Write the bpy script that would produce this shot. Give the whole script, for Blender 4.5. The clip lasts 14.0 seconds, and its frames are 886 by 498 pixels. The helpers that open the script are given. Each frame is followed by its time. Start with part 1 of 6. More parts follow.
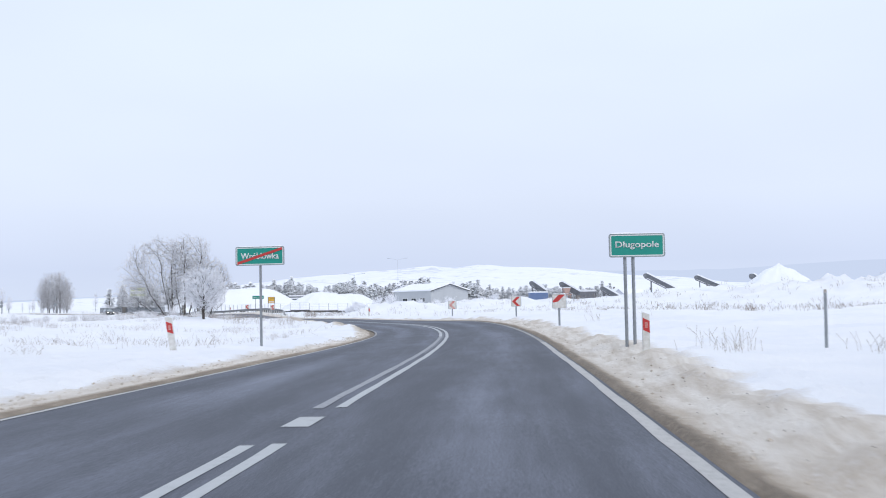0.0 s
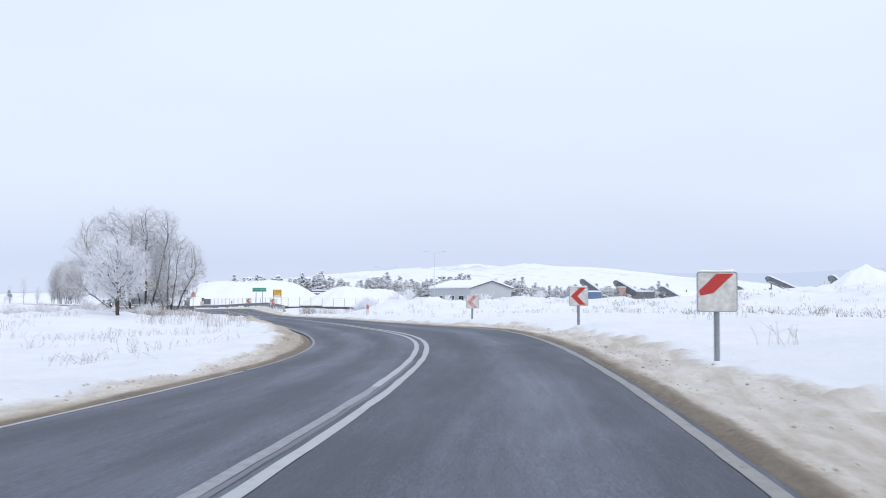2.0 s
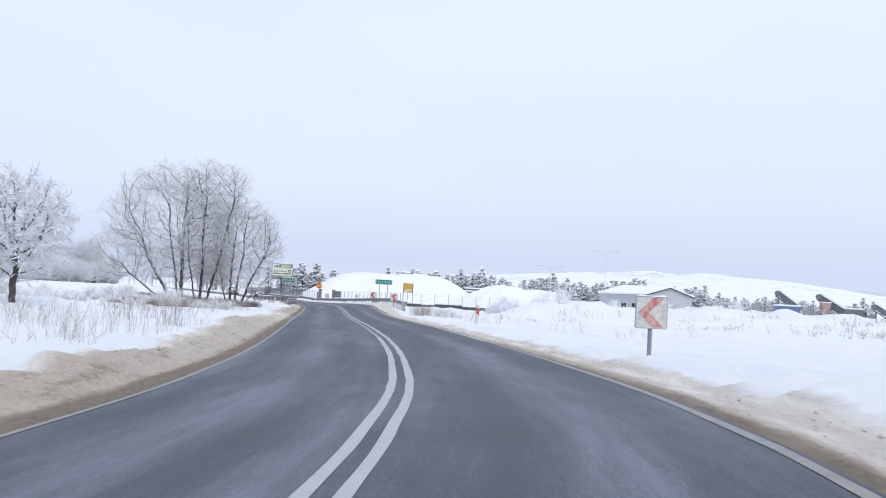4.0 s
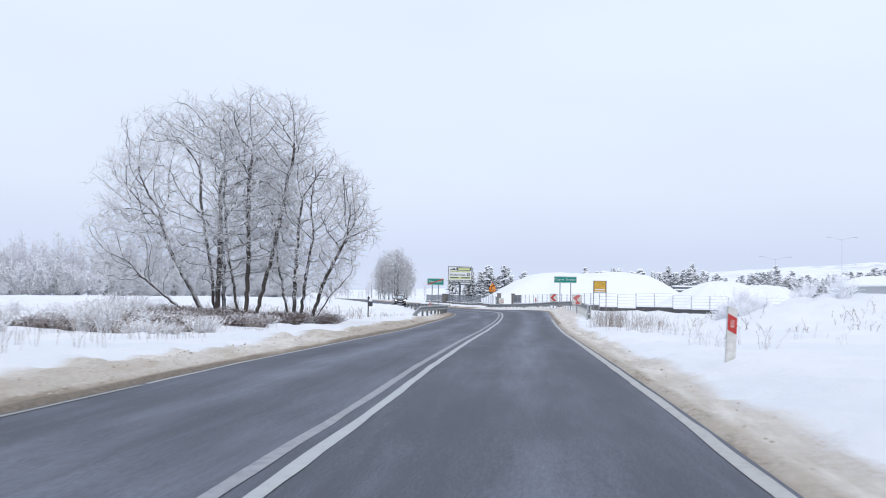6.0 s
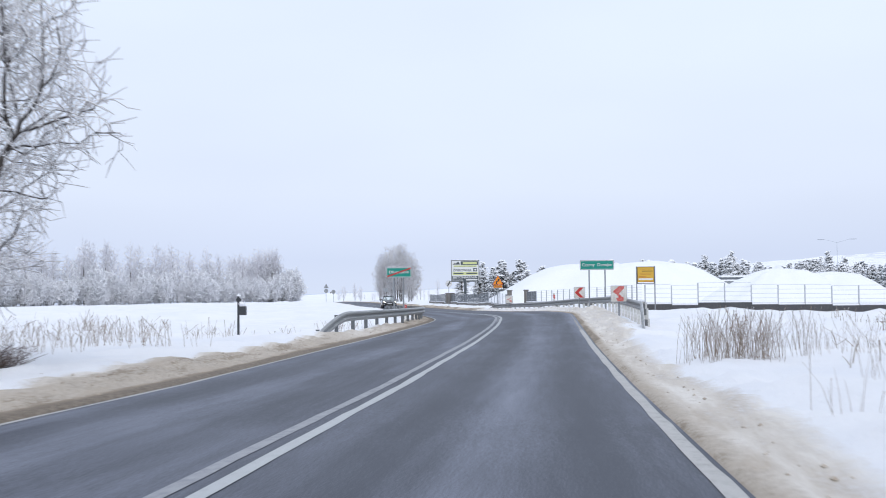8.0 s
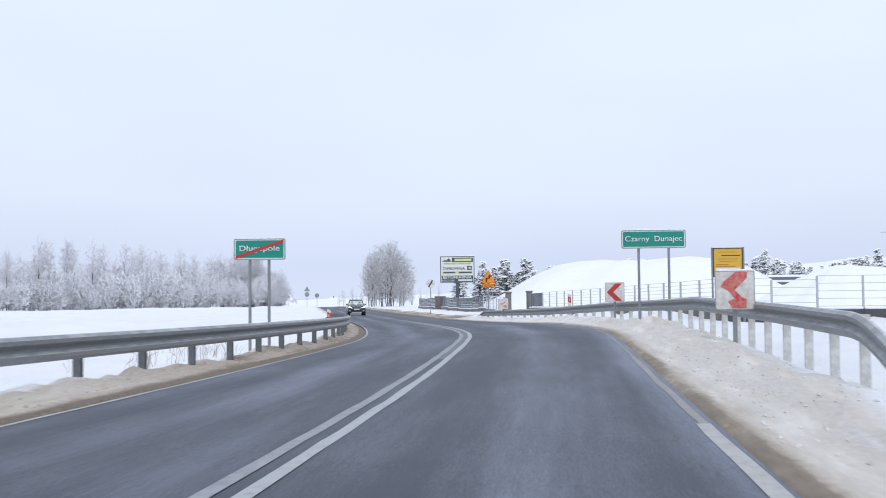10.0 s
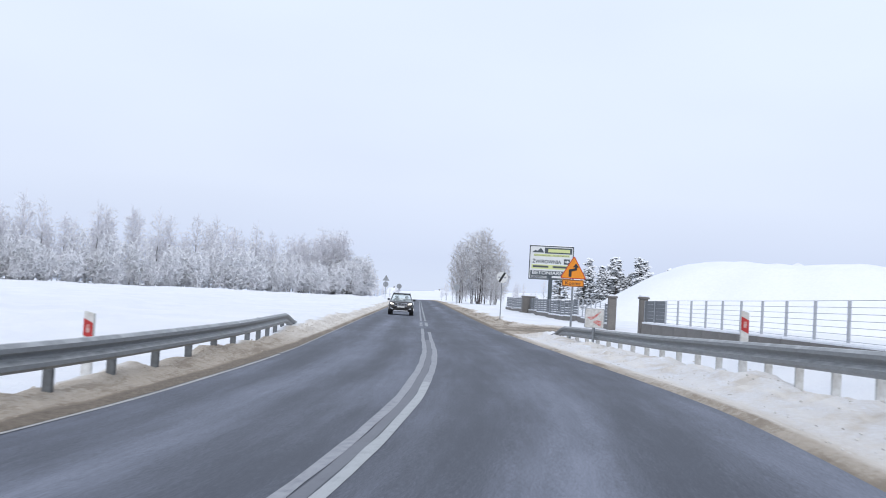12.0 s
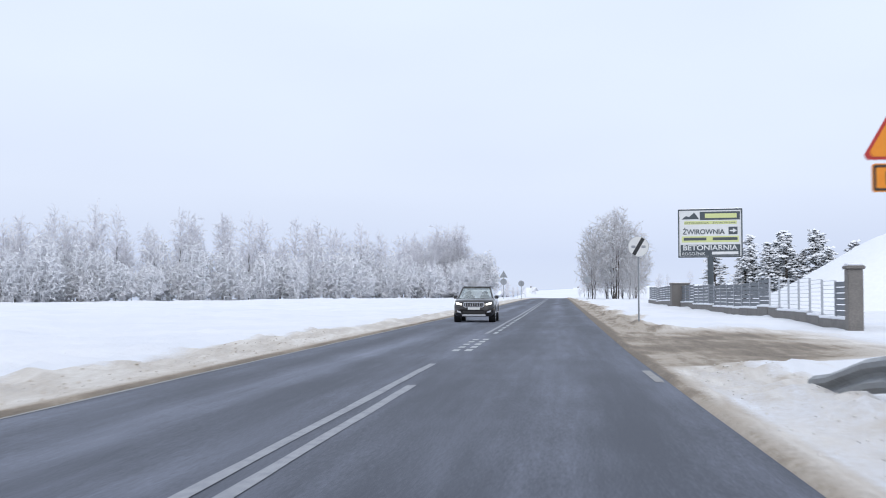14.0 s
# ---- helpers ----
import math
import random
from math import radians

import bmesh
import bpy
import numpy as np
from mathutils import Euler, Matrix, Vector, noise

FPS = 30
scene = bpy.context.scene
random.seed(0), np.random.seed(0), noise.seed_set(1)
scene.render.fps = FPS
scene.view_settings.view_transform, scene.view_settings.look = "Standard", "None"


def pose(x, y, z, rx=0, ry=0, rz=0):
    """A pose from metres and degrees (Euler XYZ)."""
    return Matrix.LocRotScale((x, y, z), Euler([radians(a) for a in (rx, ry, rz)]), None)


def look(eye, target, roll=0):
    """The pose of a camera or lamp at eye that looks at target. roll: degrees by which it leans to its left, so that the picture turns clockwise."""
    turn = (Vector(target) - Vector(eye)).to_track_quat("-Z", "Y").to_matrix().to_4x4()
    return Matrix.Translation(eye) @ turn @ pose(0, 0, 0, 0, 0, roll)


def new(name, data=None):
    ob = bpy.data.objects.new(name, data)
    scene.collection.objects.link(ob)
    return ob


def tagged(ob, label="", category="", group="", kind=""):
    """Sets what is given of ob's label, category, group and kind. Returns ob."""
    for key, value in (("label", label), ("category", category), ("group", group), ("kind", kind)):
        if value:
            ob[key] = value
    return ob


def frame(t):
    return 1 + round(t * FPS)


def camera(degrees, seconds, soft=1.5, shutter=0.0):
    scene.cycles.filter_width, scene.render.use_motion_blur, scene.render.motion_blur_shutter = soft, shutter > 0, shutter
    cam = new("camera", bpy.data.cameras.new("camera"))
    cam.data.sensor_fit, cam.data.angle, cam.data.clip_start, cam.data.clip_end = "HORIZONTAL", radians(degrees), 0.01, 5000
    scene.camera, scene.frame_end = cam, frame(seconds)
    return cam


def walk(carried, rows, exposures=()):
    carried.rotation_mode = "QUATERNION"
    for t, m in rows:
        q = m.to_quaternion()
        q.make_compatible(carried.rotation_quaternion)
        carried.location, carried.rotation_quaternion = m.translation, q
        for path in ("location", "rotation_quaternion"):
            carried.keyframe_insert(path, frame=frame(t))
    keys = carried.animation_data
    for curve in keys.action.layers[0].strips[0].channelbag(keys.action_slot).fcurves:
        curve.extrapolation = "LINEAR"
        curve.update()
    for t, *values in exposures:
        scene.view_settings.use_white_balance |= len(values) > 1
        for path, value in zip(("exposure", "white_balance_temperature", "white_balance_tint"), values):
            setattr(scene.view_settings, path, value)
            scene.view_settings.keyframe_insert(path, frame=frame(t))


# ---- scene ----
cam = camera(40.20, 14.0, soft=1.0, shutter=0.2)
PATH = [
    (0, (-0.501, -1.218, 1.623), (-0.466, 1.280, 1.742), -1.12),
    (0.5, (0.143, 7.803, 1.589), (0.159, 10.299, 1.710), -1.13),
    (1, (0.689, 16.164, 1.581), (0.689, 18.661, 1.695), -1.18),
    (1.5, (1.074, 23.863, 1.566), (1.052, 26.360, 1.680), -0.78),
    (2, (1.411, 31.523, 1.549), (1.349, 34.019, 1.666), 0.05),
    (2.5, (1.718, 39.756, 1.604), (1.598, 42.250, 1.725), 1.11),
    (3, (1.835, 48.021, 1.644), (1.631, 50.510, 1.757), 1.95),
    (3.5, (1.736, 56.562, 1.660), (1.427, 59.041, 1.767), 2.67),
    (4, (1.302, 65.304, 1.699), (0.881, 67.765, 1.811), 3.07),
    (4.2, (1.022, 68.700, 1.689), (0.562, 71.154, 1.800), 3.08),
    (6.3, (-5.381, 104.885, 1.715), (-6.244, 107.229, 1.825), 0.32),
    (6.5, (-6.178, 108.188, 1.715), (-7.050, 110.528, 1.826), -0.07),
    (7, (-8.451, 116.436, 1.742), (-9.312, 118.780, 1.866), -0.23),
    (7.5, (-10.608, 124.616, 1.744), (-11.460, 126.964, 1.853), -0.29),
    (8, (-12.854, 133.076, 1.715), (-13.719, 135.419, 1.825), -0.53),
    (8.2, (-13.697, 136.295, 1.695), (-14.566, 138.636, 1.800), -0.63),
    (10.3, (-23.001, 169.509, 1.769), (-23.887, 171.844, 1.890), -0.43),
    (10.5, (-23.889, 172.761, 1.764), (-24.781, 175.094, 1.886), -0.13),
    (11, (-26.154, 180.716, 1.890), (-27.076, 183.034, 2.044), 0.98),
    (11.5, (-28.726, 189.095, 2.054), (-29.740, 191.376, 2.188), 2.70),
    (12, (-31.469, 197.220, 2.196), (-32.567, 199.464, 2.303), 3.23),
    (12.5, (-34.282, 204.850, 2.139), (-35.445, 207.060, 2.256), 3.61),
    (13, (-37.490, 212.502, 2.150), (-38.731, 214.671, 2.228), 3.02),
    (13.5, (-40.861, 220.132, 2.094), (-42.155, 222.269, 2.189), 1.69),
    (14, (-44.770, 228.686, 2.029), (-46.116, 230.791, 2.132), -0.09),
]
walk(cam, [(t, look(eye, target, roll)) for t, eye, target, roll in PATH])

# ---------------------------------------------------------------- light
world = bpy.data.worlds.new("winter_sky")
scene.world = world
world.use_nodes = True
wn, wl = world.node_tree.nodes, world.node_tree.links
wn.clear()
sky = wn.new("ShaderNodeTexSky")
sky.sky_type, sky.sun_disc = "NISHITA", False
sky.sun_elevation, sky.sun_rotation = radians(38), radians(150)
sky.dust_density, sky.air_density = 6.0, 1.0
wc = wn.new("ShaderNodeTexCoord")
ws = wn.new("ShaderNodeSeparateXYZ")
wl.new(wc.outputs["Generated"], ws.inputs[0])
ramp = wn.new("ShaderNodeValToRGB")
ramp.color_ramp.elements[0].position, ramp.color_ramp.elements[0].color = 0.0, (0.70, 0.785, 0.965, 1)
ramp.color_ramp.elements[1].position, ramp.color_ramp.elements[1].color = 0.30, (0.79, 0.88, 1.05, 1)
for p_, c_ in ((0.035, (0.66, 0.745, 0.945, 1)), (0.09, (0.735, 0.815, 0.99, 1))):
    e_ = ramp.color_ramp.elements.new(p_)
    e_.color = c_
wl.new(ws.outputs["Z"], ramp.inputs[0])
cloud = wn.new("ShaderNodeTexNoise")
cloud.inputs["Scale"].default_value, cloud.inputs["Detail"].default_value = 2.2, 3
wmap = wn.new("ShaderNodeMapping")
wmap.inputs["Scale"].default_value = (1, 1, 3.2)
wl.new(wc.outputs["Generated"], wmap.inputs[0])
wl.new(wmap.outputs[0], cloud.inputs["Vector"])
cr = wn.new("ShaderNodeMapRange")
cr.inputs["From Min"].default_value, cr.inputs["From Max"].default_value = 0.3, 0.7
cr.inputs["To Min"].default_value, cr.inputs["To Max"].default_value = 0.96, 1.03
wl.new(cloud.outputs[0], cr.inputs[0])
wm = wn.new("ShaderNodeVectorMath")
wm.operation = "SCALE"
wl.new(ramp.outputs[0], wm.inputs[0])
wl.new(cr.outputs[0], wm.inputs["Scale"])
bg_sky, bg_cloud = wn.new("ShaderNodeBackground"), wn.new("ShaderNodeBackground")
bg_sky.inputs["Strength"].default_value, bg_cloud.inputs["Strength"].default_value = 0.012, 1.0
wl.new(sky.outputs[0], bg_sky.inputs[0])
wl.new(wm.outputs[0], bg_cloud.inputs[0])
wadd, wout = wn.new("ShaderNodeAddShader"), wn.new("ShaderNodeOutputWorld")
wl.new(bg_sky.outputs[0], wadd.inputs[0])
wl.new(bg_cloud.outputs[0], wadd.inputs[1])
wl.new(wadd.outputs[0], wout.inputs[0])

sun = new("sun", bpy.data.lights.new("sun", "SUN"))
sun.data.energy, sun.data.angle, sun.data.color = 0.7, radians(25), (1.0, 0.97, 0.93)
sun.matrix_world = look((20, -30, 40), (0, 0, 0))

# ---------------------------------------------------------------- materials


def mat(name, c1, c2=None, rough=0.7, metal=0.0, big=0.8, fine=30.0, bump=0.15, depth=0.01, coat=0.0, emit=None):
    """A surface that varies between two colours at a large and a fine scale, with fine relief."""
    m = bpy.data.materials.new(name)
    m.use_nodes = True
    n, l = m.node_tree.nodes, m.node_tree.links
    b = n["Principled BSDF"]
    c2 = c2 or tuple(c * 0.8 for c in c1)
    tc = n.new("ShaderNodeTexCoord")
    n1, n2 = n.new("ShaderNodeTexNoise"), n.new("ShaderNodeTexNoise")
    n1.inputs["Scale"].default_value, n2.inputs["Scale"].default_value = big, fine
    n1.inputs["Detail"].default_value = n2.inputs["Detail"].default_value = 4
    l.new(tc.outputs["Object"], n1.inputs["Vector"])
    l.new(tc.outputs["Object"], n2.inputs["Vector"])
    add = n.new("ShaderNodeMath")
    add.operation = "MULTIPLY_ADD"
    add.inputs[1].default_value = 0.6
    l.new(n2.outputs[0], add.inputs[0])
    sub = n.new("ShaderNodeMath")
    sub.operation = "MULTIPLY"
    sub.inputs[1].default_value = 0.4
    l.new(n1.outputs[0], sub.inputs[0])
    l.new(sub.outputs[0], add.inputs[2])
    mr = n.new("ShaderNodeMapRange")
    mr.inputs["From Min"].default_value, mr.inputs["From Max"].default_value = 0.35, 0.65
    l.new(add.outputs[0], mr.inputs[0])
    mix = n.new("ShaderNodeMix")
    mix.data_type = "RGBA"
    mix.inputs[6].default_value, mix.inputs[7].default_value = (*c1, 1), (*c2, 1)
    l.new(mr.outputs[0], mix.inputs[0])
    l.new(mix.outputs[2], b.inputs["Base Color"])
    b.inputs["Roughness"].default_value, b.inputs["Metallic"].default_value = rough, metal
    b.inputs["Coat Weight"].default_value = coat
    if bump:
        bp = n.new("ShaderNodeBump")
        bp.inputs["Strength"].default_value, bp.inputs["Distance"].default_value = bump, depth
        l.new(n2.outputs[0], bp.inputs["Height"])
        l.new(bp.outputs[0], b.inputs["Normal"])
    if emit:
        b.inputs["Emission Color"].default_value, b.inputs["Emission Strength"].default_value = (*emit[0], 1), emit[1]
    return m


def topped(name, c1, c2, snow=(0.86, 0.88, 0.92), lo=0.0, hi=0.5, rough=0.8, patch=4.0, spread=0.5, bump=0.3, big=3.0):
    """A surface with snow lying on the faces that look up, broken up by noise."""
    m = mat(name, c1, c2, rough, big=big, fine=25, bump=bump, depth=0.02)
    n, l = m.node_tree.nodes, m.node_tree.links
    b = n["Principled BSDF"]
    base = b.inputs["Base Color"].links[0].from_socket
    g, s = n.new("ShaderNodeNewGeometry"), n.new("ShaderNodeSeparateXYZ")
    l.new(g.outputs["Normal"], s.inputs[0])
    tc, nz = n.new("ShaderNodeTexCoord"), n.new("ShaderNodeTexNoise")
    nz.inputs["Scale"].default_value = patch
    l.new(tc.outputs["Object"], nz.inputs["Vector"])
    ma = n.new("ShaderNodeMath")
    ma.operation = "MULTIPLY_ADD"
    ma.inputs[1].default_value = spread * 2
    l.new(nz.outputs[0], ma.inputs[0])
    l.new(s.outputs["Z"], ma.inputs[2])
    mr = n.new("ShaderNodeMapRange")
    mr.inputs["From Min"].default_value, mr.inputs["From Max"].default_value = lo + spread, hi + spread
    l.new(ma.outputs[0], mr.inputs[0])
    mix = n.new("ShaderNodeMix")
    mix.data_type = "RGBA"
    mix.inputs[7].default_value = (*snow, 1)
    l.new(mr.outputs[0], mix.inputs[0])
    l.new(base, mix.inputs[6])
    l.new(mix.outputs[2], b.inputs["Base Color"])
    return m


def ground_material():
    """Snow that turns to brown, salted slush where the ploughs have thrown it up beside the road."""
    m = bpy.data.materials.new("snow_ground")
    m.use_nodes = True
    n, l = m.node_tree.nodes, m.node_tree.links
    b = n["Principled BSDF"]
    tc, at = n.new("ShaderNodeTexCoord"), n.new("ShaderNodeAttribute")
    at.attribute_name = "dirt"
    way = n.new("ShaderNodeAttribute")
    way.attribute_name = "along"

    def nse(scale, detail=5, rough=0.6):
        t = n.new("ShaderNodeTexNoise")
        t.inputs["Scale"].default_value, t.inputs["Detail"].default_value, t.inputs["Roughness"].default_value = scale, detail, rough
        l.new(tc.outputs["Object"], t.inputs["Vector"])
        return t.outputs[0]

    def math_(op, a, b_=0.0, c=0.0):
        t = n.new("ShaderNodeMath")
        t.operation = op
        for i, v in enumerate((a, b_, c)):
            if isinstance(v, (int, float)):
                t.inputs[i].default_value = v
            else:
                l.new(v, t.inputs[i])
        return t.outputs[0]

    def ranged(v, a, c):
        t = n.new("ShaderNodeMapRange")
        t.inputs["From Min"].default_value, t.inputs["From Max"].default_value = a, c
        l.new(v, t.inputs[0])
        return t.outputs[0]

    def mixed(f, a, c):
        t = n.new("ShaderNodeMix")
        t.data_type = "RGBA"
        for i, v in ((0, f), (6, a), (7, c)):
            if isinstance(v, tuple):
                t.inputs[i].default_value = (*v, 1)
            else:
                l.new(v, t.inputs[i])
        return t.outputs[2]

    broad, mid, grain = nse(0.35), nse(2.5), nse(16, 6, 0.7)
    drawn, drag = n.new("ShaderNodeMapping"), n.new("ShaderNodeTexNoise")
    drawn.inputs["Scale"].default_value = (3.2, 0.45, 1)
    drag.inputs["Scale"].default_value, drag.inputs["Detail"].default_value, drag.inputs["Roughness"].default_value = 1.0, 6, 0.62
    l.new(way.outputs["Vector"], drawn.inputs[0])
    l.new(drawn.outputs[0], drag.inputs["Vector"])
    drag = drag.outputs[0]
    snow = mixed(ranged(broad, 0.35, 0.65), (0.875, 0.885, 0.91), (0.81, 0.83, 0.875))
    dirty = mixed(ranged(drag, 0.36, 0.64), (0.50, 0.435, 0.36), (0.78, 0.745, 0.695))
    wet = mixed(ranged(grain, 0.3, 0.7), (0.115, 0.092, 0.07), (0.30, 0.25, 0.195))
    d = math_("ADD", at.outputs["Fac"], math_("MULTIPLY_ADD", drag, 0.8, -0.4))
    d = math_("ADD", d, math_("MULTIPLY_ADD", grain, 0.55, -0.275))
    c = mixed(ranged(d, 0.15, 0.55), snow, dirty)
    c = mixed(ranged(d, 0.68, 0.96), c, mixed(ranged(mid, 0.3, 0.7), (0.30, 0.245, 0.185), (0.46, 0.39, 0.31)))
    c = mixed(ranged(d, 0.90, 1.14), c, wet)
    l.new(c, b.inputs["Base Color"])
    b.inputs["Roughness"].default_value = 0.75
    b.inputs["Specular IOR Level"].default_value = 0.3
    fine = nse(6.5, 5, 0.65)
    h = math_("ADD", math_("MULTIPLY", mid, 0.6), math_("ADD", math_("MULTIPLY", grain, 0.35), math_("MULTIPLY", fine, 0.5)))
    bp = n.new("ShaderNodeBump")
    bp.inputs["Strength"].default_value, bp.inputs["Distance"].default_value = 0.75, 0.16
    l.new(h, bp.inputs["Height"])
    l.new(bp.outputs[0], b.inputs["Normal"])
    return m


def asphalt_material():
    m = bpy.data.materials.new("salted_asphalt")
    m.use_nodes = True
    n, l = m.node_tree.nodes, m.node_tree.links
    b = n["Principled BSDF"]
    tc, at = n.new("ShaderNodeTexCoord"), n.new("ShaderNodeAttribute")
    at.attribute_name = "wheel"
    uv = n.new("ShaderNodeAttribute")
    uv.attribute_name = "along"
    mp = n.new("ShaderNodeMapping")
    mp.inputs["Scale"].default_value = (1.6, 0.12, 1)
    l.new(uv.outputs["Vector"], mp.inputs[0])
    streak, blot, grain = n.new("ShaderNodeTexNoise"), n.new("ShaderNodeTexNoise"), n.new("ShaderNodeTexNoise")
    streak.inputs["Scale"].default_value, blot.inputs["Scale"].default_value, grain.inputs["Scale"].default_value = 1.0, 0.5, 60
    for t in (streak, blot, grain):
        t.inputs["Detail"].default_value = 5
    l.new(mp.outputs[0], streak.inputs["Vector"])
    l.new(tc.outputs["Object"], blot.inputs["Vector"])
    l.new(tc.outputs["Object"], grain.inputs["Vector"])

    def math_(op, a, b_=0.0, c=0.0):
        t = n.new("ShaderNodeMath")
        t.operation = op
        for i, v in enumerate((a, b_, c)):
            if isinstance(v, (int, float)):
                t.inputs[i].default_value = v
            else:
                l.new(v, t.inputs[i])
        return t.outputs[0]

    salt = math_("ADD", math_("MULTIPLY_ADD", streak.outputs[0], 0.85, -0.425), math_("MULTIPLY_ADD", blot.outputs[0], 0.3, -0.15))
    salt = math_("ADD", salt, math_("MULTIPLY_ADD", grain.outputs[0], 1.5, -0.75))
    mp2, scuff = n.new("ShaderNodeMapping"), n.new("ShaderNodeTexNoise")
    mp2.inputs["Scale"].default_value = (7.0, 0.5, 1)
    scuff.inputs["Scale"].default_value, scuff.inputs["Detail"].default_value, scuff.inputs["Roughness"].default_value = 1.0, 6, 0.65
    l.new(uv.outputs["Vector"], mp2.inputs[0])
    l.new(mp2.outputs[0], scuff.inputs["Vector"])
    salt = math_("ADD", salt, math_("MULTIPLY_ADD", scuff.outputs[0], 0.55, -0.275))
    salt = math_("ADD", salt, at.outputs["Fac"])
    mr = n.new("ShaderNodeMapRange")
    mr.inputs["From Min"].default_value, mr.inputs["From Max"].default_value = -0.05, 0.80
    l.new(salt, mr.inputs[0])
    mix = n.new("ShaderNodeMix")
    mix.data_type = "RGBA"
    mix.inputs[6].default_value, mix.inputs[7].default_value = (0.028, 0.034, 0.051, 1), (0.244, 0.266, 0.330, 1)
    l.new(mr.outputs[0], mix.inputs[0])
    l.new(mix.outputs[2], b.inputs["Base Color"])
    rr = n.new("ShaderNodeMapRange")
    rr.inputs["To Min"].default_value, rr.inputs["To Max"].default_value = 0.62, 0.9
    l.new(salt, rr.inputs[0])
    l.new(rr.outputs[0], b.inputs["Roughness"])
    bp = n.new("ShaderNodeBump")
    bp.inputs["Strength"].default_value, bp.inputs["Distance"].default_value = 0.35, 0.006
    l.new(grain.outputs[0], bp.inputs["Height"])
    l.new(bp.outputs[0], b.inputs["Normal"])
    return m


def paint_material(name, colour, worn, amount):
    """Road paint worn through to the asphalt in patches."""
    m = mat(name, colour, tuple(c * 0.85 for c in colour), 0.7, big=2, fine=60, bump=0.2, depth=0.003)
    n, l = m.node_tree.nodes, m.node_tree.links
    b = n["Principled BSDF"]
    base = b.inputs["Base Color"].links[0].from_socket
    tc, nz = n.new("ShaderNodeTexCoord"), n.new("ShaderNodeTexNoise")
    nz.inputs["Scale"].default_value, nz.inputs["Detail"].default_value, nz.inputs["Roughness"].default_value = 9.0, 9, 0.8
    l.new(tc.outputs["Object"], nz.inputs["Vector"])
    mr = n.new("ShaderNodeMapRange")
    mr.inputs["From Min"].default_value, mr.inputs["From Max"].default_value = 0.60 - amount, 0.80 - amount
    l.new(nz.outputs[0], mr.inputs[0])
    mix = n.new("ShaderNodeMix")
    mix.data_type = "RGBA"
    mix.inputs[7].default_value = (*worn, 1)
    l.new(mr.outputs[0], mix.inputs[0])
    l.new(base, mix.inputs[6])
    l.new(mix.outputs[2], b.inputs["Base Color"])
    return m


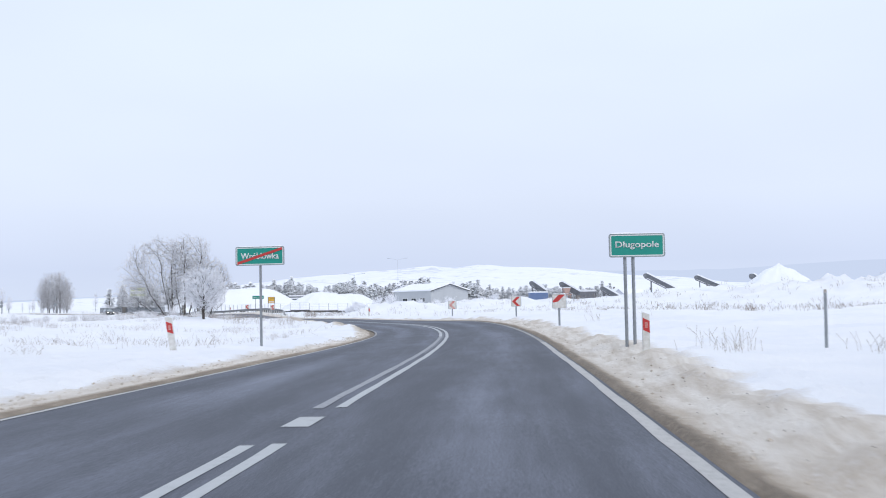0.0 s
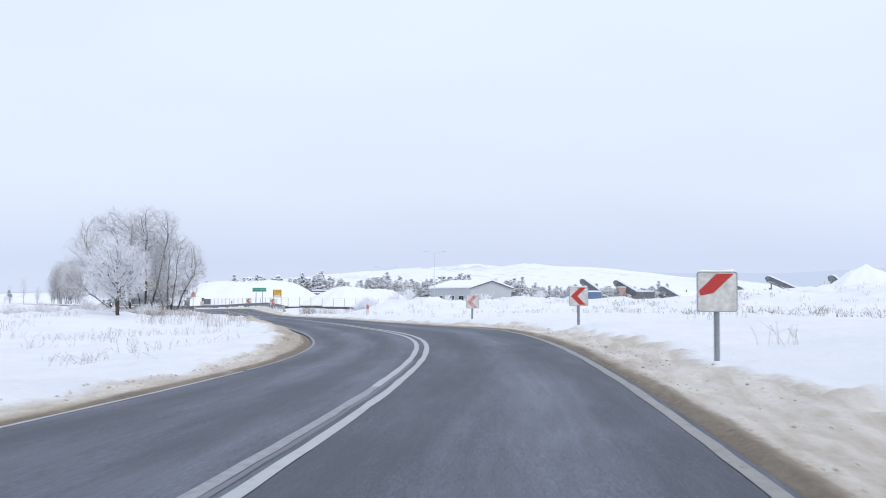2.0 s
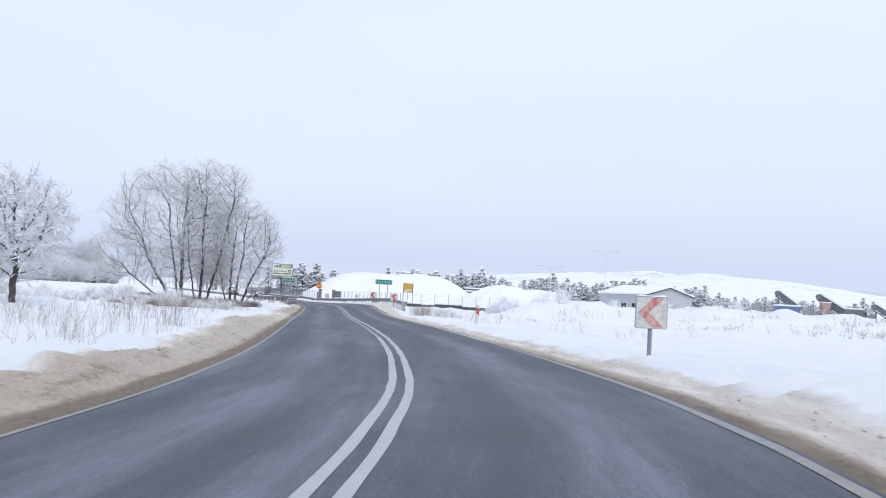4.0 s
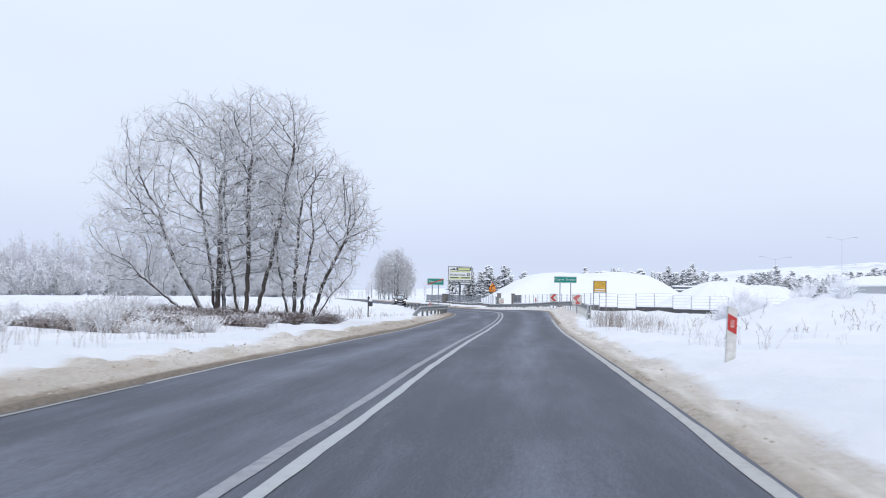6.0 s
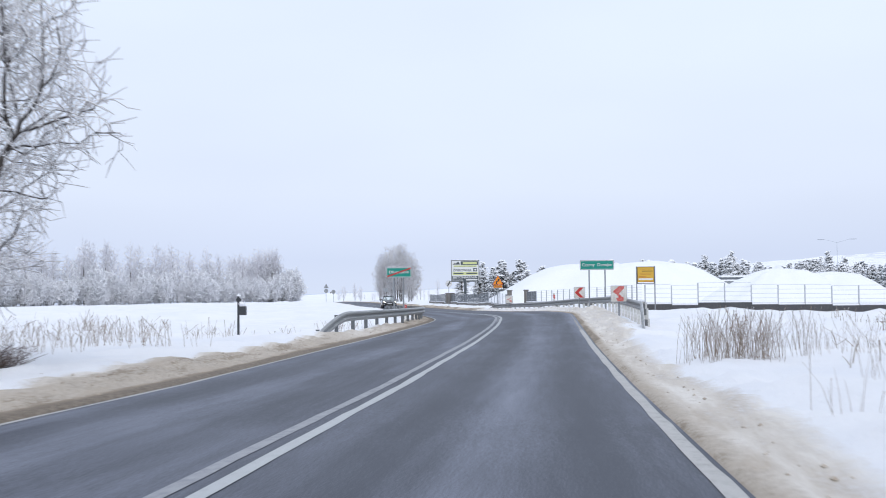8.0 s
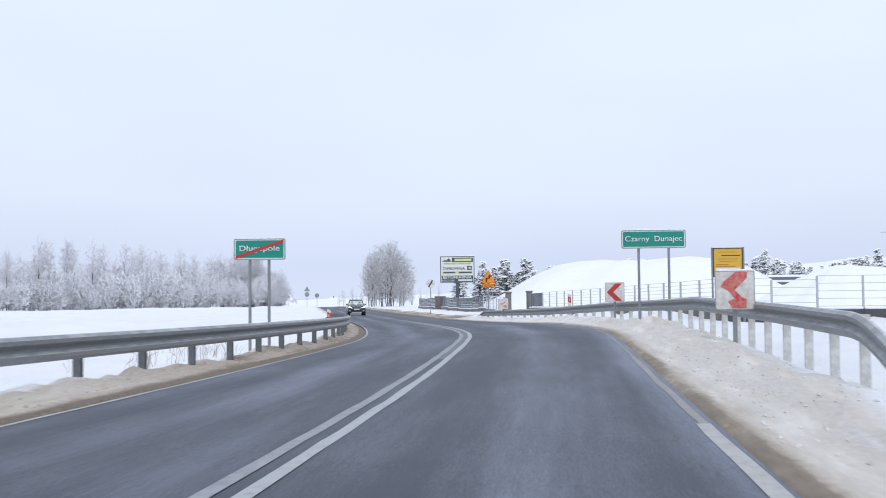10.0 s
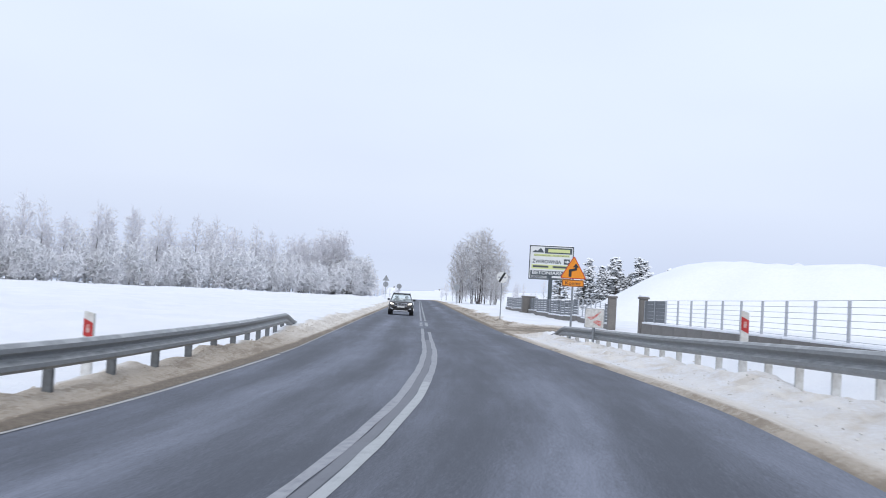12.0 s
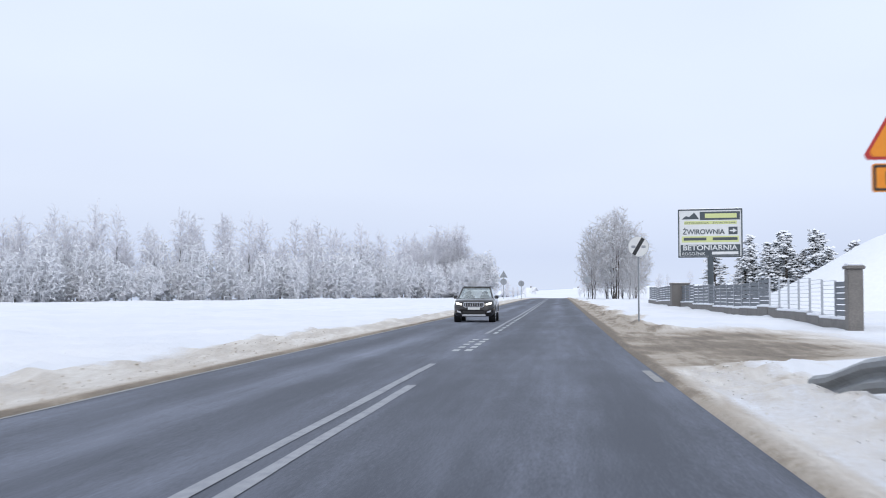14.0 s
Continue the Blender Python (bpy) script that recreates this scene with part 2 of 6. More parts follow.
M = {
    "ground": ground_material(), "asphalt": asphalt_material(),
    "paint": paint_material("road_paint", (0.47, 0.49, 0.50), (0.19, 0.20, 0.22), 0.05),
    "paint_worn": paint_material("worn_road_paint", (0.35, 0.36, 0.385), (0.19, 0.20, 0.225), 0.15),
    "paint_bend": paint_material("bend_road_paint", (0.44, 0.46, 0.47), (0.21, 0.22, 0.24), 0.09),
    "salt": paint_material("dried_salt_film", (0.172, 0.18, 0.205), (0.125, 0.132, 0.15), 0.10),
    "paint_grey": paint_material("grimy_edge_paint", (0.32, 0.315, 0.305), (0.18, 0.175, 0.17), 0.12),
    "paint_edge": paint_material("edge_paint", (0.47, 0.465, 0.45), (0.24, 0.235, 0.23), 0.10),
    "snow": mat("fresh_snow", (0.865, 0.88, 0.91), (0.82, 0.84, 0.885), 0.7, big=0.3, fine=5, bump=0.35, depth=0.1),
    "cap": mat("snow_cap", (0.90, 0.91, 0.93), (0.86, 0.88, 0.91), 0.7, big=4, fine=20, bump=0.3, depth=0.02),
    "zinc": mat("galvanised_steel", (0.30, 0.32, 0.34), (0.22, 0.235, 0.25), 0.55, 0.35, big=2, fine=18, bump=0.08, depth=0.004),
    "rail": topped("weathered_rail", (0.245, 0.26, 0.27), (0.17, 0.175, 0.175), (0.6, 0.62, 0.64), 0.75, 1.1, 0.5, 3.0, 0.25, 0.1),
    "post": mat("rail_post", (0.20, 0.215, 0.225), (0.13, 0.135, 0.14), 0.6, 0.3, big=3, fine=20),
    "post_frost": mat("frosted_rail_post", (0.62, 0.63, 0.62), (0.45, 0.44, 0.42), 0.7, 0.0, big=5, fine=20),
    "green": mat("sign_green", (0.0, 0.26, 0.20), (0.0, 0.235, 0.185), 0.45, big=2, fine=30, bump=0.02),
    "white": mat("sign_white", (0.74, 0.75, 0.74), (0.64, 0.65, 0.64), 0.45, big=3, fine=30, bump=0.02),
    "red": mat("sign_red", (0.52, 0.035, 0.03), (0.42, 0.03, 0.028), 0.45, big=3, fine=30, bump=0.02),
    "signback": mat("sign_back", (0.36, 0.38, 0.40), (0.28, 0.30, 0.32), 0.5, 0.4),
    "orange": mat("sign_orange", (0.85, 0.29, 0.015), (0.78, 0.25, 0.012), 0.45, bump=0.02),
    "yellow": mat("sign_yellow", (0.66, 0.40, 0.045), (0.60, 0.36, 0.04), 0.5, bump=0.02),
    "black": mat("sign_black", (0.02, 0.021, 0.023), (0.03, 0.03, 0.032), 0.5, bump=0.02),
    "bark": topped("snowy_bark", (0.10, 0.085, 0.075), (0.055, 0.048, 0.044), (0.82, 0.84, 0.88), 0.15, 0.65, 0.9, 5.0, 0.35, 0.6),
    "frost": topped("frosted_twigs", (0.74, 0.725, 0.735), (0.40, 0.37, 0.365), (0.92, 0.94, 0.97), -0.45, 0.40, 0.9, 2.0, 0.5, 0.2, 0.9),
    "twig": topped("grey_brown_twigs", (0.50, 0.475, 0.475), (0.25, 0.225, 0.22), (0.92, 0.94, 0.97), -0.3, 0.45, 0.9, 2.0, 0.5, 0.2, 0.9),
    "rime": topped("rimed_twigs", (0.86, 0.86, 0.90), (0.70, 0.69, 0.73), (0.94, 0.955, 0.985), -0.9, 0.1, 0.9, 2.0, 0.5, 0.2, 0.9),
    "birch": topped("frosted_birch_twigs", (0.82, 0.81, 0.845), (0.60, 0.575, 0.615), (0.93, 0.945, 0.98), -0.35, 0.45, 0.9, 2.0, 0.5, 0.2, 0.9),
    "brush": topped("brown_brush", (0.17, 0.115, 0.095), (0.085, 0.062, 0.055), (0.78, 0.79, 0.83), 0.35, 0.85, 0.9, 4.0, 0.4, 0.2),
    "reed": topped("frosted_stalks", (0.42, 0.36, 0.31), (0.27, 0.22, 0.185), (0.82, 0.84, 0.88), 0.1, 0.7, 0.9, 5.0, 0.5, 0.2),
    "pine": topped("snowy_pine", (0.035, 0.05, 0.04), (0.06, 0.07, 0.06), (0.88, 0.90, 0.94), 0.0, 0.4, 0.9, 1.6, 0.6, 0.3),
    "dry": topped("dry_stalks", (0.30, 0.23, 0.17), (0.20, 0.155, 0.12), (0.8, 0.82, 0.86), 0.1, 0.6, 0.9, 6.0, 0.4, 0.2),
    "concrete": topped("weathered_concrete", (0.22, 0.205, 0.19), (0.145, 0.138, 0.13), (0.85, 0.87, 0.9), 0.8, 1.0, 0.85, 2.0, 0.2, 0.3),
    # concrete with the shade below the side fence painted into its colour
    "wet_concrete": mat("dark_shaded_concrete", (0.055, 0.056, 0.06), (0.085, 0.086, 0.09), 0.7, big=1.0, fine=12),
    "dark": mat("dark_steel", (0.05, 0.055, 0.06), (0.08, 0.085, 0.09), 0.5, 0.5),
    "fence": mat("grey_fence_steel", (0.40, 0.42, 0.45), (0.50, 0.52, 0.55), 0.55, 0.3),
    "wall": mat("hall_cladding", (0.50, 0.52, 0.54), (0.43, 0.45, 0.47), 0.6, big=0.4, fine=8),
    "glass": mat("window_glass", (0.04, 0.05, 0.06), (0.03, 0.035, 0.04), 0.12, bump=0),
}

# ---------------------------------------------------------------- helpers


def part(name, data, material, parent=None, label=""):
    """One mesh object from (verts, faces), a bmesh or a mesh, under a thing."""
    if isinstance(data, bmesh.types.BMesh):
        me = bpy.data.meshes.new(name)
        data.to_mesh(me)
        data.free()
    elif isinstance(data, tuple):
        me = bpy.data.meshes.new(name)
        me.from_pydata([tuple(v) for v in data[0]], [], data[1])
        me.update()
    else:
        me = data
    if material and not me.materials:
        me.materials.append(material)
    ob = new(name, me)
    if parent:
        ob.parent = parent
    if label:
        ob["label"] = label
    return ob


def smooth(ob):
    ob.data.polygons.foreach_set("use_smooth", [True] * len(ob.data.polygons))
    return ob


def thing(name, m=None, label="", category="", group=""):
    ob = new(name)
    ob.empty_display_size = 0.2
    if m is not None:
        ob.matrix_world = m
    return tagged(ob, label, category, group)


def box(x0, y0, z0, x1, y1, z1, bevel=0.0):
    bm = bmesh.new()
    bmesh.ops.create_cube(bm, size=1)
    for v in bm.verts:
        v.co = Vector(((x0 + x1) / 2 + v.co.x * (x1 - x0), (y0 + y1) / 2 + v.co.y * (y1 - y0), (z0 + z1) / 2 + v.co.z * (z1 - z0)))
    if bevel:
        bmesh.ops.bevel(bm, geom=bm.edges[:], offset=bevel, segments=2, affect="EDGES")
    return bm


def rod(a, b, r, r2=None, sides=10):
    bm = bmesh.new()
    a, b = Vector(a), Vector(b)
    bmesh.ops.create_cone(bm, cap_ends=True, segments=sides, radius1=r, radius2=r if r2 is None else r2, depth=(b - a).length)
    bmesh.ops.transform(bm, verts=bm.verts, matrix=Matrix.Translation((a + b) / 2) @ (b - a).to_track_quat("Z", "Y").to_matrix().to_4x4())
    return bm


def join(*bms):
    out = bmesh.new()
    for b in bms:
        me = bpy.data.meshes.new("tmp")
        b.to_mesh(me)
        b.free()
        out.from_mesh(me)
        bpy.data.meshes.remove(me)
    return out


def plate(outline, y0, y1, bevel=0.0):
    """A flat plate with that outline of (x, z), from y0 (front) to y1 (back)."""
    bm = bmesh.new()
    f = [bm.verts.new((x, y0, z)) for x, z in outline]
    b = [bm.verts.new((x, y1, z)) for x, z in outline]
    n = len(outline)
    bm.faces.new(f)
    bm.faces.new(b[::-1])
    for i in range(n):
        bm.faces.new((f[i], b[i], b[(i + 1) % n], f[(i + 1) % n]))
    bmesh.ops.recalc_face_normals(bm, faces=bm.faces)
    return bm


def rounded(w, h, r, cx=0.0, cz=0.0, k=5):
    pts = []
    for sx, sz, a0 in ((1, 1, 0), (-1, 1, 90), (-1, -1, 180), (1, -1, 270)):
        for i in range(k):
            a = radians(a0 + 90 * i / (k - 1))
            pts.append((cx + sx * (w / 2 - r) + r * math.cos(a), cz + sz * (h / 2 - r) + r * math.sin(a)))
    return pts


def ring(outer, inner, y0, y1):
    bm = bmesh.new()
    n = len(outer)
    vs = [[bm.verts.new((x, y, z)) for x, z in o] for o in (outer, inner) for y in (y0, y1)]
    of, ob_, nf, nb = vs
    for i in range(n):
        j = (i + 1) % n
        for q in ((of[i], of[j], nf[j], nf[i]), (ob_[j], ob_[i], nb[i], nb[j]), (of[j], of[i], ob_[i], ob_[j]), (nf[i], nf[j], nb[j], nb[i])):
            bm.faces.new(q)
    bmesh.ops.recalc_face_normals(bm, faces=bm.faces)
    return bm


def lettering(body, width, height, cx, cz, y, bold=0.0, depth=0.004):
    """Words as a mesh in the x-z plane that face -y, fitted into width x height round (cx, cz)."""
    cu = bpy.data.curves.new("letters", "FONT")
    cu.body, cu.size, cu.extrude, cu.offset = body, 1.0, 0.0, bold
    cu.align_x, cu.align_y = "CENTER", "CENTER"
    ob = new("letters", cu)
    me = bpy.data.meshes.new_from_object(ob.evaluated_get(bpy.context.evaluated_depsgraph_get()))
    bpy.data.objects.remove(ob)
    co = np.array([v.co[:] for v in me.vertices])
    lo, hi = co.min(0), co.max(0)
    kx, kz = width / (hi[0] - lo[0]), height / (hi[1] - lo[1])
    for v in me.vertices:
        v.co = Vector((cx + (v.co.x - (lo[0] + hi[0]) / 2) * kx, y, cz + (v.co.y - (lo[1] + hi[1]) / 2) * kz))
    bm = bmesh.new()
    bm.from_mesh(me)
    bpy.data.meshes.remove(me)
    r = bmesh.ops.extrude_face_region(bm, geom=bm.faces[:])
    for v in r["geom"]:
        if isinstance(v, bmesh.types.BMVert):
            v.co.y += depth
    bmesh.ops.recalc_face_normals(bm, faces=bm.faces)
    return bm


def wave(x, y, scale, seed=0):
    """Value noise, -1 to 1, for arrays."""
    x, y = np.asarray(x, float) * scale, np.asarray(y, float) * scale
    xi, yi = np.floor(x), np.floor(y)
    fx, fy = x - xi, y - yi
    fx, fy = fx * fx * (3 - 2 * fx), fy * fy * (3 - 2 * fy)

    def h(a, b):
        v = np.sin(a * 127.1 + b * 311.7 + seed * 74.7) * 43758.5453
        return 2 * (v - np.floor(v)) - 1
    return (h(xi, yi) * (1 - fx) + h(xi + 1, yi) * fx) * (1 - fy) + (h(xi, yi + 1) * (1 - fx) + h(xi + 1, yi + 1) * fx) * fy


def ease(v, a, b):
    t = np.clip((np.asarray(v, float) - a) / (b - a), 0, 1)
    return t * t * (3 - 2 * t)


# ---------------------------------------------------------------- the road's line
PLAN = 1.25  # metres to one unit of the plan that follows; the last lines bring all things to true size
CENTRE = [(-5.73, -60), (-4.51, -40), (-3.28, -20), (-2.06, 0), (-1.45, 10), (-0.8, 20), (-0.22, 30), (0.12, 40), (0.11, 48), (-0.31, 56), (-1.39, 64), (-3.02, 72), (-4.95, 80), (-7.09, 88), (-9.33, 96), (-12.12, 106), (-14.86, 116), (-17.56, 126), (-20.25, 136), (-22.48, 144), (-24.24, 150), (-26.09, 156), (-28.17, 162), (-30.6, 168), (-33.34, 174), (-36.25, 180), (-40.33, 188), (-44.41, 196), (-51.59, 210), (-61.83, 230), (-77.19, 260), (-107.92, 320), (-148.9, 400), (-456.19, 1000), (-1480.52, 3000)]
LEVEL = [(-60, 0.562), (-20, 0.462), (0, 0.372), (12, 0.333), (24, 0.300), (36, 0.318), (48, 0.337), (60, 0.375), (72, 0.367), (84, 0.411), (96, 0.442), (108, 0.417), (120, 0.380), (132, 0.432), (144, 0.547), (156, 0.682), (168, 0.682), (180, 0.666), (200, 0.711), (230, 0.857), (260, 1.050), (310, 1.400), (360, 1.650), (450, 1.750)]
BANK = [(-60, 0), (-20, -0.6), (12, -0.44), (24, -0.06), (36, 1.55), (48, 3.11), (60, 3.25), (72, 1.8), (84, 0.4), (96, 0.05), (108, -0.12), (120, -0.12), (132, -0.28), (144, 1.13), (156, 3.07), (168, 2.98), (180, 1.47), (200, 0)]
RIGHT_EDGE = [(0, 2.94), (12, 2.97), (24, 2.89), (36, 2.76), (48, 2.68), (60, 2.83), (72, 2.8), (84, 2.78), (96, 2.83), (108, 2.9), (120, 2.86), (132, 2.82), (144, 2.81), (156, 3.1), (168, 3.18), (180, 2.92), (200, 2.83), (240, 2.9)]
LEFT_EDGE = [(12, 2.8), (24, 2.77), (36, 2.72), (48, 2.62), (60, 2.7), (72, 2.73), (84, 2.75), (96, 2.66), (108, 2.6), (120, 2.63), (132, 2.75), (144, 2.85), (156, 2.9), (168, 2.89), (180, 2.79), (200, 2.83), (240, 2.85)]
_cy, _cx = np.array([c[1] for c in CENTRE], float), np.array([c[0] for c in CENTRE], float)
_sl = np.gradient(_cx, _cy)


def cx(y):
    """The centre line's x at y, by cubic pieces."""
    y = np.asarray(y, float)
    i = np.clip(np.searchsorted(_cy, y) - 1, 0, len(_cy) - 2)
    h = _cy[i + 1] - _cy[i]
    t = np.clip((y - _cy[i]) / h, -5, 1)
    return (2 * t**3 - 3 * t**2 + 1) * _cx[i] + (t**3 - 2 * t**2 + t) * h * _sl[i] + (3 * t**2 - 2 * t**3) * _cx[i + 1] + (t**3 - t**2) * h * _sl[i + 1]


def slope(y):
    y = np.asarray(y, float)
    return (cx(y + 1) - cx(y - 1)) / 2


def level(y):
    return np.interp(y, [a[0] for a in LEVEL], [a[1] for a in LEVEL])


def tilt(y):
    return np.tan(np.radians(np.interp(y, [a[0] for a in BANK], [a[1] for a in BANK])))


def road_z(y, l):
    return level(y) + l * tilt(y)


def on_line(y, l, dz=0.0):
    """The point beside the centre line at y, l metres to its right, and the line's heading there."""
    k = float(slope(y))
    c = 1 / math.sqrt(1 + k * k)
    yy = y - l * k * c
    return Vector((float(cx(y)) + l * c, yy, float(road_z(y, l)) + dz)), math.atan(k)



def eased_table(table):
    """The table's values every half metre, rounded off at its corners."""
    g = np.arange(-70, 420, 0.5)
    v = np.interp(g, [a[0] for a in table], [a[1] for a in table])
    for _ in range(3):
        v = np.convolve(np.pad(v, 7, mode="edge"), np.ones(15) / 15, "valid")
    return g, v


_er, _el = eased_table(RIGHT_EDGE), eased_table(LEFT_EDGE)


def edge_r(y):
    return np.interp(y, *_er)


def edge_l(y):
    return np.interp(y, *_el)


def junction(y):
    """1 where the gravel drive meets the road's right side."""
    return ease(y, 194.6, 197.0) * (1 - ease(y, 208.5, 213))


def bumps(x, y):
    """Mounds of the land beside the road."""
    z = 0.0
    for mx, my, rx, ry, h in ((4.68, 152.42, 7, 6, 1.35), (-2.44, 131.02, 6, 6, 1.05), (-6.2, 127.58, 3.6, 3.4, 0.75), (13.6, 147.28, 12, 8, 1.25), (29.48, 139.05, 14, 10, 1.72), (46.36, 130.79, 16, 12, 2.0), (67.3, 126.48, 22, 15, 2.5), (95.32, 128.06, 24, 18, 2.9),
                              (52.56, 82.57, 14, 8, 0.8), (30.4, 68.82, 10, 6, 0.5), (-16.42, 84.03, 7, 7, 0.35), (-11.22, 174.51, 13, 4, 0.4)):
        q = ((x - mx) / rx) ** 2 + ((y - my) / ry) ** 2
        z = z + h * np.exp(-q * 1.2) * (1 + 0.3 * wave(x, y, 0.45, 9) * np.exp(-q) + 0.16 * wave(x, y, 1.0, 19) + 0.10 * wave(x, y, 2.2, 29))
    return z


def ground_z(x, y):
    x, y = np.asarray(x, float), np.asarray(y, float)
    k = slope(y)
    u = x - cx(y)
    l = u / np.sqrt(1 + k * k)
    x0, y0 = x, y
    y = y + np.clip(u, -30, 30) * k / (1 + k * k)
    right = l > 0
    q = np.where(right, l - edge_r(y), -l - edge_l(y))
    hb = np.where(right, 0.13, 0.13 + 0.06 * ease(y, 41.1, 54.7) * (1 - ease(y, 82.9, 96.2)) + 0.03 * ease(y, 50, 62) * (1 - ease(y, 86, 99)))
    hb = hb * (1 + 0.32 * wave(x0, y0, 0.5, 1) + 0.22 * wave(x0, y0, 1.7, 2))
    drive = np.where(right, junction(y), 0) * (1 - ease(q, 9, 14)) * ease(q, 0.0, 0.35) * ease(y - 0.9 * q, 193.5, 196.0)
    prof = -0.07 + 0.09 * ease(q, -0.06, 0.14) + hb * np.where(right, ease(q, 0.2, 1.3), ease(q, 0.15, 0.85))
    prof = prof - 0.10 * ease(q, 1.7, 4.0) * ease(hb, 0.1, 0.3) - np.where(right, 0.44 * ease(q, 0.9, 2.6) * ease(y, 125.3, 150) * (1 - ease(y, 187.9, 195.9)), 0)
    prof = prof - np.where(right, 0, 0.42 * ease(q, 0.75, 1.9) * ease(y, 134, 140) * (1 - ease(y, 184, 190.5)))
    prof = prof + np.where(right, 1, 0) * 0.5 * np.exp(-((l - 7.3) / 0.95) ** 2) * ease(y, 164, 170) * (1 - ease(y, 186, 194)) * (1 + 0.3 * wave(x0, y0, 0.9, 71))
    rough = ease(q, 0.15, 1.0)
    prof = prof + rough * (0.045 * wave(x0, y0, 1.1, 3) + 0.035 * wave(x0, y0, 2.6, 4) + 0.022 * wave(x0, y0, 5.5, 5) + ease(q, 0.2, 0.6) * (1 - ease(q, 1.4, 2.6)) * (0.045 * wave(x0, y0, 1.8, 23) + 0.04 * wave(x0, y0, 3.6, 24) + 0.018 * wave(x0, y0, 7.5, 25)))
    prof = prof + np.where(right, 1, 0) * ease(y, 136, 150) * ease(q, 0.3, 0.8) * (1 - ease(q, 2.2, 4.0)) * (0.032 * wave(x0, y0, 2.6, 63) + 0.034 * wave(x0, y0, 6.2, 64))
    far = ease(q, 2.5, 9)
    prof = prof + far * (0.14 * wave(x0, y0, 0.16, 6) + 0.07 * wave(x0, y0, 0.55, 7) + (0.05 * wave(x0, y0, 1.1, 17) + 0.035 * wave(x0, y0, 2.1, 18)) * (1 - ease(q, 25, 45)))
    prof = prof * (1 - drive) + drive * (0.012 + 0.02 * wave(x0, y0, 1.5, 8))
    z = level(y) * (1 - ease(q, 60, 200)) + l * tilt(y) * (1 - ease(q, 4, 16)) + prof
    z = z + np.where(right, 0, 1) * ease(q, 4, 70) * -0.25 * ease(y, 125.3, 190.9)
    return z + bumps(x0, y0) * ease(q, 4, 9)


def dirt_width(x, y, right):
    """How far the brown slush reaches from the asphalt."""
    w = np.where(right, np.interp(y, (0, 19.5, 34.1, 44.2, 60.4, 94, 132, 146, 185.9, 194, 205.9, 217.9, 305.9), (1.9, 1.8, 1.6, 1.3, 1.0, 0.75, 0.9, 2.3, 2.3, 1.5, 1.5, 2.0, 1.2)),
                 np.interp(y, (0, 44.2, 51.4, 66, 86, 98, 109.9, 120.2, 130.4, 157.1, 195.9), (0.6, 0.65, 1.1, 1.35, 1.35, 0.95, 1.25, 1.2, 1.0, 1.15, 1.2)))
    return 0.85 * w * (1 + 0.25 * wave(x, y, 0.35, 51) + 0.12 * wave(x, y, 1.3, 52))


def dirt_amount(x, y, l):
    k = slope(y)
    y = y + np.clip(x - cx(y), -30, 30) * k / (1 + k * k)
    right = l > 0
    q = np.where(right, l - edge_r(y), -l - edge_l(y))
    width = dirt_width(x, y, right)
    strength = np.where(right, 0.62 - 0.06 * ease(y, 39, 60.4) - (0.08 * ease(y, 130.4, 146) + 0.14 * ease(y, 158, 172)) * (1 - ease(y, 190, 197)) + 0.34 * ease(y, 201.9, 209.9), 0.56 + 0.30 * ease(y, 44.2, 54) * (1 - ease(y, 62, 72)) + 0.24 * ease(y, 62, 72) * (1 - ease(y, 88.5, 102.6)) + 0.28 * ease(y, 102.6, 111) * (1 - ease(y, 131.4, 141.8)) + 0.34 * ease(y, 135.5, 151.6) * (1 - ease(y, 178.2, 191.9)))
    d = strength * (1 - ease(q, width * 0.75, width * 1.2 + 0.1)) + np.where(right, 0.55 - 0.25 * ease(y, 60.4, 88.5) * (1 - ease(y, 128, 140)), 0.55) * (1 - ease(q, 0.12, 0.34))
    d = d + np.where(right, 1, 0) * ease(y, 140.7, 166.8) * 0.28 * np.clip(wave(x, y, 2.3, 61) + 0.8 * wave(x, y, 5.2, 62) - 0.1, 0, 1.2) * ease(q, 0.3, 0.8) * (1 - ease(q, 1.8, 3.6))
    d = np.where(right, np.maximum(d, (1.0 + 0.2 * wave(x, y, 0.9, 14)) * junction(y) * (1 - ease(q, 3.0, 6.5)) * ease(y - 0.9 * q, 194.2, 196.5)), d)
    return d


def steps(*runs):
    out = []
    for a, b, s in runs:
        out += list(np.arange(a, b - 1e-6, s))
    return out


def geometric(a, b, n):
    return list(np.geomspace(a, b, n))


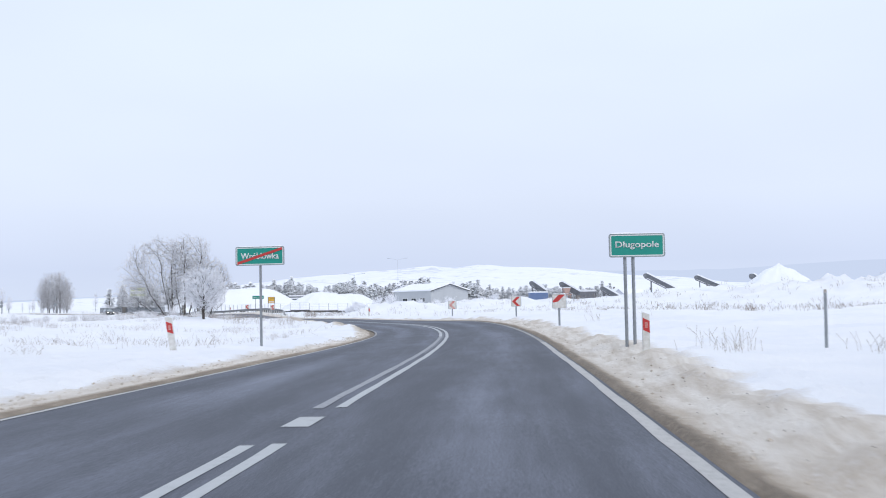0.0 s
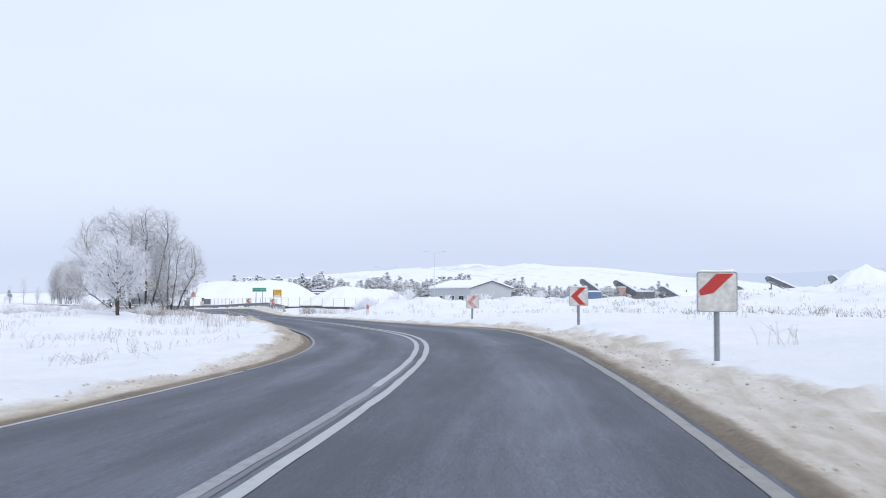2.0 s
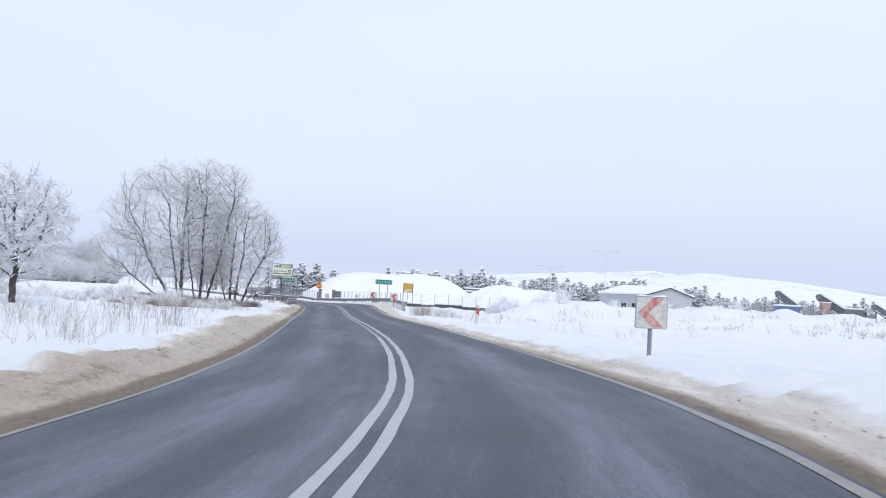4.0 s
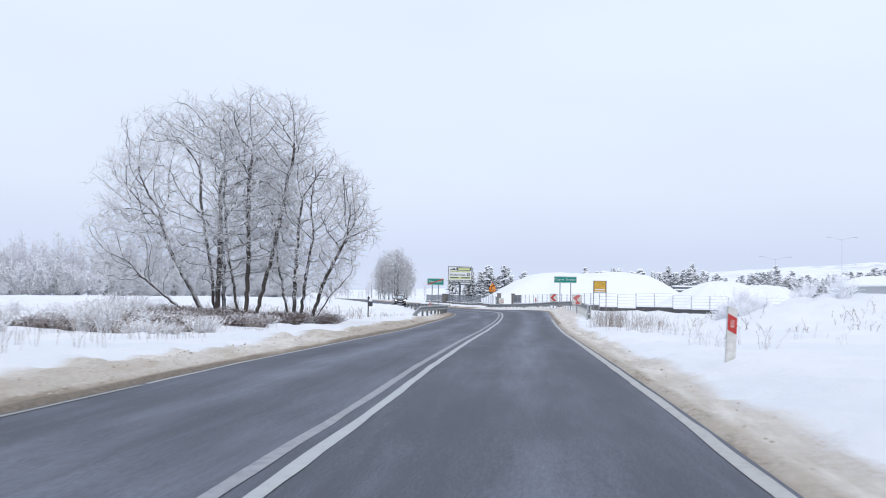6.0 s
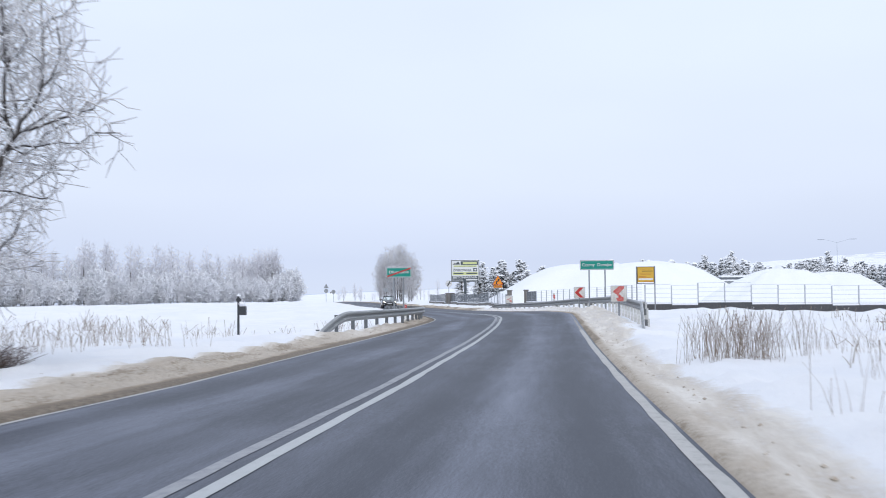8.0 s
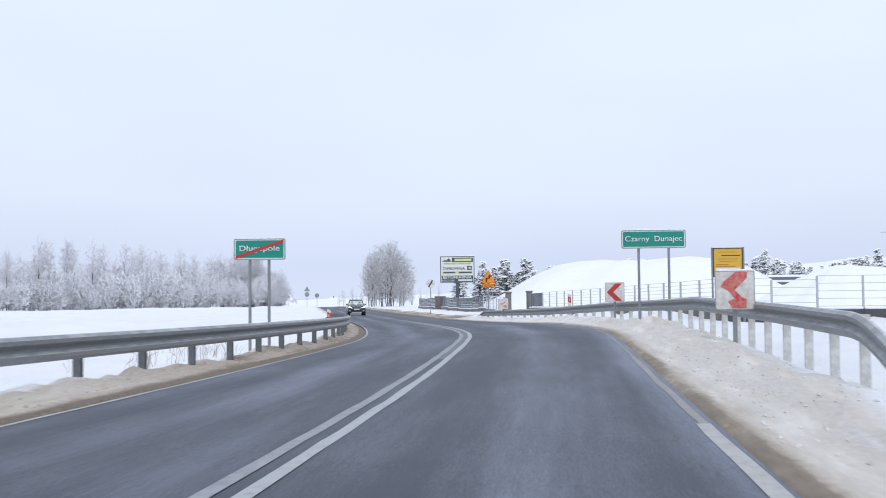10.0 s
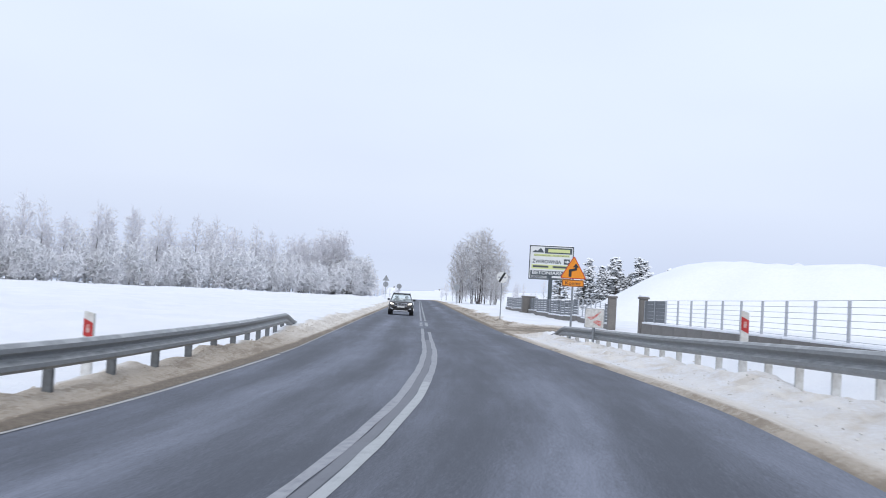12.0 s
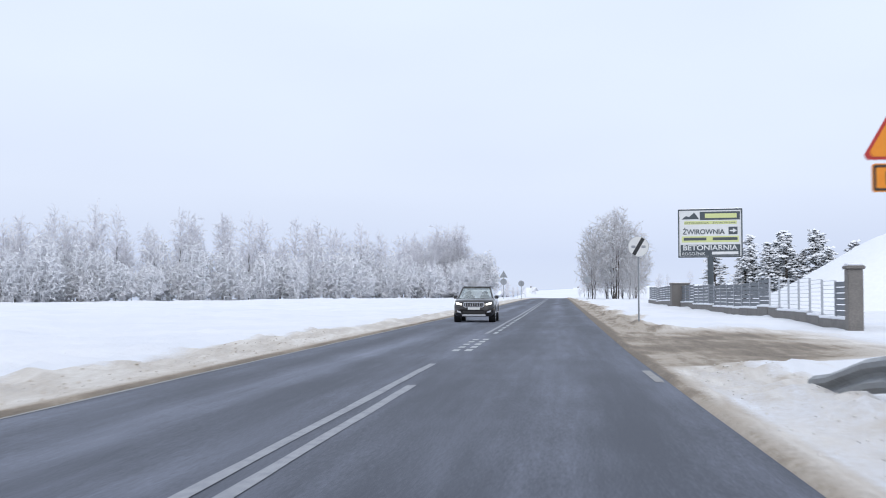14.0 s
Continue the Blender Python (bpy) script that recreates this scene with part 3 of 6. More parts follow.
def sheet(name, rows, cols, height, material, attrs, across=None):
    """A grid whose columns run beside the centre line, as one object."""
    Y, U = np.meshgrid(np.array(rows), np.array(cols), indexing="ij")
    k = slope(Y)
    if across:
        U = (across[0](Y) + (across[1](Y) - across[0](Y)) * U) * np.sqrt(1 + k * k)
    L = U / np.sqrt(1 + k * k)
    X = cx(Y) + U
    Z = height(X, Y, L)
    nr, nc = Y.shape
    me = bpy.data.meshes.new(name)
    me.vertices.add(nr * nc)
    me.vertices.foreach_set("co", np.stack([X, Y, Z], -1).ravel())
    i = (np.arange(nr - 1)[:, None] * nc + np.arange(nc - 1)[None, :]).ravel()
    quads = np.stack([i, i + 1, i + nc + 1, i + nc], -1).ravel()
    nf = len(i)
    me.loops.add(nf * 4)
    me.loops.foreach_set("vertex_index", quads)
    me.polygons.add(nf)
    me.polygons.foreach_set("loop_start", np.arange(nf) * 4)
    me.polygons.foreach_set("use_smooth", np.ones(nf, bool))
    me.update(calc_edges=True)
    me.validate()
    for key, f in attrs.items():
        v = f(X, Y, L)
        if isinstance(v, tuple):
            a = me.attributes.new(key, "FLOAT_VECTOR", "POINT")
            a.data.foreach_set("vector", np.stack(v, -1).ravel())
        else:
            a = me.attributes.new(key, "FLOAT", "POINT")
            a.data.foreach_set("value", v.ravel())
    me.materials.append(material)
    return new(name, me)


side = steps((2.3, 7.2, 0.13), (7.2, 16, 0.25), (16, 36, 0.6), (36, 60, 1.3), (60, 190, 6)) + geometric(190, 3500, 12)
side_r = steps((2.3, 7.2, 0.13), (7.2, 16, 0.25), (16, 36, 0.6), (36, 112, 1.2), (112, 190, 6)) + geometric(190, 3500, 12)
cols = [-v for v in side[::-1]] + [-1.8, 0, 1.8] + side_r
rows = [-v for v in geometric(12, 3000, 14)[::-1]] + steps((-11, 70, 0.25), (70, 205, 0.3), (205, 330, 1.2)) + geometric(330, 3500, 26)
ground = sheet("ground", rows, cols, lambda x, y, l: ground_z(x, y), M["ground"], {"dirt": dirt_amount, "along": lambda x, y, l: (l, y, 0 * l)})
tagged(ground, "snow-covered fields with brown ploughed slush beside the road", "ground", kind="structure")


def wheel_marks(x, y, l):
    """Paler, salted strips between the darker wheel tracks."""
    v = 0.08 + 0.05 * wave(x, y, 0.08, 31) + 0.0 * l
    for c, w, a, s_ in ((1.55, 0.34, 0.30, 1), (-1.5, 0.36, 0.32, 2), (-0.3, 0.3, 0.20, 3), (2.75, 0.25, 0.10, 4), (-2.6, 0.3, 0.22, 5), (0.8, 0.25, -0.10, 6), (2.25, 0.25, -0.12, 7), (-0.85, 0.25, -0.08, 8), (-2.15, 0.26, -0.10, 9)):
        v = v + a * (0.75 + 0.55 * wave(y, y * 0, 0.11, s_)) * np.exp(-((l - c - 0.14 * wave(y, y * 0, 0.06, s_ + 20)) / w) ** 2)
    return v + 0.38 * ease(l - edge_r(y), -0.42, -0.16) * ease(y, 132, 145) * (1 - ease(y, 162, 176))


road_cols = list(np.linspace(0, 1, 40))
road_rows = steps((-60, -12, 3), (-12, 205, 0.6), (205, 420, 2.5)) + geometric(420, 1100, 14)


def road_height(x, y, l):
    k = slope(y)
    foot = y + (x - cx(y)) * k / (1 + k * k)
    return road_z(foot, l) + 0.002 * wave(x, y, 0.5, 11)


road = sheet("road", road_rows, road_cols, road_height, M["asphalt"],
             {"wheel": wheel_marks, "along": lambda x, y, l: (l, y, 0 * l)}, (lambda y: -edge_l(y) - 0.03, lambda y: edge_r(y) + 0.02))
tagged(road, "grey salted asphalt road winding through snow", "road", kind="structure")


def stripe(name, l0, l1, y0, y1, material, parent, step=0.6, lift=0.004, wob=0.012, side_of=None):
    """A painted line between two offsets from the centre line."""
    n = max(2, int((y1 - y0) / step) + 1)
    V, F = [], []
    for i, y in enumerate(np.linspace(y0, y1, n)):
        e = side_of(y) if side_of else 0.0
        for j, l in enumerate((l0 + e, l1 + e)):
            p, _ = on_line(y, l + wob * float(wave(y, j * 7.3 + l0, 1.3, 5)), lift)
            V.append(p)
        if i:
            F.append((2 * i - 2, 2 * i - 1, 2 * i + 1, 2 * i))
    return part(name, (V, F), material, parent)


marks = new("road_marking")
tagged(marks, "worn white double centre line and edge lines on asphalt", "road marking", kind="structure")
stripe("edge_line", -0.14, -0.02, -30, 30, M["paint_edge"], marks, side_of=edge_r)
stripe("edge_line", -0.13, -0.03, 30, 83, M["paint_grey"], marks, side_of=edge_r)
stripe("edge_line", -0.13, -0.02, 83, 140, M["paint_edge"], marks, side_of=edge_r)
stripe("edge_line", -0.10, -0.03, 140.01, 148, M["paint_grey"], marks, side_of=edge_r)
stripe("edge_line", -0.07, -0.04, 148.01, 158, M["paint_grey"], marks, side_of=edge_r)
stripe("edge_line", -0.12, -0.02, 194.0, 195.9, M["paint_grey"], marks, 0.4, side_of=edge_r)
stripe("edge_line", 0.0, 0.07, -30, 44.2, M["paint_edge"], marks, 1.0, side_of=lambda y: -edge_l(y))
stripe("edge_line", 0.0, 0.07, 44.4, 91.8, M["paint_grey"], marks, 1.0, side_of=lambda y: -edge_l(y))
stripe("edge_line", 0.0, 0.06, 92, 178.2, M["paint_edge"], marks, 1.0, side_of=lambda y: -edge_l(y))
stripe("edge_line", -0.02, 0.04, 178.4, 425.9, M["paint_grey"], marks, 1.0, side_of=lambda y: -edge_l(y))
stripe("centre_line", -0.135, -0.035, -30, 7.6, M["paint"], marks)
stripe("centre_line", 0.08, 0.18, -30, 7.7, M["paint"], marks)
stripe("centre_line", -0.10, 0.13, 8.95, 9.85, M["paint"], marks)
stripe("centre_line", -0.135, -0.035, 10.8, 39, M["paint_worn"], marks)
stripe("centre_line", -0.135, -0.035, 39.01, 82.9, M["paint"], marks)
stripe("centre_line", -0.135, -0.035, 82.91, 135.5, M["paint_worn"], marks)
stripe("centre_line", -0.135, -0.035, 135.51, 197.4, M["paint_worn"], marks)
stripe("centre_line", 0.08, 0.18, 10.9, 135.5, M["paint"], marks)
stripe("centre_line", 0.08, 0.18, 135.51, 172, M["paint_bend"], marks)
stripe("centre_line", 0.08, 0.18, 172, 193.7, M["paint_worn"], marks)
stripe("salt_film", -0.03, 0.075, 149.3, 187, M["salt"], marks, lift=0.0025)
stripe("salt_film", -0.03, 0.02, 25.1, 45.2, M["salt"], marks, lift=0.0025)
for a_ in np.arange(200.9, 206.4, 1.1):
    stripe("centre_line", -0.17, -0.05, a_, a_ + 0.5, M["paint"], marks, 0.5)
    stripe("centre_line", 0.05, 0.17, a_, a_ + 0.65, M["paint"], marks, 0.5)
stripe("centre_line", -0.15, -0.05, 209, 426, M["paint_worn"], marks, 3)
for a_ in np.arange(209, 335, 2.0):
    stripe("centre_line", 0.06, 0.16, a_, a_ + 1.1, M["paint"], marks, 1.1)

# ---------------------------------------------------------------- snow heaps, hills and the works


def heap(name, cx_, cy_, rx, ry, h, flat, seed, label, ang=0, sharp=1.0):
    """A heap of gravel under snow: sloping sides, a rounded or flat top."""
    n, rings = 72, 26
    V, F = [], []
    V.append((0, 0, h + 0.1))
    for i in range(1, rings + 1):
        r = i / rings
        for j in range(n):
            a = 2 * math.pi * j / n
            wob = 1 + 0.10 * math.sin(2 * a + seed) + 0.06 * math.sin(5 * a + 2 * seed) + 0.03 * math.sin(11 * a + seed * 3)
            x, y = r * rx * wob * math.cos(a), r * ry * wob * math.sin(a)
            t = 0 if r < flat else (r - flat) / (1 - flat)
            z = h * (1 - t ** sharp) if sharp != 1 else h * (1 - t) ** 1.08
            z -= 0.9 * 0.25 * h * math.exp(-((r - flat) / 0.12) ** 2) * 0.35
            z += 0.05 * h * float(wave(x + seed * 9, y, 0.22, seed)) * (1 - 0.5 * t) + 0.02 * h * float(wave(x, y, 0.8, seed))
            V.append((x, y, max(z, -0.4 if i == rings else z)))
    for j in range(n):
        F.append((0, 1 + j, 1 + (j + 1) % n))
    for i in range(rings - 1):
        for j in range(n):
            a, b = 1 + i * n + j, 1 + i * n + (j + 1) % n
            F.append((a, a + n, b + n, b))
    ob = smooth(part(name, (V, F), M["snow"]))
    z0 = float(ground_z(cx_, cy_)) - 0.3
    ob.matrix_world = pose(cx_, cy_, z0, 0, 0, ang)
    return tagged(ob, label, "mound", "mounds of the gravel works")


heap("snowy_mound", -40.14, 245.30, 15.2, 11, 4.95, 0.48, 1, "large flat-topped gravel heap under smooth fresh snow", 10)
heap("snowy_mound", -21.4, 241.86, 8.6, 9, 4.1, 0.3, 2, "gravel heap under smooth fresh snow beside a larger one", 0)
heap("snowy_mound", -16.2, 245.71, 8.0, 9, 3.7, 0.35, 3, "low gravel heap under fresh snow near the hall", 0)
heap("snowy_mound", 67.31, 230.71, 13, 12, 8.0, 0.04, 4, "pointed gravel heap under snow at the works", 0)
heap("snowy_mound", 86.24, 224.50, 16, 12, 5.0, 0.3, 5, "broad gravel heap under snow at the works", 0)
heap("snowy_mound", 48.24, 224.93, 14, 9, 3.4, 0.3, 6, "low gravel heap under snow at the works", 0)


def hill(name, ang0, ang1, dist, depth, crest, material, label):
    """A long hill seen from afar: crest gives (angle, height) pairs; angles to the right of north."""
    n, m = 90, 14
    V, F = [], []
    for i in range(n):
        a = radians(ang0 + (ang1 - ang0) * i / (n - 1))
        h = float(np.interp(math.degrees(a), [c[0] for c in crest], [c[1] for c in crest]))
        h *= 1 + 0.04 * float(wave(i * 0.35, 0, 1, 3))
        for j in range(m):
            t = j / (m - 1)
            d = dist + depth * t
            z = h * math.sin(math.pi * min(1, t * 1.0) * 0.5) if t < 0.75 else h * (1 - (t - 0.75) * 1.2)
            z += 0.03 * h * float(wave(i * 0.5, j * 0.9, 1, 7)) - 2 * (j == 0)
            V.append((d * math.sin(a), d * math.cos(a), z))
            if i and j:
                k = i * m + j
                F.append((k - m - 1, k - 1, k, k - m))
    return tagged(smooth(part(name, (V, F), material)), label, "hill", kind="structure")


def hill_material():
    """Snowfields with far scrub and hedges."""
    m = mat("hill_snow", (0.88, 0.895, 0.93), (0.82, 0.84, 0.89), 0.9, big=0.01, fine=0.05, bump=0)
    n, l = m.node_tree.nodes, m.node_tree.links
    b = n["Principled BSDF"]
    base = b.inputs["Base Color"].links[0].from_socket
    tc = n.new("ShaderNodeTexCoord")
    s1, s2 = n.new("ShaderNodeTexNoise"), n.new("ShaderNodeTexNoise")
    s1.inputs["Scale"].default_value, s2.inputs["Scale"].default_value = 0.12, 0.012
    s1.inputs["Detail"].default_value = 3
    mu = n.new("ShaderNodeMath")
    mu.operation = "MULTIPLY"
    for s in (s1, s2):
        l.new(tc.outputs["Object"], s.inputs["Vector"])
    l.new(s1.outputs[0], mu.inputs[0])
    l.new(s2.outputs[0], mu.inputs[1])
    mr = n.new("ShaderNodeMapRange")
    mr.inputs["From Min"].default_value, mr.inputs["From Max"].default_value, mr.inputs["To Max"].default_value = 0.31, 0.36, 0.55
    l.new(mu.outputs[0], mr.inputs[0])
    mix = n.new("ShaderNodeMix")
    mix.data_type = "RGBA"
    mix.inputs[7].default_value = (0.50, 0.53, 0.60, 1)
    l.new(mr.outputs[0], mix.inputs[0])
    l.new(base, mix.inputs[6])
    l.new(mix.outputs[2], b.inputs["Base Color"])
    return m


M["hill"] = hill_material()
hill("hill", -25, 26, 700, 420, [(-25, 8), (-12, 16), (-8, 25), (-4, 32), (0.2, 36.5), (4, 36), (7.5, 31), (10.5, 24), (13.7, 18), (26, 12)], M["hill"], "broad snow-covered hill with scattered scrub")


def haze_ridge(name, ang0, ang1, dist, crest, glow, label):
    """A far ridge as a plain backdrop, its mist painted on as an even glow."""
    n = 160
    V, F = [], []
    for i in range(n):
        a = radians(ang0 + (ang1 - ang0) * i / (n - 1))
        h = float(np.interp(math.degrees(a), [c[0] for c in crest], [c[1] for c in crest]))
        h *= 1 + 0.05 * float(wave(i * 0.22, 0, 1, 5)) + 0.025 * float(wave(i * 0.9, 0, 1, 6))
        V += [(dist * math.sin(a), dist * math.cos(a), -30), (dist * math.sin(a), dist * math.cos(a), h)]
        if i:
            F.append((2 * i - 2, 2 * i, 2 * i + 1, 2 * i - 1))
    m = mat(name + "_mist_glow", (0.0, 0.0, 0.0), (0.0, 0.0, 0.0), 1.0, bump=0, emit=(glow, 1.0))
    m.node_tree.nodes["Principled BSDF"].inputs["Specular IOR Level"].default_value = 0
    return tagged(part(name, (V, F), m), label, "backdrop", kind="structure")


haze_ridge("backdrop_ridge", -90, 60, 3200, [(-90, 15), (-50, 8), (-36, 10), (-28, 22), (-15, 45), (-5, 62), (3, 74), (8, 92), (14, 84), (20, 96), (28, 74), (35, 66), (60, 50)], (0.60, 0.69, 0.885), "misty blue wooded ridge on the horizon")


def hall(m):
    """A low steel hall with a shallow gable roof under snow."""
    t = thing("works_hall", m, "low grey steel hall with a snow-covered gable roof", "hall")
    L, W, H, R = 14.4, 12.2, 4.75, 6.35
    out = [(-W / 2, -0.3), (W / 2, -0.3), (W / 2, H), (0, R), (-W / 2, H)]
    part("wall", plate(out, 0, L), M["wall"], t, "grey clad walls")
    for s in (-1, 1):
        bm = plate([(0, R + 0.02), (s * (W / 2 + 0.35), H - 0.08), (s * (W / 2 + 0.35), H + 0.22), (0, R + 0.34)], -0.4, L + 0.4)
        part("roof", bm, M["cap"], t, "snow-covered roof slope")
        part("verge", plate([(0, R - 0.16), (s * (W / 2 + 0.37), H - 0.27), (s * (W / 2 + 0.37), H - 0.09), (0, R + 0.01)], -0.44, -0.36), M["dark"], t, "dark verge board")
    for yy in (2.2, 5.6, 9.0):
        w = part("window", box(-W / 2 - 0.05, yy, 1.9, -W / 2 + 0.02, yy + 1.9, 3.0), M["white"], t, "white framed window")
        part("pane", box(-W / 2 - 0.07, yy + 0.12, 2.0, -W / 2 - 0.04, yy + 0.9, 2.9), M["glass"], w)
        part("pane", box(-W / 2 - 0.07, yy + 1.0, 2.0, -W / 2 - 0.04, yy + 1.78, 2.9), M["glass"], w)
    part("gate_door", box(-1.9, -0.06, 0, 1.9, 0.0, 3.6), M["wall"], t, "grey sectional gate")
    return t


hall(pose(5.2, 299.0, 0.55, 0, 0, 40))


def conveyor(foot, head, width, name="conveyor", label="snow-dusted steel belt conveyor rising over the works", material="truss"):
    """A slanting lattice conveyor on two legs."""
    foot, head = Vector(foot), Vector(head)
    t = thing(name, Matrix.Translation((foot.x, foot.y, foot.z)), label, "conveyor", "conveyors of the gravel works")
    d = head - foot
    ln = d.length
    u = d.normalized()
    sidev = u.cross(Vector((0, 0, 1))).normalized()
    up = sidev.cross(u)
    n = max(5, int(ln / 1.3))
    for s in (-1, 1):
        bms = []
        for h in (0, 0.95):
            a = sidev * s * width / 2 + up * h
            bms.append(rod(a, a + d, 0.085, sides=6))
        for i in range(n):
            a = u * (ln * i / n) + sidev * s * width / 2
            b = u * (ln * (i + 1) / n) + sidev * s * width / 2
            bms.append(rod(a, b + up * 0.95, 0.05, sides=5) if i % 2 else rod(a + up * 0.95, b, 0.05, sides=5))
        part("truss", join(*bms), M[material], t)
    for s in (-1, 1):
        a = sidev * s * (width / 2 - 0.06)
        pane = [a + up * 0.2, a + up * 0.90, a + d + up * 0.90, a + d + up * 0.2]
        part("side_panel", ([*pane, *(p - sidev * s * 0.05 for p in pane)], [(0, 1, 2, 3), (7, 6, 5, 4), (0, 4, 5, 1), (1, 5, 6, 2), (2, 6, 7, 3), (3, 7, 4, 0)]), M[material], t, "steel side cladding")
    bm = bmesh.new()
    vs = [bm.verts.new(p) for p in (sidev * -width / 2 + up * 0.98, sidev * width / 2 + up * 0.98, d + sidev * width / 2 + up * 0.98, d + sidev * -width / 2 + up * 0.98)]
    vt = [bm.verts.new(v.co + up * 0.34) for v in vs]
    bm.faces.new(vs[::-1])
    bm.faces.new(vt)
    for i in range(4):
        bm.faces.new((vs[i], vs[(i + 1) % 4], vt[(i + 1) % 4], vt[i]))
    part("belt", bm, M["cap"], t, "belt covered with snow")
    part("footing", box(-width / 2, -0.6, float(ground_z(foot.x, foot.y)) - foot.z - 0.3, width / 2, 0.6, 0.1, 0.03), M["concrete"], t, "concrete footing")
    for f in (0.45, 0.85):
        for s in (-1, 1):
            a = u * (ln * f) + sidev * s * width / 2
            if a.z > 0.6:
                part("leg", rod((a.x, a.y, float(ground_z(foot.x + a.x, foot.y + a.y)) - foot.z - 0.3), a, 0.09, sides=6), M[material], t)
    part("drum", rod(d + sidev * -width / 2 + up * 0.5, d + sidev * width / 2 + up * 0.5, 0.45, sides=14), M[material], t, "head drum")
    return t


M["blue"] = mat("blue_steel", (0.10, 0.16, 0.30), (0.16, 0.22, 0.36), 0.55, big=0.6)
M["truss"] = mat("snowy_truss_steel", (0.13, 0.14, 0.155), (0.24, 0.25, 0.27), 0.6, 0.2, big=1.5)
# rust, paled by the distance haze painted into it
M["rust"] = mat("hazed_rusty_steel", (0.46, 0.30, 0.25), (0.34, 0.26, 0.24), 0.7, big=0.8)
conveyor((53.6, 248.6, 1.7), (45.0, 250.7, 6.5), 2.2)
conveyor((64.0, 260.4, 3.3), (58.0, 261.5, 6.1), 1.4)
conveyor((72.0, 256.3, 3.6), (68.6, 256.4, 6.2), 1.2)
conveyor((30.85, 249.2, 3.0), (27.5, 250.9, 5.1), 0.9)
conveyor((39.4, 252.0, 2.0), (36.2, 253.0, 4.0), 0.8)
conveyor((24.4, 255.0, 3.4), (21.6, 256.0, 5.5), 0.7)


def container(m, label, col):
    t = thing("site_container", m, label, "container")
    part("body", box(-3, -1.2, -0.3, 3, 1.2, 2.5, 0.05), col, t)
    for i in range(9):
        part("rib", box(-2.75 + i * 0.65, -1.25, -0.1, -2.6 + i * 0.65, -1.203, 2.3), col, t)
    part("snow_cap", box(-3.05, -1.25, 2.503, 3.05, 1.25, 2.75, 0.08), M["cap"], t, "snow on the roof")
    return t


container(pose(22.3, 245.81, 1.25, 0, 0, 8) @ Matrix.Diagonal((0.62, 0.8, 1, 1)), "blue steel site container with snow on its roof", M["blue"])
container(pose(33.5, 256.5, 1.4, 0, 0, 15) @ Matrix.Diagonal((0.62, 0.8, 1, 1)), "grey steel machine housing under snow", M["truss"])


def screening_plant(x, y, z):
    """A rusty hopper on four legs under the conveyor's head."""
    t = thing("screening_plant", pose(x, y, z, 0, 0, 12) @ Matrix.Diagonal((0.6, 0.7, 0.8, 1)), "rusty steel screening hopper dusted with snow", "machine")
    part("hopper", plate([(-1.3, 2.4), (1.3, 2.4), (0.7, 1.0), (-0.7, 1.0)], -0.9, 0.9, 0.03), M["rust"], t, "tapered rusty hopper")
    part("deck", box(-1.6, -1.0, 0.55, 1.7, 1.0, 0.85, 0.03), M["rust"], t, "rusty screen deck")
    part("snow_cap", box(-1.3, -0.9, 2.405, 1.3, 0.9, 2.58, 0.06), M["cap"], t, "snow on the hopper")
    g = float(ground_z(x, y)) - z - 0.3
    for px in (-1.1, 1.1):
        for py in (-0.8, 0.8):
            part("leg", box(px - 0.09, py - 0.09, g, px + 0.09, py + 0.09, 1.05), M["rust"], t)
    return t


screening_plant(28.3, 248.2, 2.7)

# ---------------------------------------------------------------- trees


def tube(V, F, pts, radii, sides):
    base = len(V)
    for i, p in enumerate(pts):
        d = (pts[min(i + 1, len(pts) - 1)] - pts[max(i - 1, 0)]).normalized()
        a = d.orthogonal().normalized()
        b = d.cross(a)
        for k in range(sides):
            w = 2 * math.pi * k / sides
            V.append(tuple(p + (a * math.cos(w) + b * math.sin(w)) * radii[i]))
    for i in range(len(pts) - 1):
        for k in range(sides):
            k2 = (k + 1) % sides
            F.append((base + i * sides + k, base + i * sides + k2, base + (i + 1) * sides + k2, base + (i + 1) * sides + k))


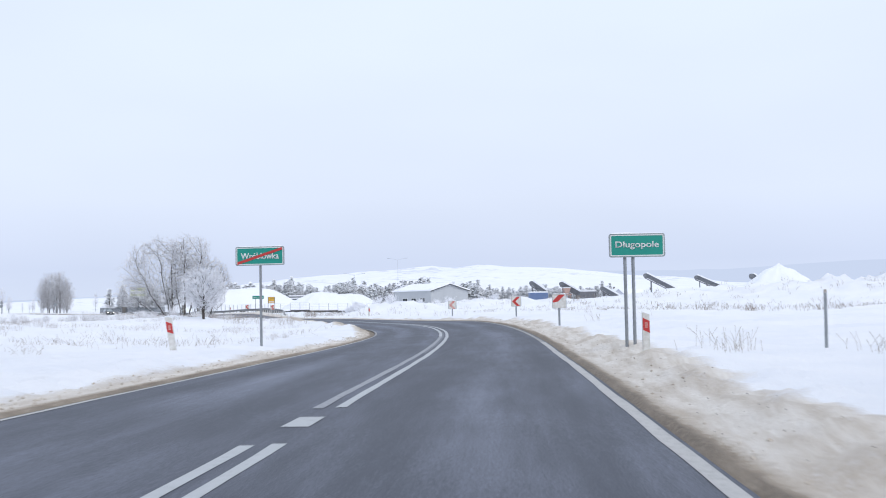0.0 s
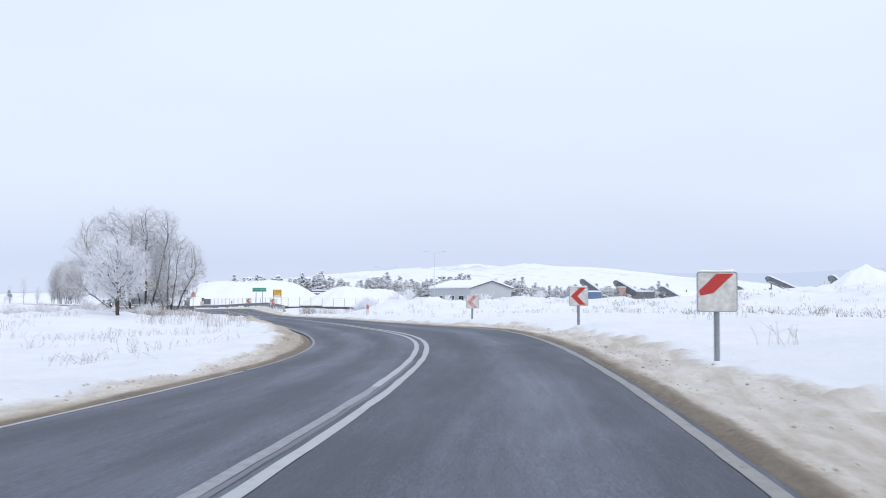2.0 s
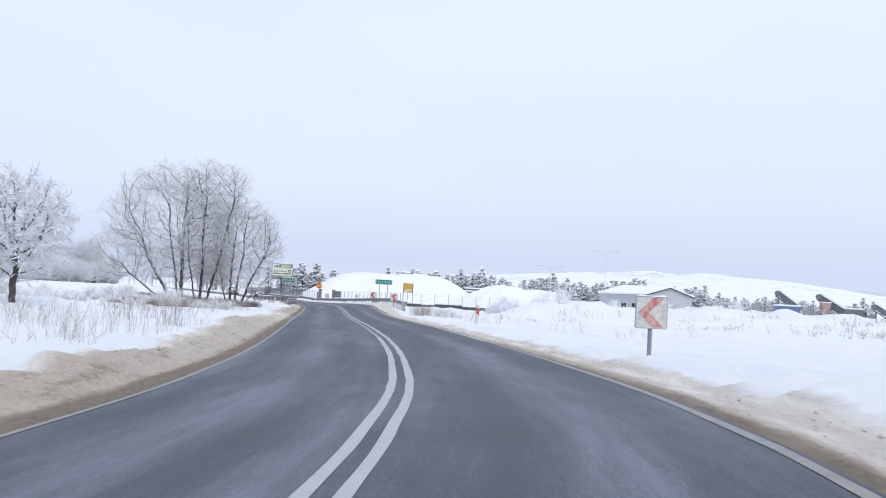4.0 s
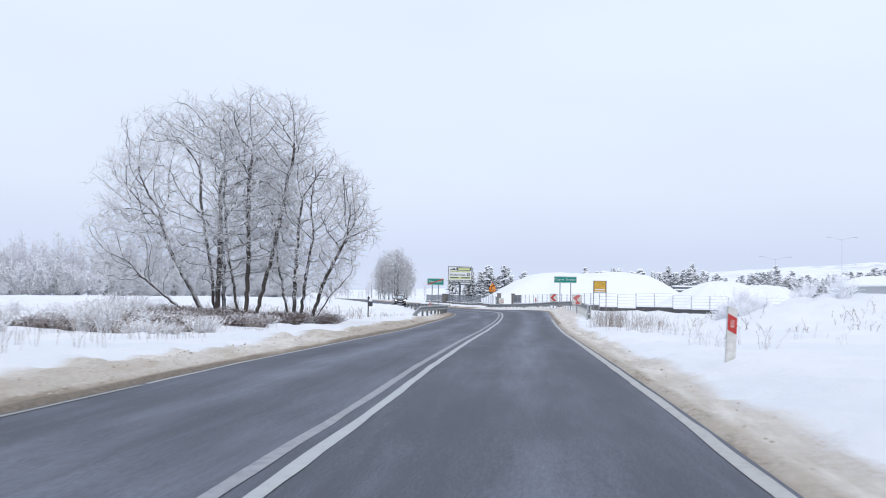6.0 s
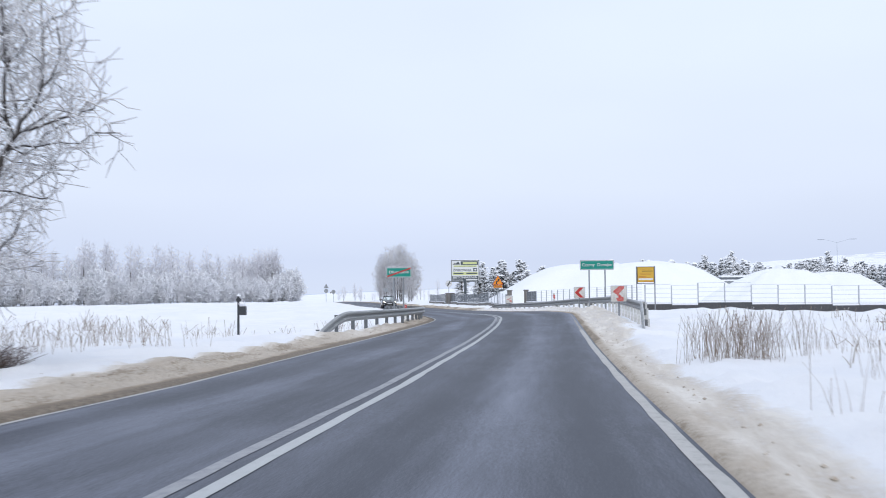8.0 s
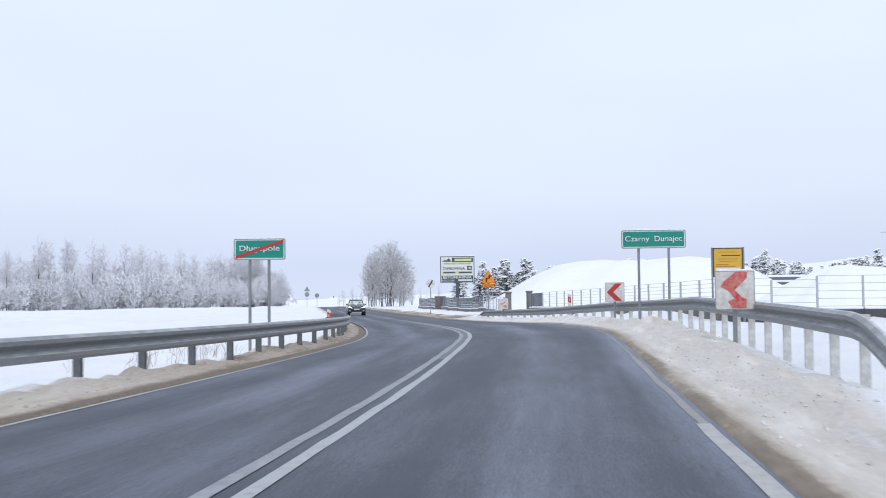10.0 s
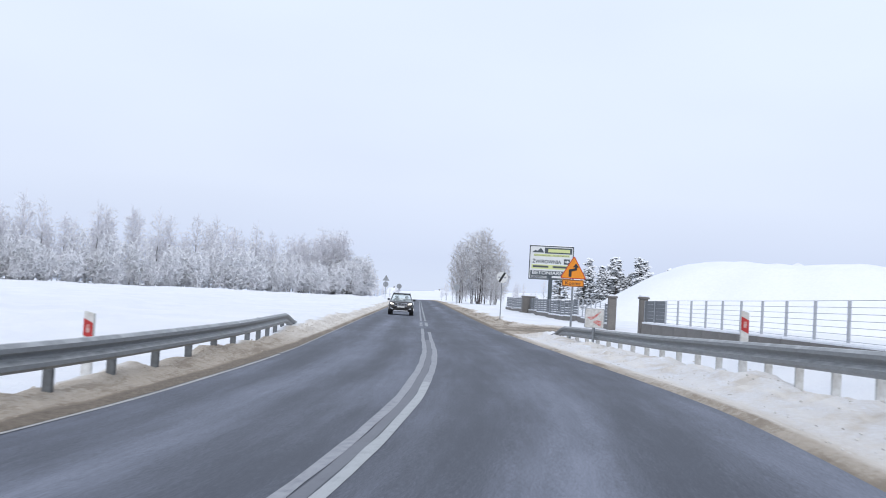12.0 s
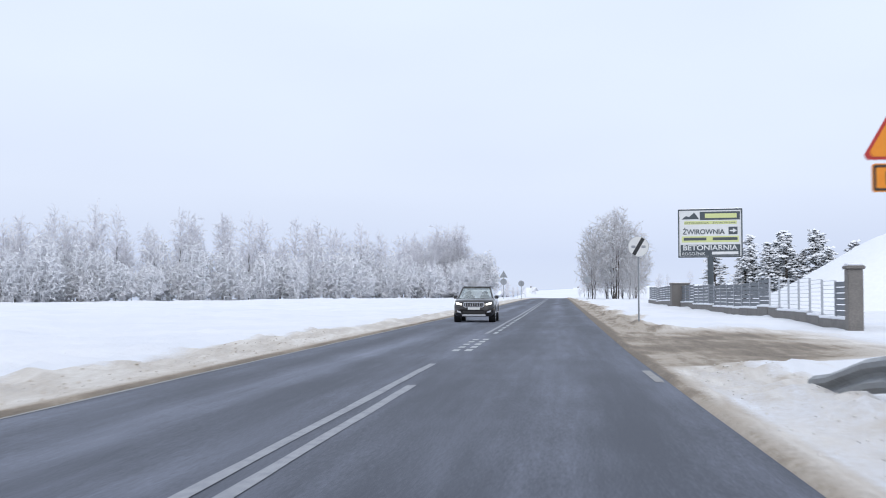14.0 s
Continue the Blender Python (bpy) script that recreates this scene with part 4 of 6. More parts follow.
def colonise(seed, roots, clouds, step, reach, kill, lift, rounds=160, wobble=0.18):
    """Branches that grow towards points spread through the crown, as nodes with a parent each.

    roots: chains of points, one for each stem; clouds: ellipsoids (centre, radii, points, hollow)."""
    rs_ = np.random.RandomState(seed)
    pts = []
    for c, r, n, hollow in clouds:
        d = rs_.normal(size=(n, 3))
        d /= np.linalg.norm(d, axis=1)[:, None]
        q = (hollow + (1 - hollow) * rs_.rand(n)) ** (1 / 2.0)
        bumpy = 1 + 0.12 * np.sin(d[:, 0] * 7 + seed) * np.sin(d[:, 2] * 6 + d[:, 1] * 5)
        pts.append(np.array(c) + d * np.array(r) * (q * bumpy)[:, None])
    A = np.concatenate(pts)
    P, par, stem = [], [], []
    for s, chain in enumerate(roots):
        last = -1
        for a, b in zip(chain[:-1], chain[1:]):
            a, b = np.array(a, float), np.array(b, float)
            m = max(2, int(np.linalg.norm(b - a) / step))
            for i in range(m):
                P.append(a + (b - a) * i / m + rs_.normal(size=3) * step * 0.10)
                par.append(last)
                stem.append(s)
                last = len(P) - 1
    P = [np.array(p) for p in P]
    near = np.full(len(A), 1e9)
    who = np.zeros(len(A), int)

    def meet(i0):
        for i in range(i0, len(P)):
            d = ((A - P[i]) ** 2).sum(1)
            m = d < near
            near[m] = d[m]
            who[m] = i
    meet(0)
    alive = near > kill * kill
    for _ in range(rounds):
        use = alive & (near < reach * reach)
        if not use.any():
            break
        ids = np.unique(who[use])
        n0 = len(P)
        V = A - np.array(P)[who]
        V /= np.linalg.norm(V, axis=1)[:, None] + 1e-9
        for i in ids:
            d = V[use & (who == i)].mean(0) + rs_.normal(size=3) * wobble
            d[2] += lift
            if par[i] >= 0:
                back = P[i] - P[par[i]]
                d = d / (np.linalg.norm(d) + 1e-9) + 0.55 * back / (np.linalg.norm(back) + 1e-9)
            P.append(P[i] + d / (np.linalg.norm(d) + 1e-9) * step)
            par.append(i)
            stem.append(stem[i])
        meet(n0)
        alive &= near > kill * kill
        if len(P) > 16000:
            break
    return np.array(P), np.array(par), np.array(stem)


def grown(seed, roots, clouds, step, reach, kill, lift, tip, twig, spurs, spur_len, droop=0.0, power=2.4, thick=0.03, spread=0.8, cap=0.2, dark=0.0):
    """Meshes of a grown tree: each stem, then one crown with its fine spur twigs."""
    P, par, stem = colonise(seed, roots, clouds, step, reach, kill, lift)
    n = len(P)
    kids = np.zeros(n, int)
    w = np.zeros(n)
    for i in range(n - 1, -1, -1):
        if kids[i] == 0:
            w[i] = tip ** power
        if par[i] >= 0:
            w[par[i]] += w[i]
            kids[par[i]] += 1
    R = np.minimum(w ** (1 / power), cap)
    rng_ = random.Random(seed)
    stems = [([], []) for _ in roots]
    crown, K = ([], []), []
    heavy = [[] for _ in range(n)]
    for i in range(n):
        if par[i] >= 0:
            heavy[par[i]].append(i)
    done = set()
    for i in range(n):
        if par[i] >= 0 and i in done:
            continue
        chain = ([par[i]] if par[i] >= 0 else []) + [i]
        j = i
        while heavy[j]:
            j = max(heavy[j], key=lambda k: R[k])
            if j in done:
                break
            done.add(j)
            chain.append(j)
        done.add(i)
        if len(chain) < 2:
            continue
        rad = [float(R[k]) for k in chain]
        if par[i] >= 0:
            rad[0] = min(rad[0], rad[1] * 1.25)
        pts = [Vector(P[k]) for k in chain]
        split = sum(1 for r in rad if r > thick)
        main = par[i] < 0
        if main and split > 1:
            tube(stems[stem[i]][0], stems[stem[i]][1], pts[:split + 1], rad[:split + 1], 7)
        first = max(0, split - 1) if main else 0
        if len(pts) - first >= 2:
            f0 = len(crown[1])
            tube(crown[0], crown[1], pts[first:], rad[first:], 5 if rad[first] > thick else 3)
            sides = 5 if rad[first] > thick else 3
            for k in range(len(pts) - first - 1):
                K.extend([1 if rad[first + k] > max(twig * 1.35, dark) else 0] * sides)
    for i in range(n):
        if R[i] < tip * 4.5 and par[i] >= 0:
            back = Vector(P[i] - P[par[i]]).normalized()
            for _ in range(spurs):
                d = (back + Vector((rng_.gauss(0, spread), rng_.gauss(0, spread), rng_.gauss(0, spread * 0.8) - droop))).normalized()
                a = Vector(P[i]) + back * step * rng_.uniform(-0.6, 0.2)
                ln = spur_len * rng_.uniform(0.45, 1.2)
                mid = a + d * ln * 0.55
                d2 = (d + Vector((rng_.gauss(0, 0.35), rng_.gauss(0, 0.35), rng_.gauss(0, 0.3)))).normalized()
                f0 = len(crown[1])
                tube(crown[0], crown[1], [a, mid, mid + d2 * ln * 0.5], [twig, twig * 0.95, twig * 0.6], 3)
                K.extend([0] * (len(crown[1]) - f0))
    out = []
    for nm, (V, F) in [("stem" if len(roots) > 1 else "trunk", s) for s in stems if s[0]] + [("crown", crown)]:
        me = bpy.data.meshes.new(nm)
        me.from_pydata(V, [], F)
        me.update()
        me.polygons.foreach_set("use_smooth", [True] * len(F))
        out.append(me)
    out[-1].polygons.foreach_set("material_index", K)
    return out


def tree(name, meshes, m, label, group="", bark="bark", twig="frost", category="tree"):
    t = thing(name, m, label, category, group)
    for me in meshes[:-1]:
        part(me.name.split(".")[0], me, M[bark], t)
    cr = part("crown", meshes[-1], None, t, "bare frosted twigs")
    if not meshes[-1].materials:
        meshes[-1].materials.append(M[twig])
        meshes[-1].materials.append(M[bark])
    cr["kind"] = "stuff"
    return t


def stand(x, y, ang=0, s=1.0, dz=0.0, sz=1.0):
    return pose(x, y, float(ground_z(x, y)) + dz, 0, 0, ang) @ Matrix.Diagonal((s, s, s * sz, 1))


# the willow clumps: stems fan out of a common foot into a broad dome
willow = {"step": 0.17, "reach": 1.5, "kill": 0.175, "lift": 0.2, "tip": 0.0072, "twig": 0.008, "spurs": 2, "spur_len": 0.42, "thick": 0.04, "cap": 0.095}
tree("willow_clump", grown(11, [[(-0.3, 0, -0.3), (-0.9, 0, 0.9), (-2.0, 0.1, 2.4), (-2.7, 0.2, 4.2)], [(-0.1, 0.2, -0.3), (-0.35, 0.3, 1.6), (-0.9, 0.4, 4.0), (-1.0, 0.4, 5.6)],
                               [(0.15, -0.2, -0.3), (0.2, -0.1, 2.0), (0.1, 0.0, 4.6), (0.2, 0.1, 6.2)], [(-0.5, -0.2, -0.3), (-1.5, -0.5, 0.6), (-3.0, -0.7, 1.7)], [(0.1, 0.5, -0.3), (-0.4, 1.2, 2.4), (-0.9, 1.8, 4.2)]],
                          [((-0.9, 0.2, 4.8), (3.9, 3.0, 3.35), 2700, 0.3), ((-3.6, -0.4, 2.7), (1.9, 1.6, 1.7), 600, 0.2), ((-0.3, 0.2, 2.2), (3.2, 2.4, 1.3), 500, 0.3)], **willow), stand(-25.6, 118.48, 0, 0.99, 0, 1.0), "tall many-stemmed bare willow clump covered with frost", "willows beside the road")
tree("willow_clump", grown(12, [[(0, 0, -0.3), (0.05, 0, 2.2), (-0.05, 0.1, 4.8), (0.1, 0.1, 6.4)], [(0.2, 0.1, -0.3), (0.9, 0.2, 2.5), (1.3, 0.2, 4.6), (1.7, 0.2, 6.4)], [(-0.2, 0.0, -0.3), (-0.7, -0.1, 2.4), (-0.9, -0.2, 4.8)]],
                          [((0.35, 0.1, 6.4), (2.1, 2.0, 1.9), 1150, 0.25), ((0.2, 0.0, 3.6), (1.7, 1.7, 1.6), 650, 0.3)], **willow), stand(-24.15, 118.12, 0, 1.03, 0, 0.97), "tall upright bare willow clump covered with frost", "willows beside the road")
tree("willow_clump", grown(16, [[(0, 0, -0.3), (0.2, 0, 1.6), (0.5, 0.1, 3.4)], [(0.25, 0.1, -0.3), (0.8, 0.1, 1.3), (1.6, 0.2, 3.0)], [(-0.2, 0.0, -0.3), (-0.3, 0.2, 2.0), (-0.2, 0.3, 4.0)], [(-0.4, 0.1, -0.3), (-0.9, 0.2, 1.8), (-1.3, 0.3, 3.2)],
                               [(0.35, -0.1, -0.3), (1.2, -0.2, 0.9), (2.1, -0.3, 1.8)]],
                          [((0.5, 0.2, 3.7), (2.1, 2.0, 2.3), 1750, 0.25), ((0.2, 0.1, 1.7), (1.7, 1.6, 1.0), 350, 0.2)], **willow), stand(-22.35, 118.73, 0, 1.02, 0, 1.0), "smaller spreading bare willow clump covered with frost", "willows beside the road")
tree("small_tree", grown(13, [[(0, 0, -0.3), (-0.05, 0, 0.6), (0.05, 0, 1.1), (0.02, 0, 1.7)]], [((0, 0, 2.3), (1.6, 1.6, 1.65), 1300, 0.15)], 0.12, 1.3, 0.17, 0.24, 0.010, 0.013, 3, 0.30, thick=0.05, cap=0.1),
     stand(-15.72, 82.34, 0, 0.93), "small rimed tree with a round bushy crown in a snowy field", twig="rime")


def birch_meshes(seed, h, wide, stems=1, points=330, low=0.0):
    rs_ = random.Random(seed)
    roots = [[(0.3 * i, 0, -0.3), (0.4 * i + rs_.uniform(-0.2, 0.2), 0, h * 0.5), (0.9 * i + rs_.uniform(-0.3, 0.3), rs_.uniform(-0.3, 0.3), h * 0.96)] for i in range(stems)]
    return grown(seed, roots, [((0.4 * (stems - 1), 0, h * (0.56 - low)), (wide, wide, h * (0.42 + low)), points, 0.05)], 0.42, 2.6, 0.5, 0.55, 0.014, 0.022, 3, 0.75, spread=0.55, thick=0.06, cap=0.10, dark=0.075)


def bush_meshes(seed, h, wide):
    rs_ = random.Random(seed)
    roots = []
    for i in range(5):
        a = 6.283 * (i + rs_.random() * 0.5) / 5
        roots.append([(0.2 * math.cos(a), 0.2 * math.sin(a), -0.3), (wide * 0.25 * math.cos(a), wide * 0.25 * math.sin(a), h * 0.3), (wide * 0.5 * math.cos(a), wide * 0.5 * math.sin(a), h * 0.55)])
    return grown(seed, roots, [((0, 0, h * 0.5), (wide, wide, h * 0.5), 330, 0.3), ((wide * 0.5, 0.2, h * 0.35), (wide * 0.7, wide * 0.7, h * 0.33), 90, 0.3)], 0.34, 2.2, 0.40, 0.1, 0.025, 0.055, 2, 0.55, droop=0.12, thick=0.07, cap=0.07, dark=0.09)


def stub_meshes(seed, h, wide, r, count):
    """A low shrub: many thin stems fanning out, with side twigs."""
    rs_ = random.Random(seed)
    V, F = [], []
    for i in range(count):
        a, le = rs_.uniform(0, 6.283), rs_.uniform(0.05, wide)
        p = Vector((rs_.gauss(0, wide * 0.2), rs_.gauss(0, wide * 0.2), -0.1))
        q = p + Vector((math.cos(a) * le, math.sin(a) * le, h * rs_.uniform(0.55, 1.0)))
        mid = p.lerp(q, 0.5) + Vector((0, 0, 0.06 * h))
        tube(V, F, [p, mid, q], [r, r * 0.9, r * 0.6], 3)
        for k in range(5):
            f = rs_.uniform(0.3, 1.0)
            b = p.lerp(q, f)
            tube(V, F, [b, b + Vector((rs_.gauss(0, 0.14), rs_.gauss(0, 0.14), rs_.uniform(0.02, 0.2))) * h], [r * 0.8, r * 0.6], 3)
    me = bpy.data.meshes.new("crown")
    me.from_pydata(V, [], F)
    return [me]


rng = random.Random(5)
row_meshes = [birch_meshes(40 + i, (10.4, 9.6, 8.6)[i], (2.6, 2.4, 2.3)[i], (2, 2, 3)[i], 620, 0.05) for i in range(3)]
for i, (x_, y_, k_, s_) in enumerate(((-95.78, 314.91, 0, 1.03), (-97.33, 317.43, 1, 1.08), (-94.72, 317.89, 2, 1.0), (-98.39, 314.45, 2, 0.95), (-98.97, 321.26, 1, 1.1), (-101.31, 324.30, 0, 1.02), (-99.89, 325.78, 1, 1.0), (-102.76, 321.83, 2, 1.05), (-97.33, 323.23, 2, 0.9), (-93.70, 313.77, 2, 0.6))):
    tree("roadside_tree", row_meshes[k_], stand(x_, y_, 50 * i, s_ * 0.8, 0, 1.27), "bare frosted willow of a row beside the far road", "roadside trees", twig="twig")
wood = [birch_meshes(60 + i, (11.4, 10.6, 9.8, 12.2, 10.2, 11.0)[i], (1.5, 1.3, 1.6, 1.2, 1.8, 1.5)[i], (1, 1, 2, 1, 2, 1)[i]) for i in range(6)]
bushes = [bush_meshes(70 + i, (6.0, 7.2, 5.0, 8.2)[i], (2.6, 2.4, 2.4, 2.3)[i]) for i in range(4)]
EDGE = ((-147.54, 370.86), (-144.72, 360.80), (-154.35, 326.97), (-162.90, 297.13), (-168.26, 277.22))


def along(f):
    f = f * (len(EDGE) - 1)
    i = min(int(f), len(EDGE) - 2)
    return Vector(EDGE[i]).lerp(Vector(EDGE[i + 1]), f - i)


for i in range(170):
    f = (0.02 if i < 12 else 0) + (i + rng.random()) / 170
    p_ = along(min(f, 1))
    dd = 4 + 15 * rng.random() ** 1.2
    s_ = rng.uniform(0.72, 1.2) * (0.88 + 0.14 * abs(math.sin(f * 19)) + 0.05 * math.sin(f * 61)) * (1 - 0.35 * max(0, f - 0.86) / 0.14)
    tree("wood_tree", wood[rng.randrange(6)], stand(p_.x - dd, p_.y + dd * 0.35, rng.uniform(0, 360), s_), "bare birch of a frosted wood, grey-lilac with rime", "trees of the wood", twig="birch")
for i in range(150):
    f = (i + rng.random()) / 150
    p_ = along(f)
    dd = rng.uniform(-1.5, 5)
    tree("frosted_bush", bushes[rng.randrange(4)], stand(p_.x - dd, p_.y + dd * 0.3, rng.uniform(0, 360), rng.uniform(0.5, 1.25)), "rounded bush thick with white rime at the wood's edge", "bushes of the wood", twig="rime", category="bush")


def pine_meshes(seed, h, wide, dense=11, tuft=1.0):
    """A trunk and irregular boughs, each a fan of needle tufts laden with snow."""
    rng = random.Random(seed)
    V, F = [], []
    tube(V, F, [Vector((0, 0, -0.3)), Vector((rng.uniform(-0.15, 0.15), 0, h * 0.5)), Vector((0, 0, h))], [0.15, 0.10, 0.02], 6)
    tr = bpy.data.meshes.new("trunk")
    tr.from_pydata(V, [], F)
    V, F = [], []
    n = int(h * dense)
    for i in range(n):
        z = h * (0.10 + 0.90 * (i + rng.random()) / n)
        f = z / h
        r = wide * ((1 - f) ** 0.75 + 0.06) * rng.uniform(0.6, 1.25)
        a = rng.uniform(0, 6.283)
        rise = 0.30 * r
        tufts = 3 + int(r * 3.2)
        for k in range(tufts):
            d = r * (0.25 + 0.75 * (k + rng.random()) / tufts)
            c = Vector((math.cos(a) * d, math.sin(a) * d, z + rise * d / max(r, 0.1) - 0.25 * d * d / max(r, 0.3)))
            c += Vector((rng.gauss(0, 0.17), rng.gauss(0, 0.17), rng.gauss(0, 0.08)))
            s = rng.uniform(0.16, 0.33) * tuft
            b = len(V)
            m = 6
            for q in range(m):
                w = 6.283 * q / m + rng.random()
                rr = s * rng.uniform(0.55, 1.35)
                V.append((c.x + rr * math.cos(w), c.y + rr * math.sin(w), c.z - s * rng.uniform(0.1, 0.55)))
            V.append((c.x, c.y, c.z + s * rng.uniform(0.3, 0.6)))
            V.append((c.x, c.y, c.z - s * 0.35))
            for q in range(m):
                F += [(b + q, b + (q + 1) % m, b + m), (b + (q + 1) % m, b + q, b + m + 1)]
    me = bpy.data.meshes.new("crown")
    me.from_pydata(V, [], F)
    return tr, me


pines = [pine_meshes(80 + i, (7.8, 7.2, 8.4, 6.8)[i], (1.7, 1.8, 1.7, 1.9)[i]) for i in range(4)]


def pine(x, y, k, s, wide=1.0):
    t = thing("pine_tree", stand(x, y, rng.uniform(0, 360), s * wide, 0.0, 1 / wide), "dark pine tree laden with snow", "tree", "pines behind the works")
    part("trunk", pines[k][0], M["bark"], t)
    part("crown", pines[k][1], M["pine"], t, "needle boughs laden with snow")["kind"] = "stuff"


for i in range(28):
    pine(-80.5 + i * 0.95 + rng.uniform(-0.6, 0.6), 308.2 + rng.uniform(-3, 8) - i * 0.22, rng.randrange(4), rng.uniform(0.62, 0.9) * (1.0 if i < 16 else 0.85), 1.35)
spots = []
for i in range(560):
    f = (i + rng.random()) / 560
    spots.append((338.4 - 2 * f + rng.uniform(-10, 16), -61.5 + 112 * f, rng.randrange(4), rng.uniform(0.58, 0.98) * (1 - 0.22 * float(ease(f, 0.55, 0.75))) * (0.98 + 0.09 * math.sin(f * 40) + 0.05 * math.sin(f * 97))))
spots.sort()
for y_, x_, k_, s_ in spots[:262]:
    pine(x_, y_, k_, s_, 1.1)


def far_pines(rows_):
    """The rows behind the nearest pines, as one growth."""
    kinds = []
    for i in range(4):
        me = pine_meshes(84 + i, (7.8, 7.2, 8.4, 6.8)[i], (1.7, 1.8, 1.7, 1.9)[i], 4, 1.7)[1]
        kinds.append((np.array([v.co[:] for v in me.vertices]), np.array([p.vertices[:] for p in me.polygons])))
    V, F, n = [], [], 0
    for y, x, k, s_ in rows_:
        v, f = kinds[k]
        a = rng.uniform(0, 6.283)
        c, q = math.cos(a) * s_ * 1.1, math.sin(a) * s_ * 1.1
        V.append(np.stack([x + v[:, 0] * c - v[:, 1] * q, y + v[:, 0] * q + v[:, 1] * c, float(ground_z(x, y)) + v[:, 2] * s_], -1))
        F.append(f + n)
        n += len(v)
    me = bpy.data.meshes.new("pine_wood")
    me.from_pydata(np.concatenate(V).tolist(), [], np.concatenate(F).tolist())
    return tagged(part("pine_wood", me, M["pine"]), "rows of dark pines laden with snow behind the works", "trees", kind="stuff")


far_pines(spots[262:])

# ---------------------------------------------------------------- signs


def frame_at(x, y, rz, dz=0.0):
    return pose(x, y, float(ground_z(x, y)) + dz, 0, 0, rz)


def posts(t, xs, top, r=0.032, y=0.05, bottom=-0.5):
    for x in xs:
        part("post", rod((x, y, bottom), (x, y, top), r, sides=12), M["zinc"], t, "galvanised tube post")
        part("post_cap", rod((x, y, top), (x, y, top + 0.02), r * 1.15, r * 0.6, 12), M["dark"], t)


def snow_strip(t, x0, x1, z, d=0.05, h=0.03):
    n = 14
    V, F = [], []
    for i in range(n + 1):
        x = x0 + (x1 - x0) * i / n
        k = h * (0.55 + 0.45 * float(wave(x * 5, z, 1, 4))) * (0.2 if i in (0, n) else 1)
        V += [(x, -d * 0.3, z), (x, -d * 0.15, z + k), (x, d * 0.55, z + k * 0.9), (x, d * 0.8, z)]
        if i:
            b = 4 * i
            F += [(b - 4, b, b + 1, b - 3), (b - 3, b + 1, b + 2, b - 2), (b - 2, b + 2, b + 3, b - 1), (b - 1, b + 3, b, b - 4)]
    F += [(0, 1, 2, 3), (4 * n + 3, 4 * n + 2, 4 * n + 1, 4 * n)]
    part("snow_strip", (V, F), M["cap"], t, "thin snow on the upper edge")


def town_sign(x, y, rz, z0, z1, w, words, xs, label, strike=False, cap=True, tw=0.8, th=0.36, tz=0.0):
    """A green place-name board with a white border on tube posts; struck through in red where the place ends."""
    t = thing("place_name_sign", frame_at(x, y, rz), label, "road sign")
    g = float(ground_z(x, y))
    z0, z1 = z0 - g, z1 - g
    h, cz = z1 - z0, (z0 + z1) / 2
    p = part("panel", plate(rounded(w, h, 0.035, 0, cz), 0.0, 0.018), M["green"], t, "green sign face")
    part("border", ring(rounded(w - 0.012, h - 0.012, 0.03, 0, cz), rounded(w - 0.052, h - 0.052, 0.02, 0, cz), -0.004, 0.0), M["white"], t, "white border line")
    part("edge_profile", ring(rounded(w + 0.03, h + 0.03, 0.045, 0, cz), rounded(w, h, 0.035, 0, cz), -0.008, 0.035), M["signback"], t, "folded grey metal edge")
    part("lettering", lettering(words, w * tw, h * th, 0, cz + h * tz, -0.008, 0.010), M["white"], t, "white lettering")
    if strike:
        a, b, k = (-w * 0.475, z0 + h * 0.09), (w * 0.475, z1 - h * 0.09), h * 0.075
        part("strike", plate([(a[0], a[1] - k), (b[0], b[1] - k), (b[0], b[1] + k), (a[0], a[1] + k)], -0.012, -0.008), M["red"], t, "red diagonal stripe")
    posts(t, xs, z1 + 0.01, y=0.055)
    for xx in xs:
        for zz in (z0 + h * 0.25, z0 + h * 0.75):
            part("clamp", box(xx - 0.06, 0.019, zz - 0.02, xx + 0.06, 0.095, zz + 0.02, 0.004), M["zinc"], t)
    if cap:
        snow_strip(t, -w * 0.49, w * 0.49, z1 + 0.012)
    return t


town_sign(3.60, 21.9, 2, 2.18, 2.60, 1.04, "Długopole", (-0.23, -0.075), "green place-name board reading Długopole on two posts")
town_sign(-4.44, 28.45, -6, 2.40, 2.83, 1.17, "Wróblówka", (0.0,), "green place-name board struck through in red, on one post", strike=True)
town_sign(-22.95, 161.22, 16, 2.815, 3.235, 1.53, "Czarny  Dunajec", (-0.36, 0.37), "green place-name board reading Czarny Dunajec on two posts", tw=0.9, th=0.42, tz=-0.02)
town_sign(-29.88, 154.1, 22, 2.45, 2.87, 1.05, "Długopole", (-0.21, 0.19), "green place-name board struck through in red, on two posts", strike=True)


def arrow_points(s, flip=1, k=1.0):
    """The red chevron that points left, on a plate with side s."""
    a = s * 0.5
    pts = [(0.02, a * 0.93), (a * 0.78, a * 0.93), (-a * 0.16, 0), (a * 0.78, -a * 0.93), (0.02, -a * 0.93), (-a * 0.86, 0)]
    return [(x * flip, z) for x, z in pts]


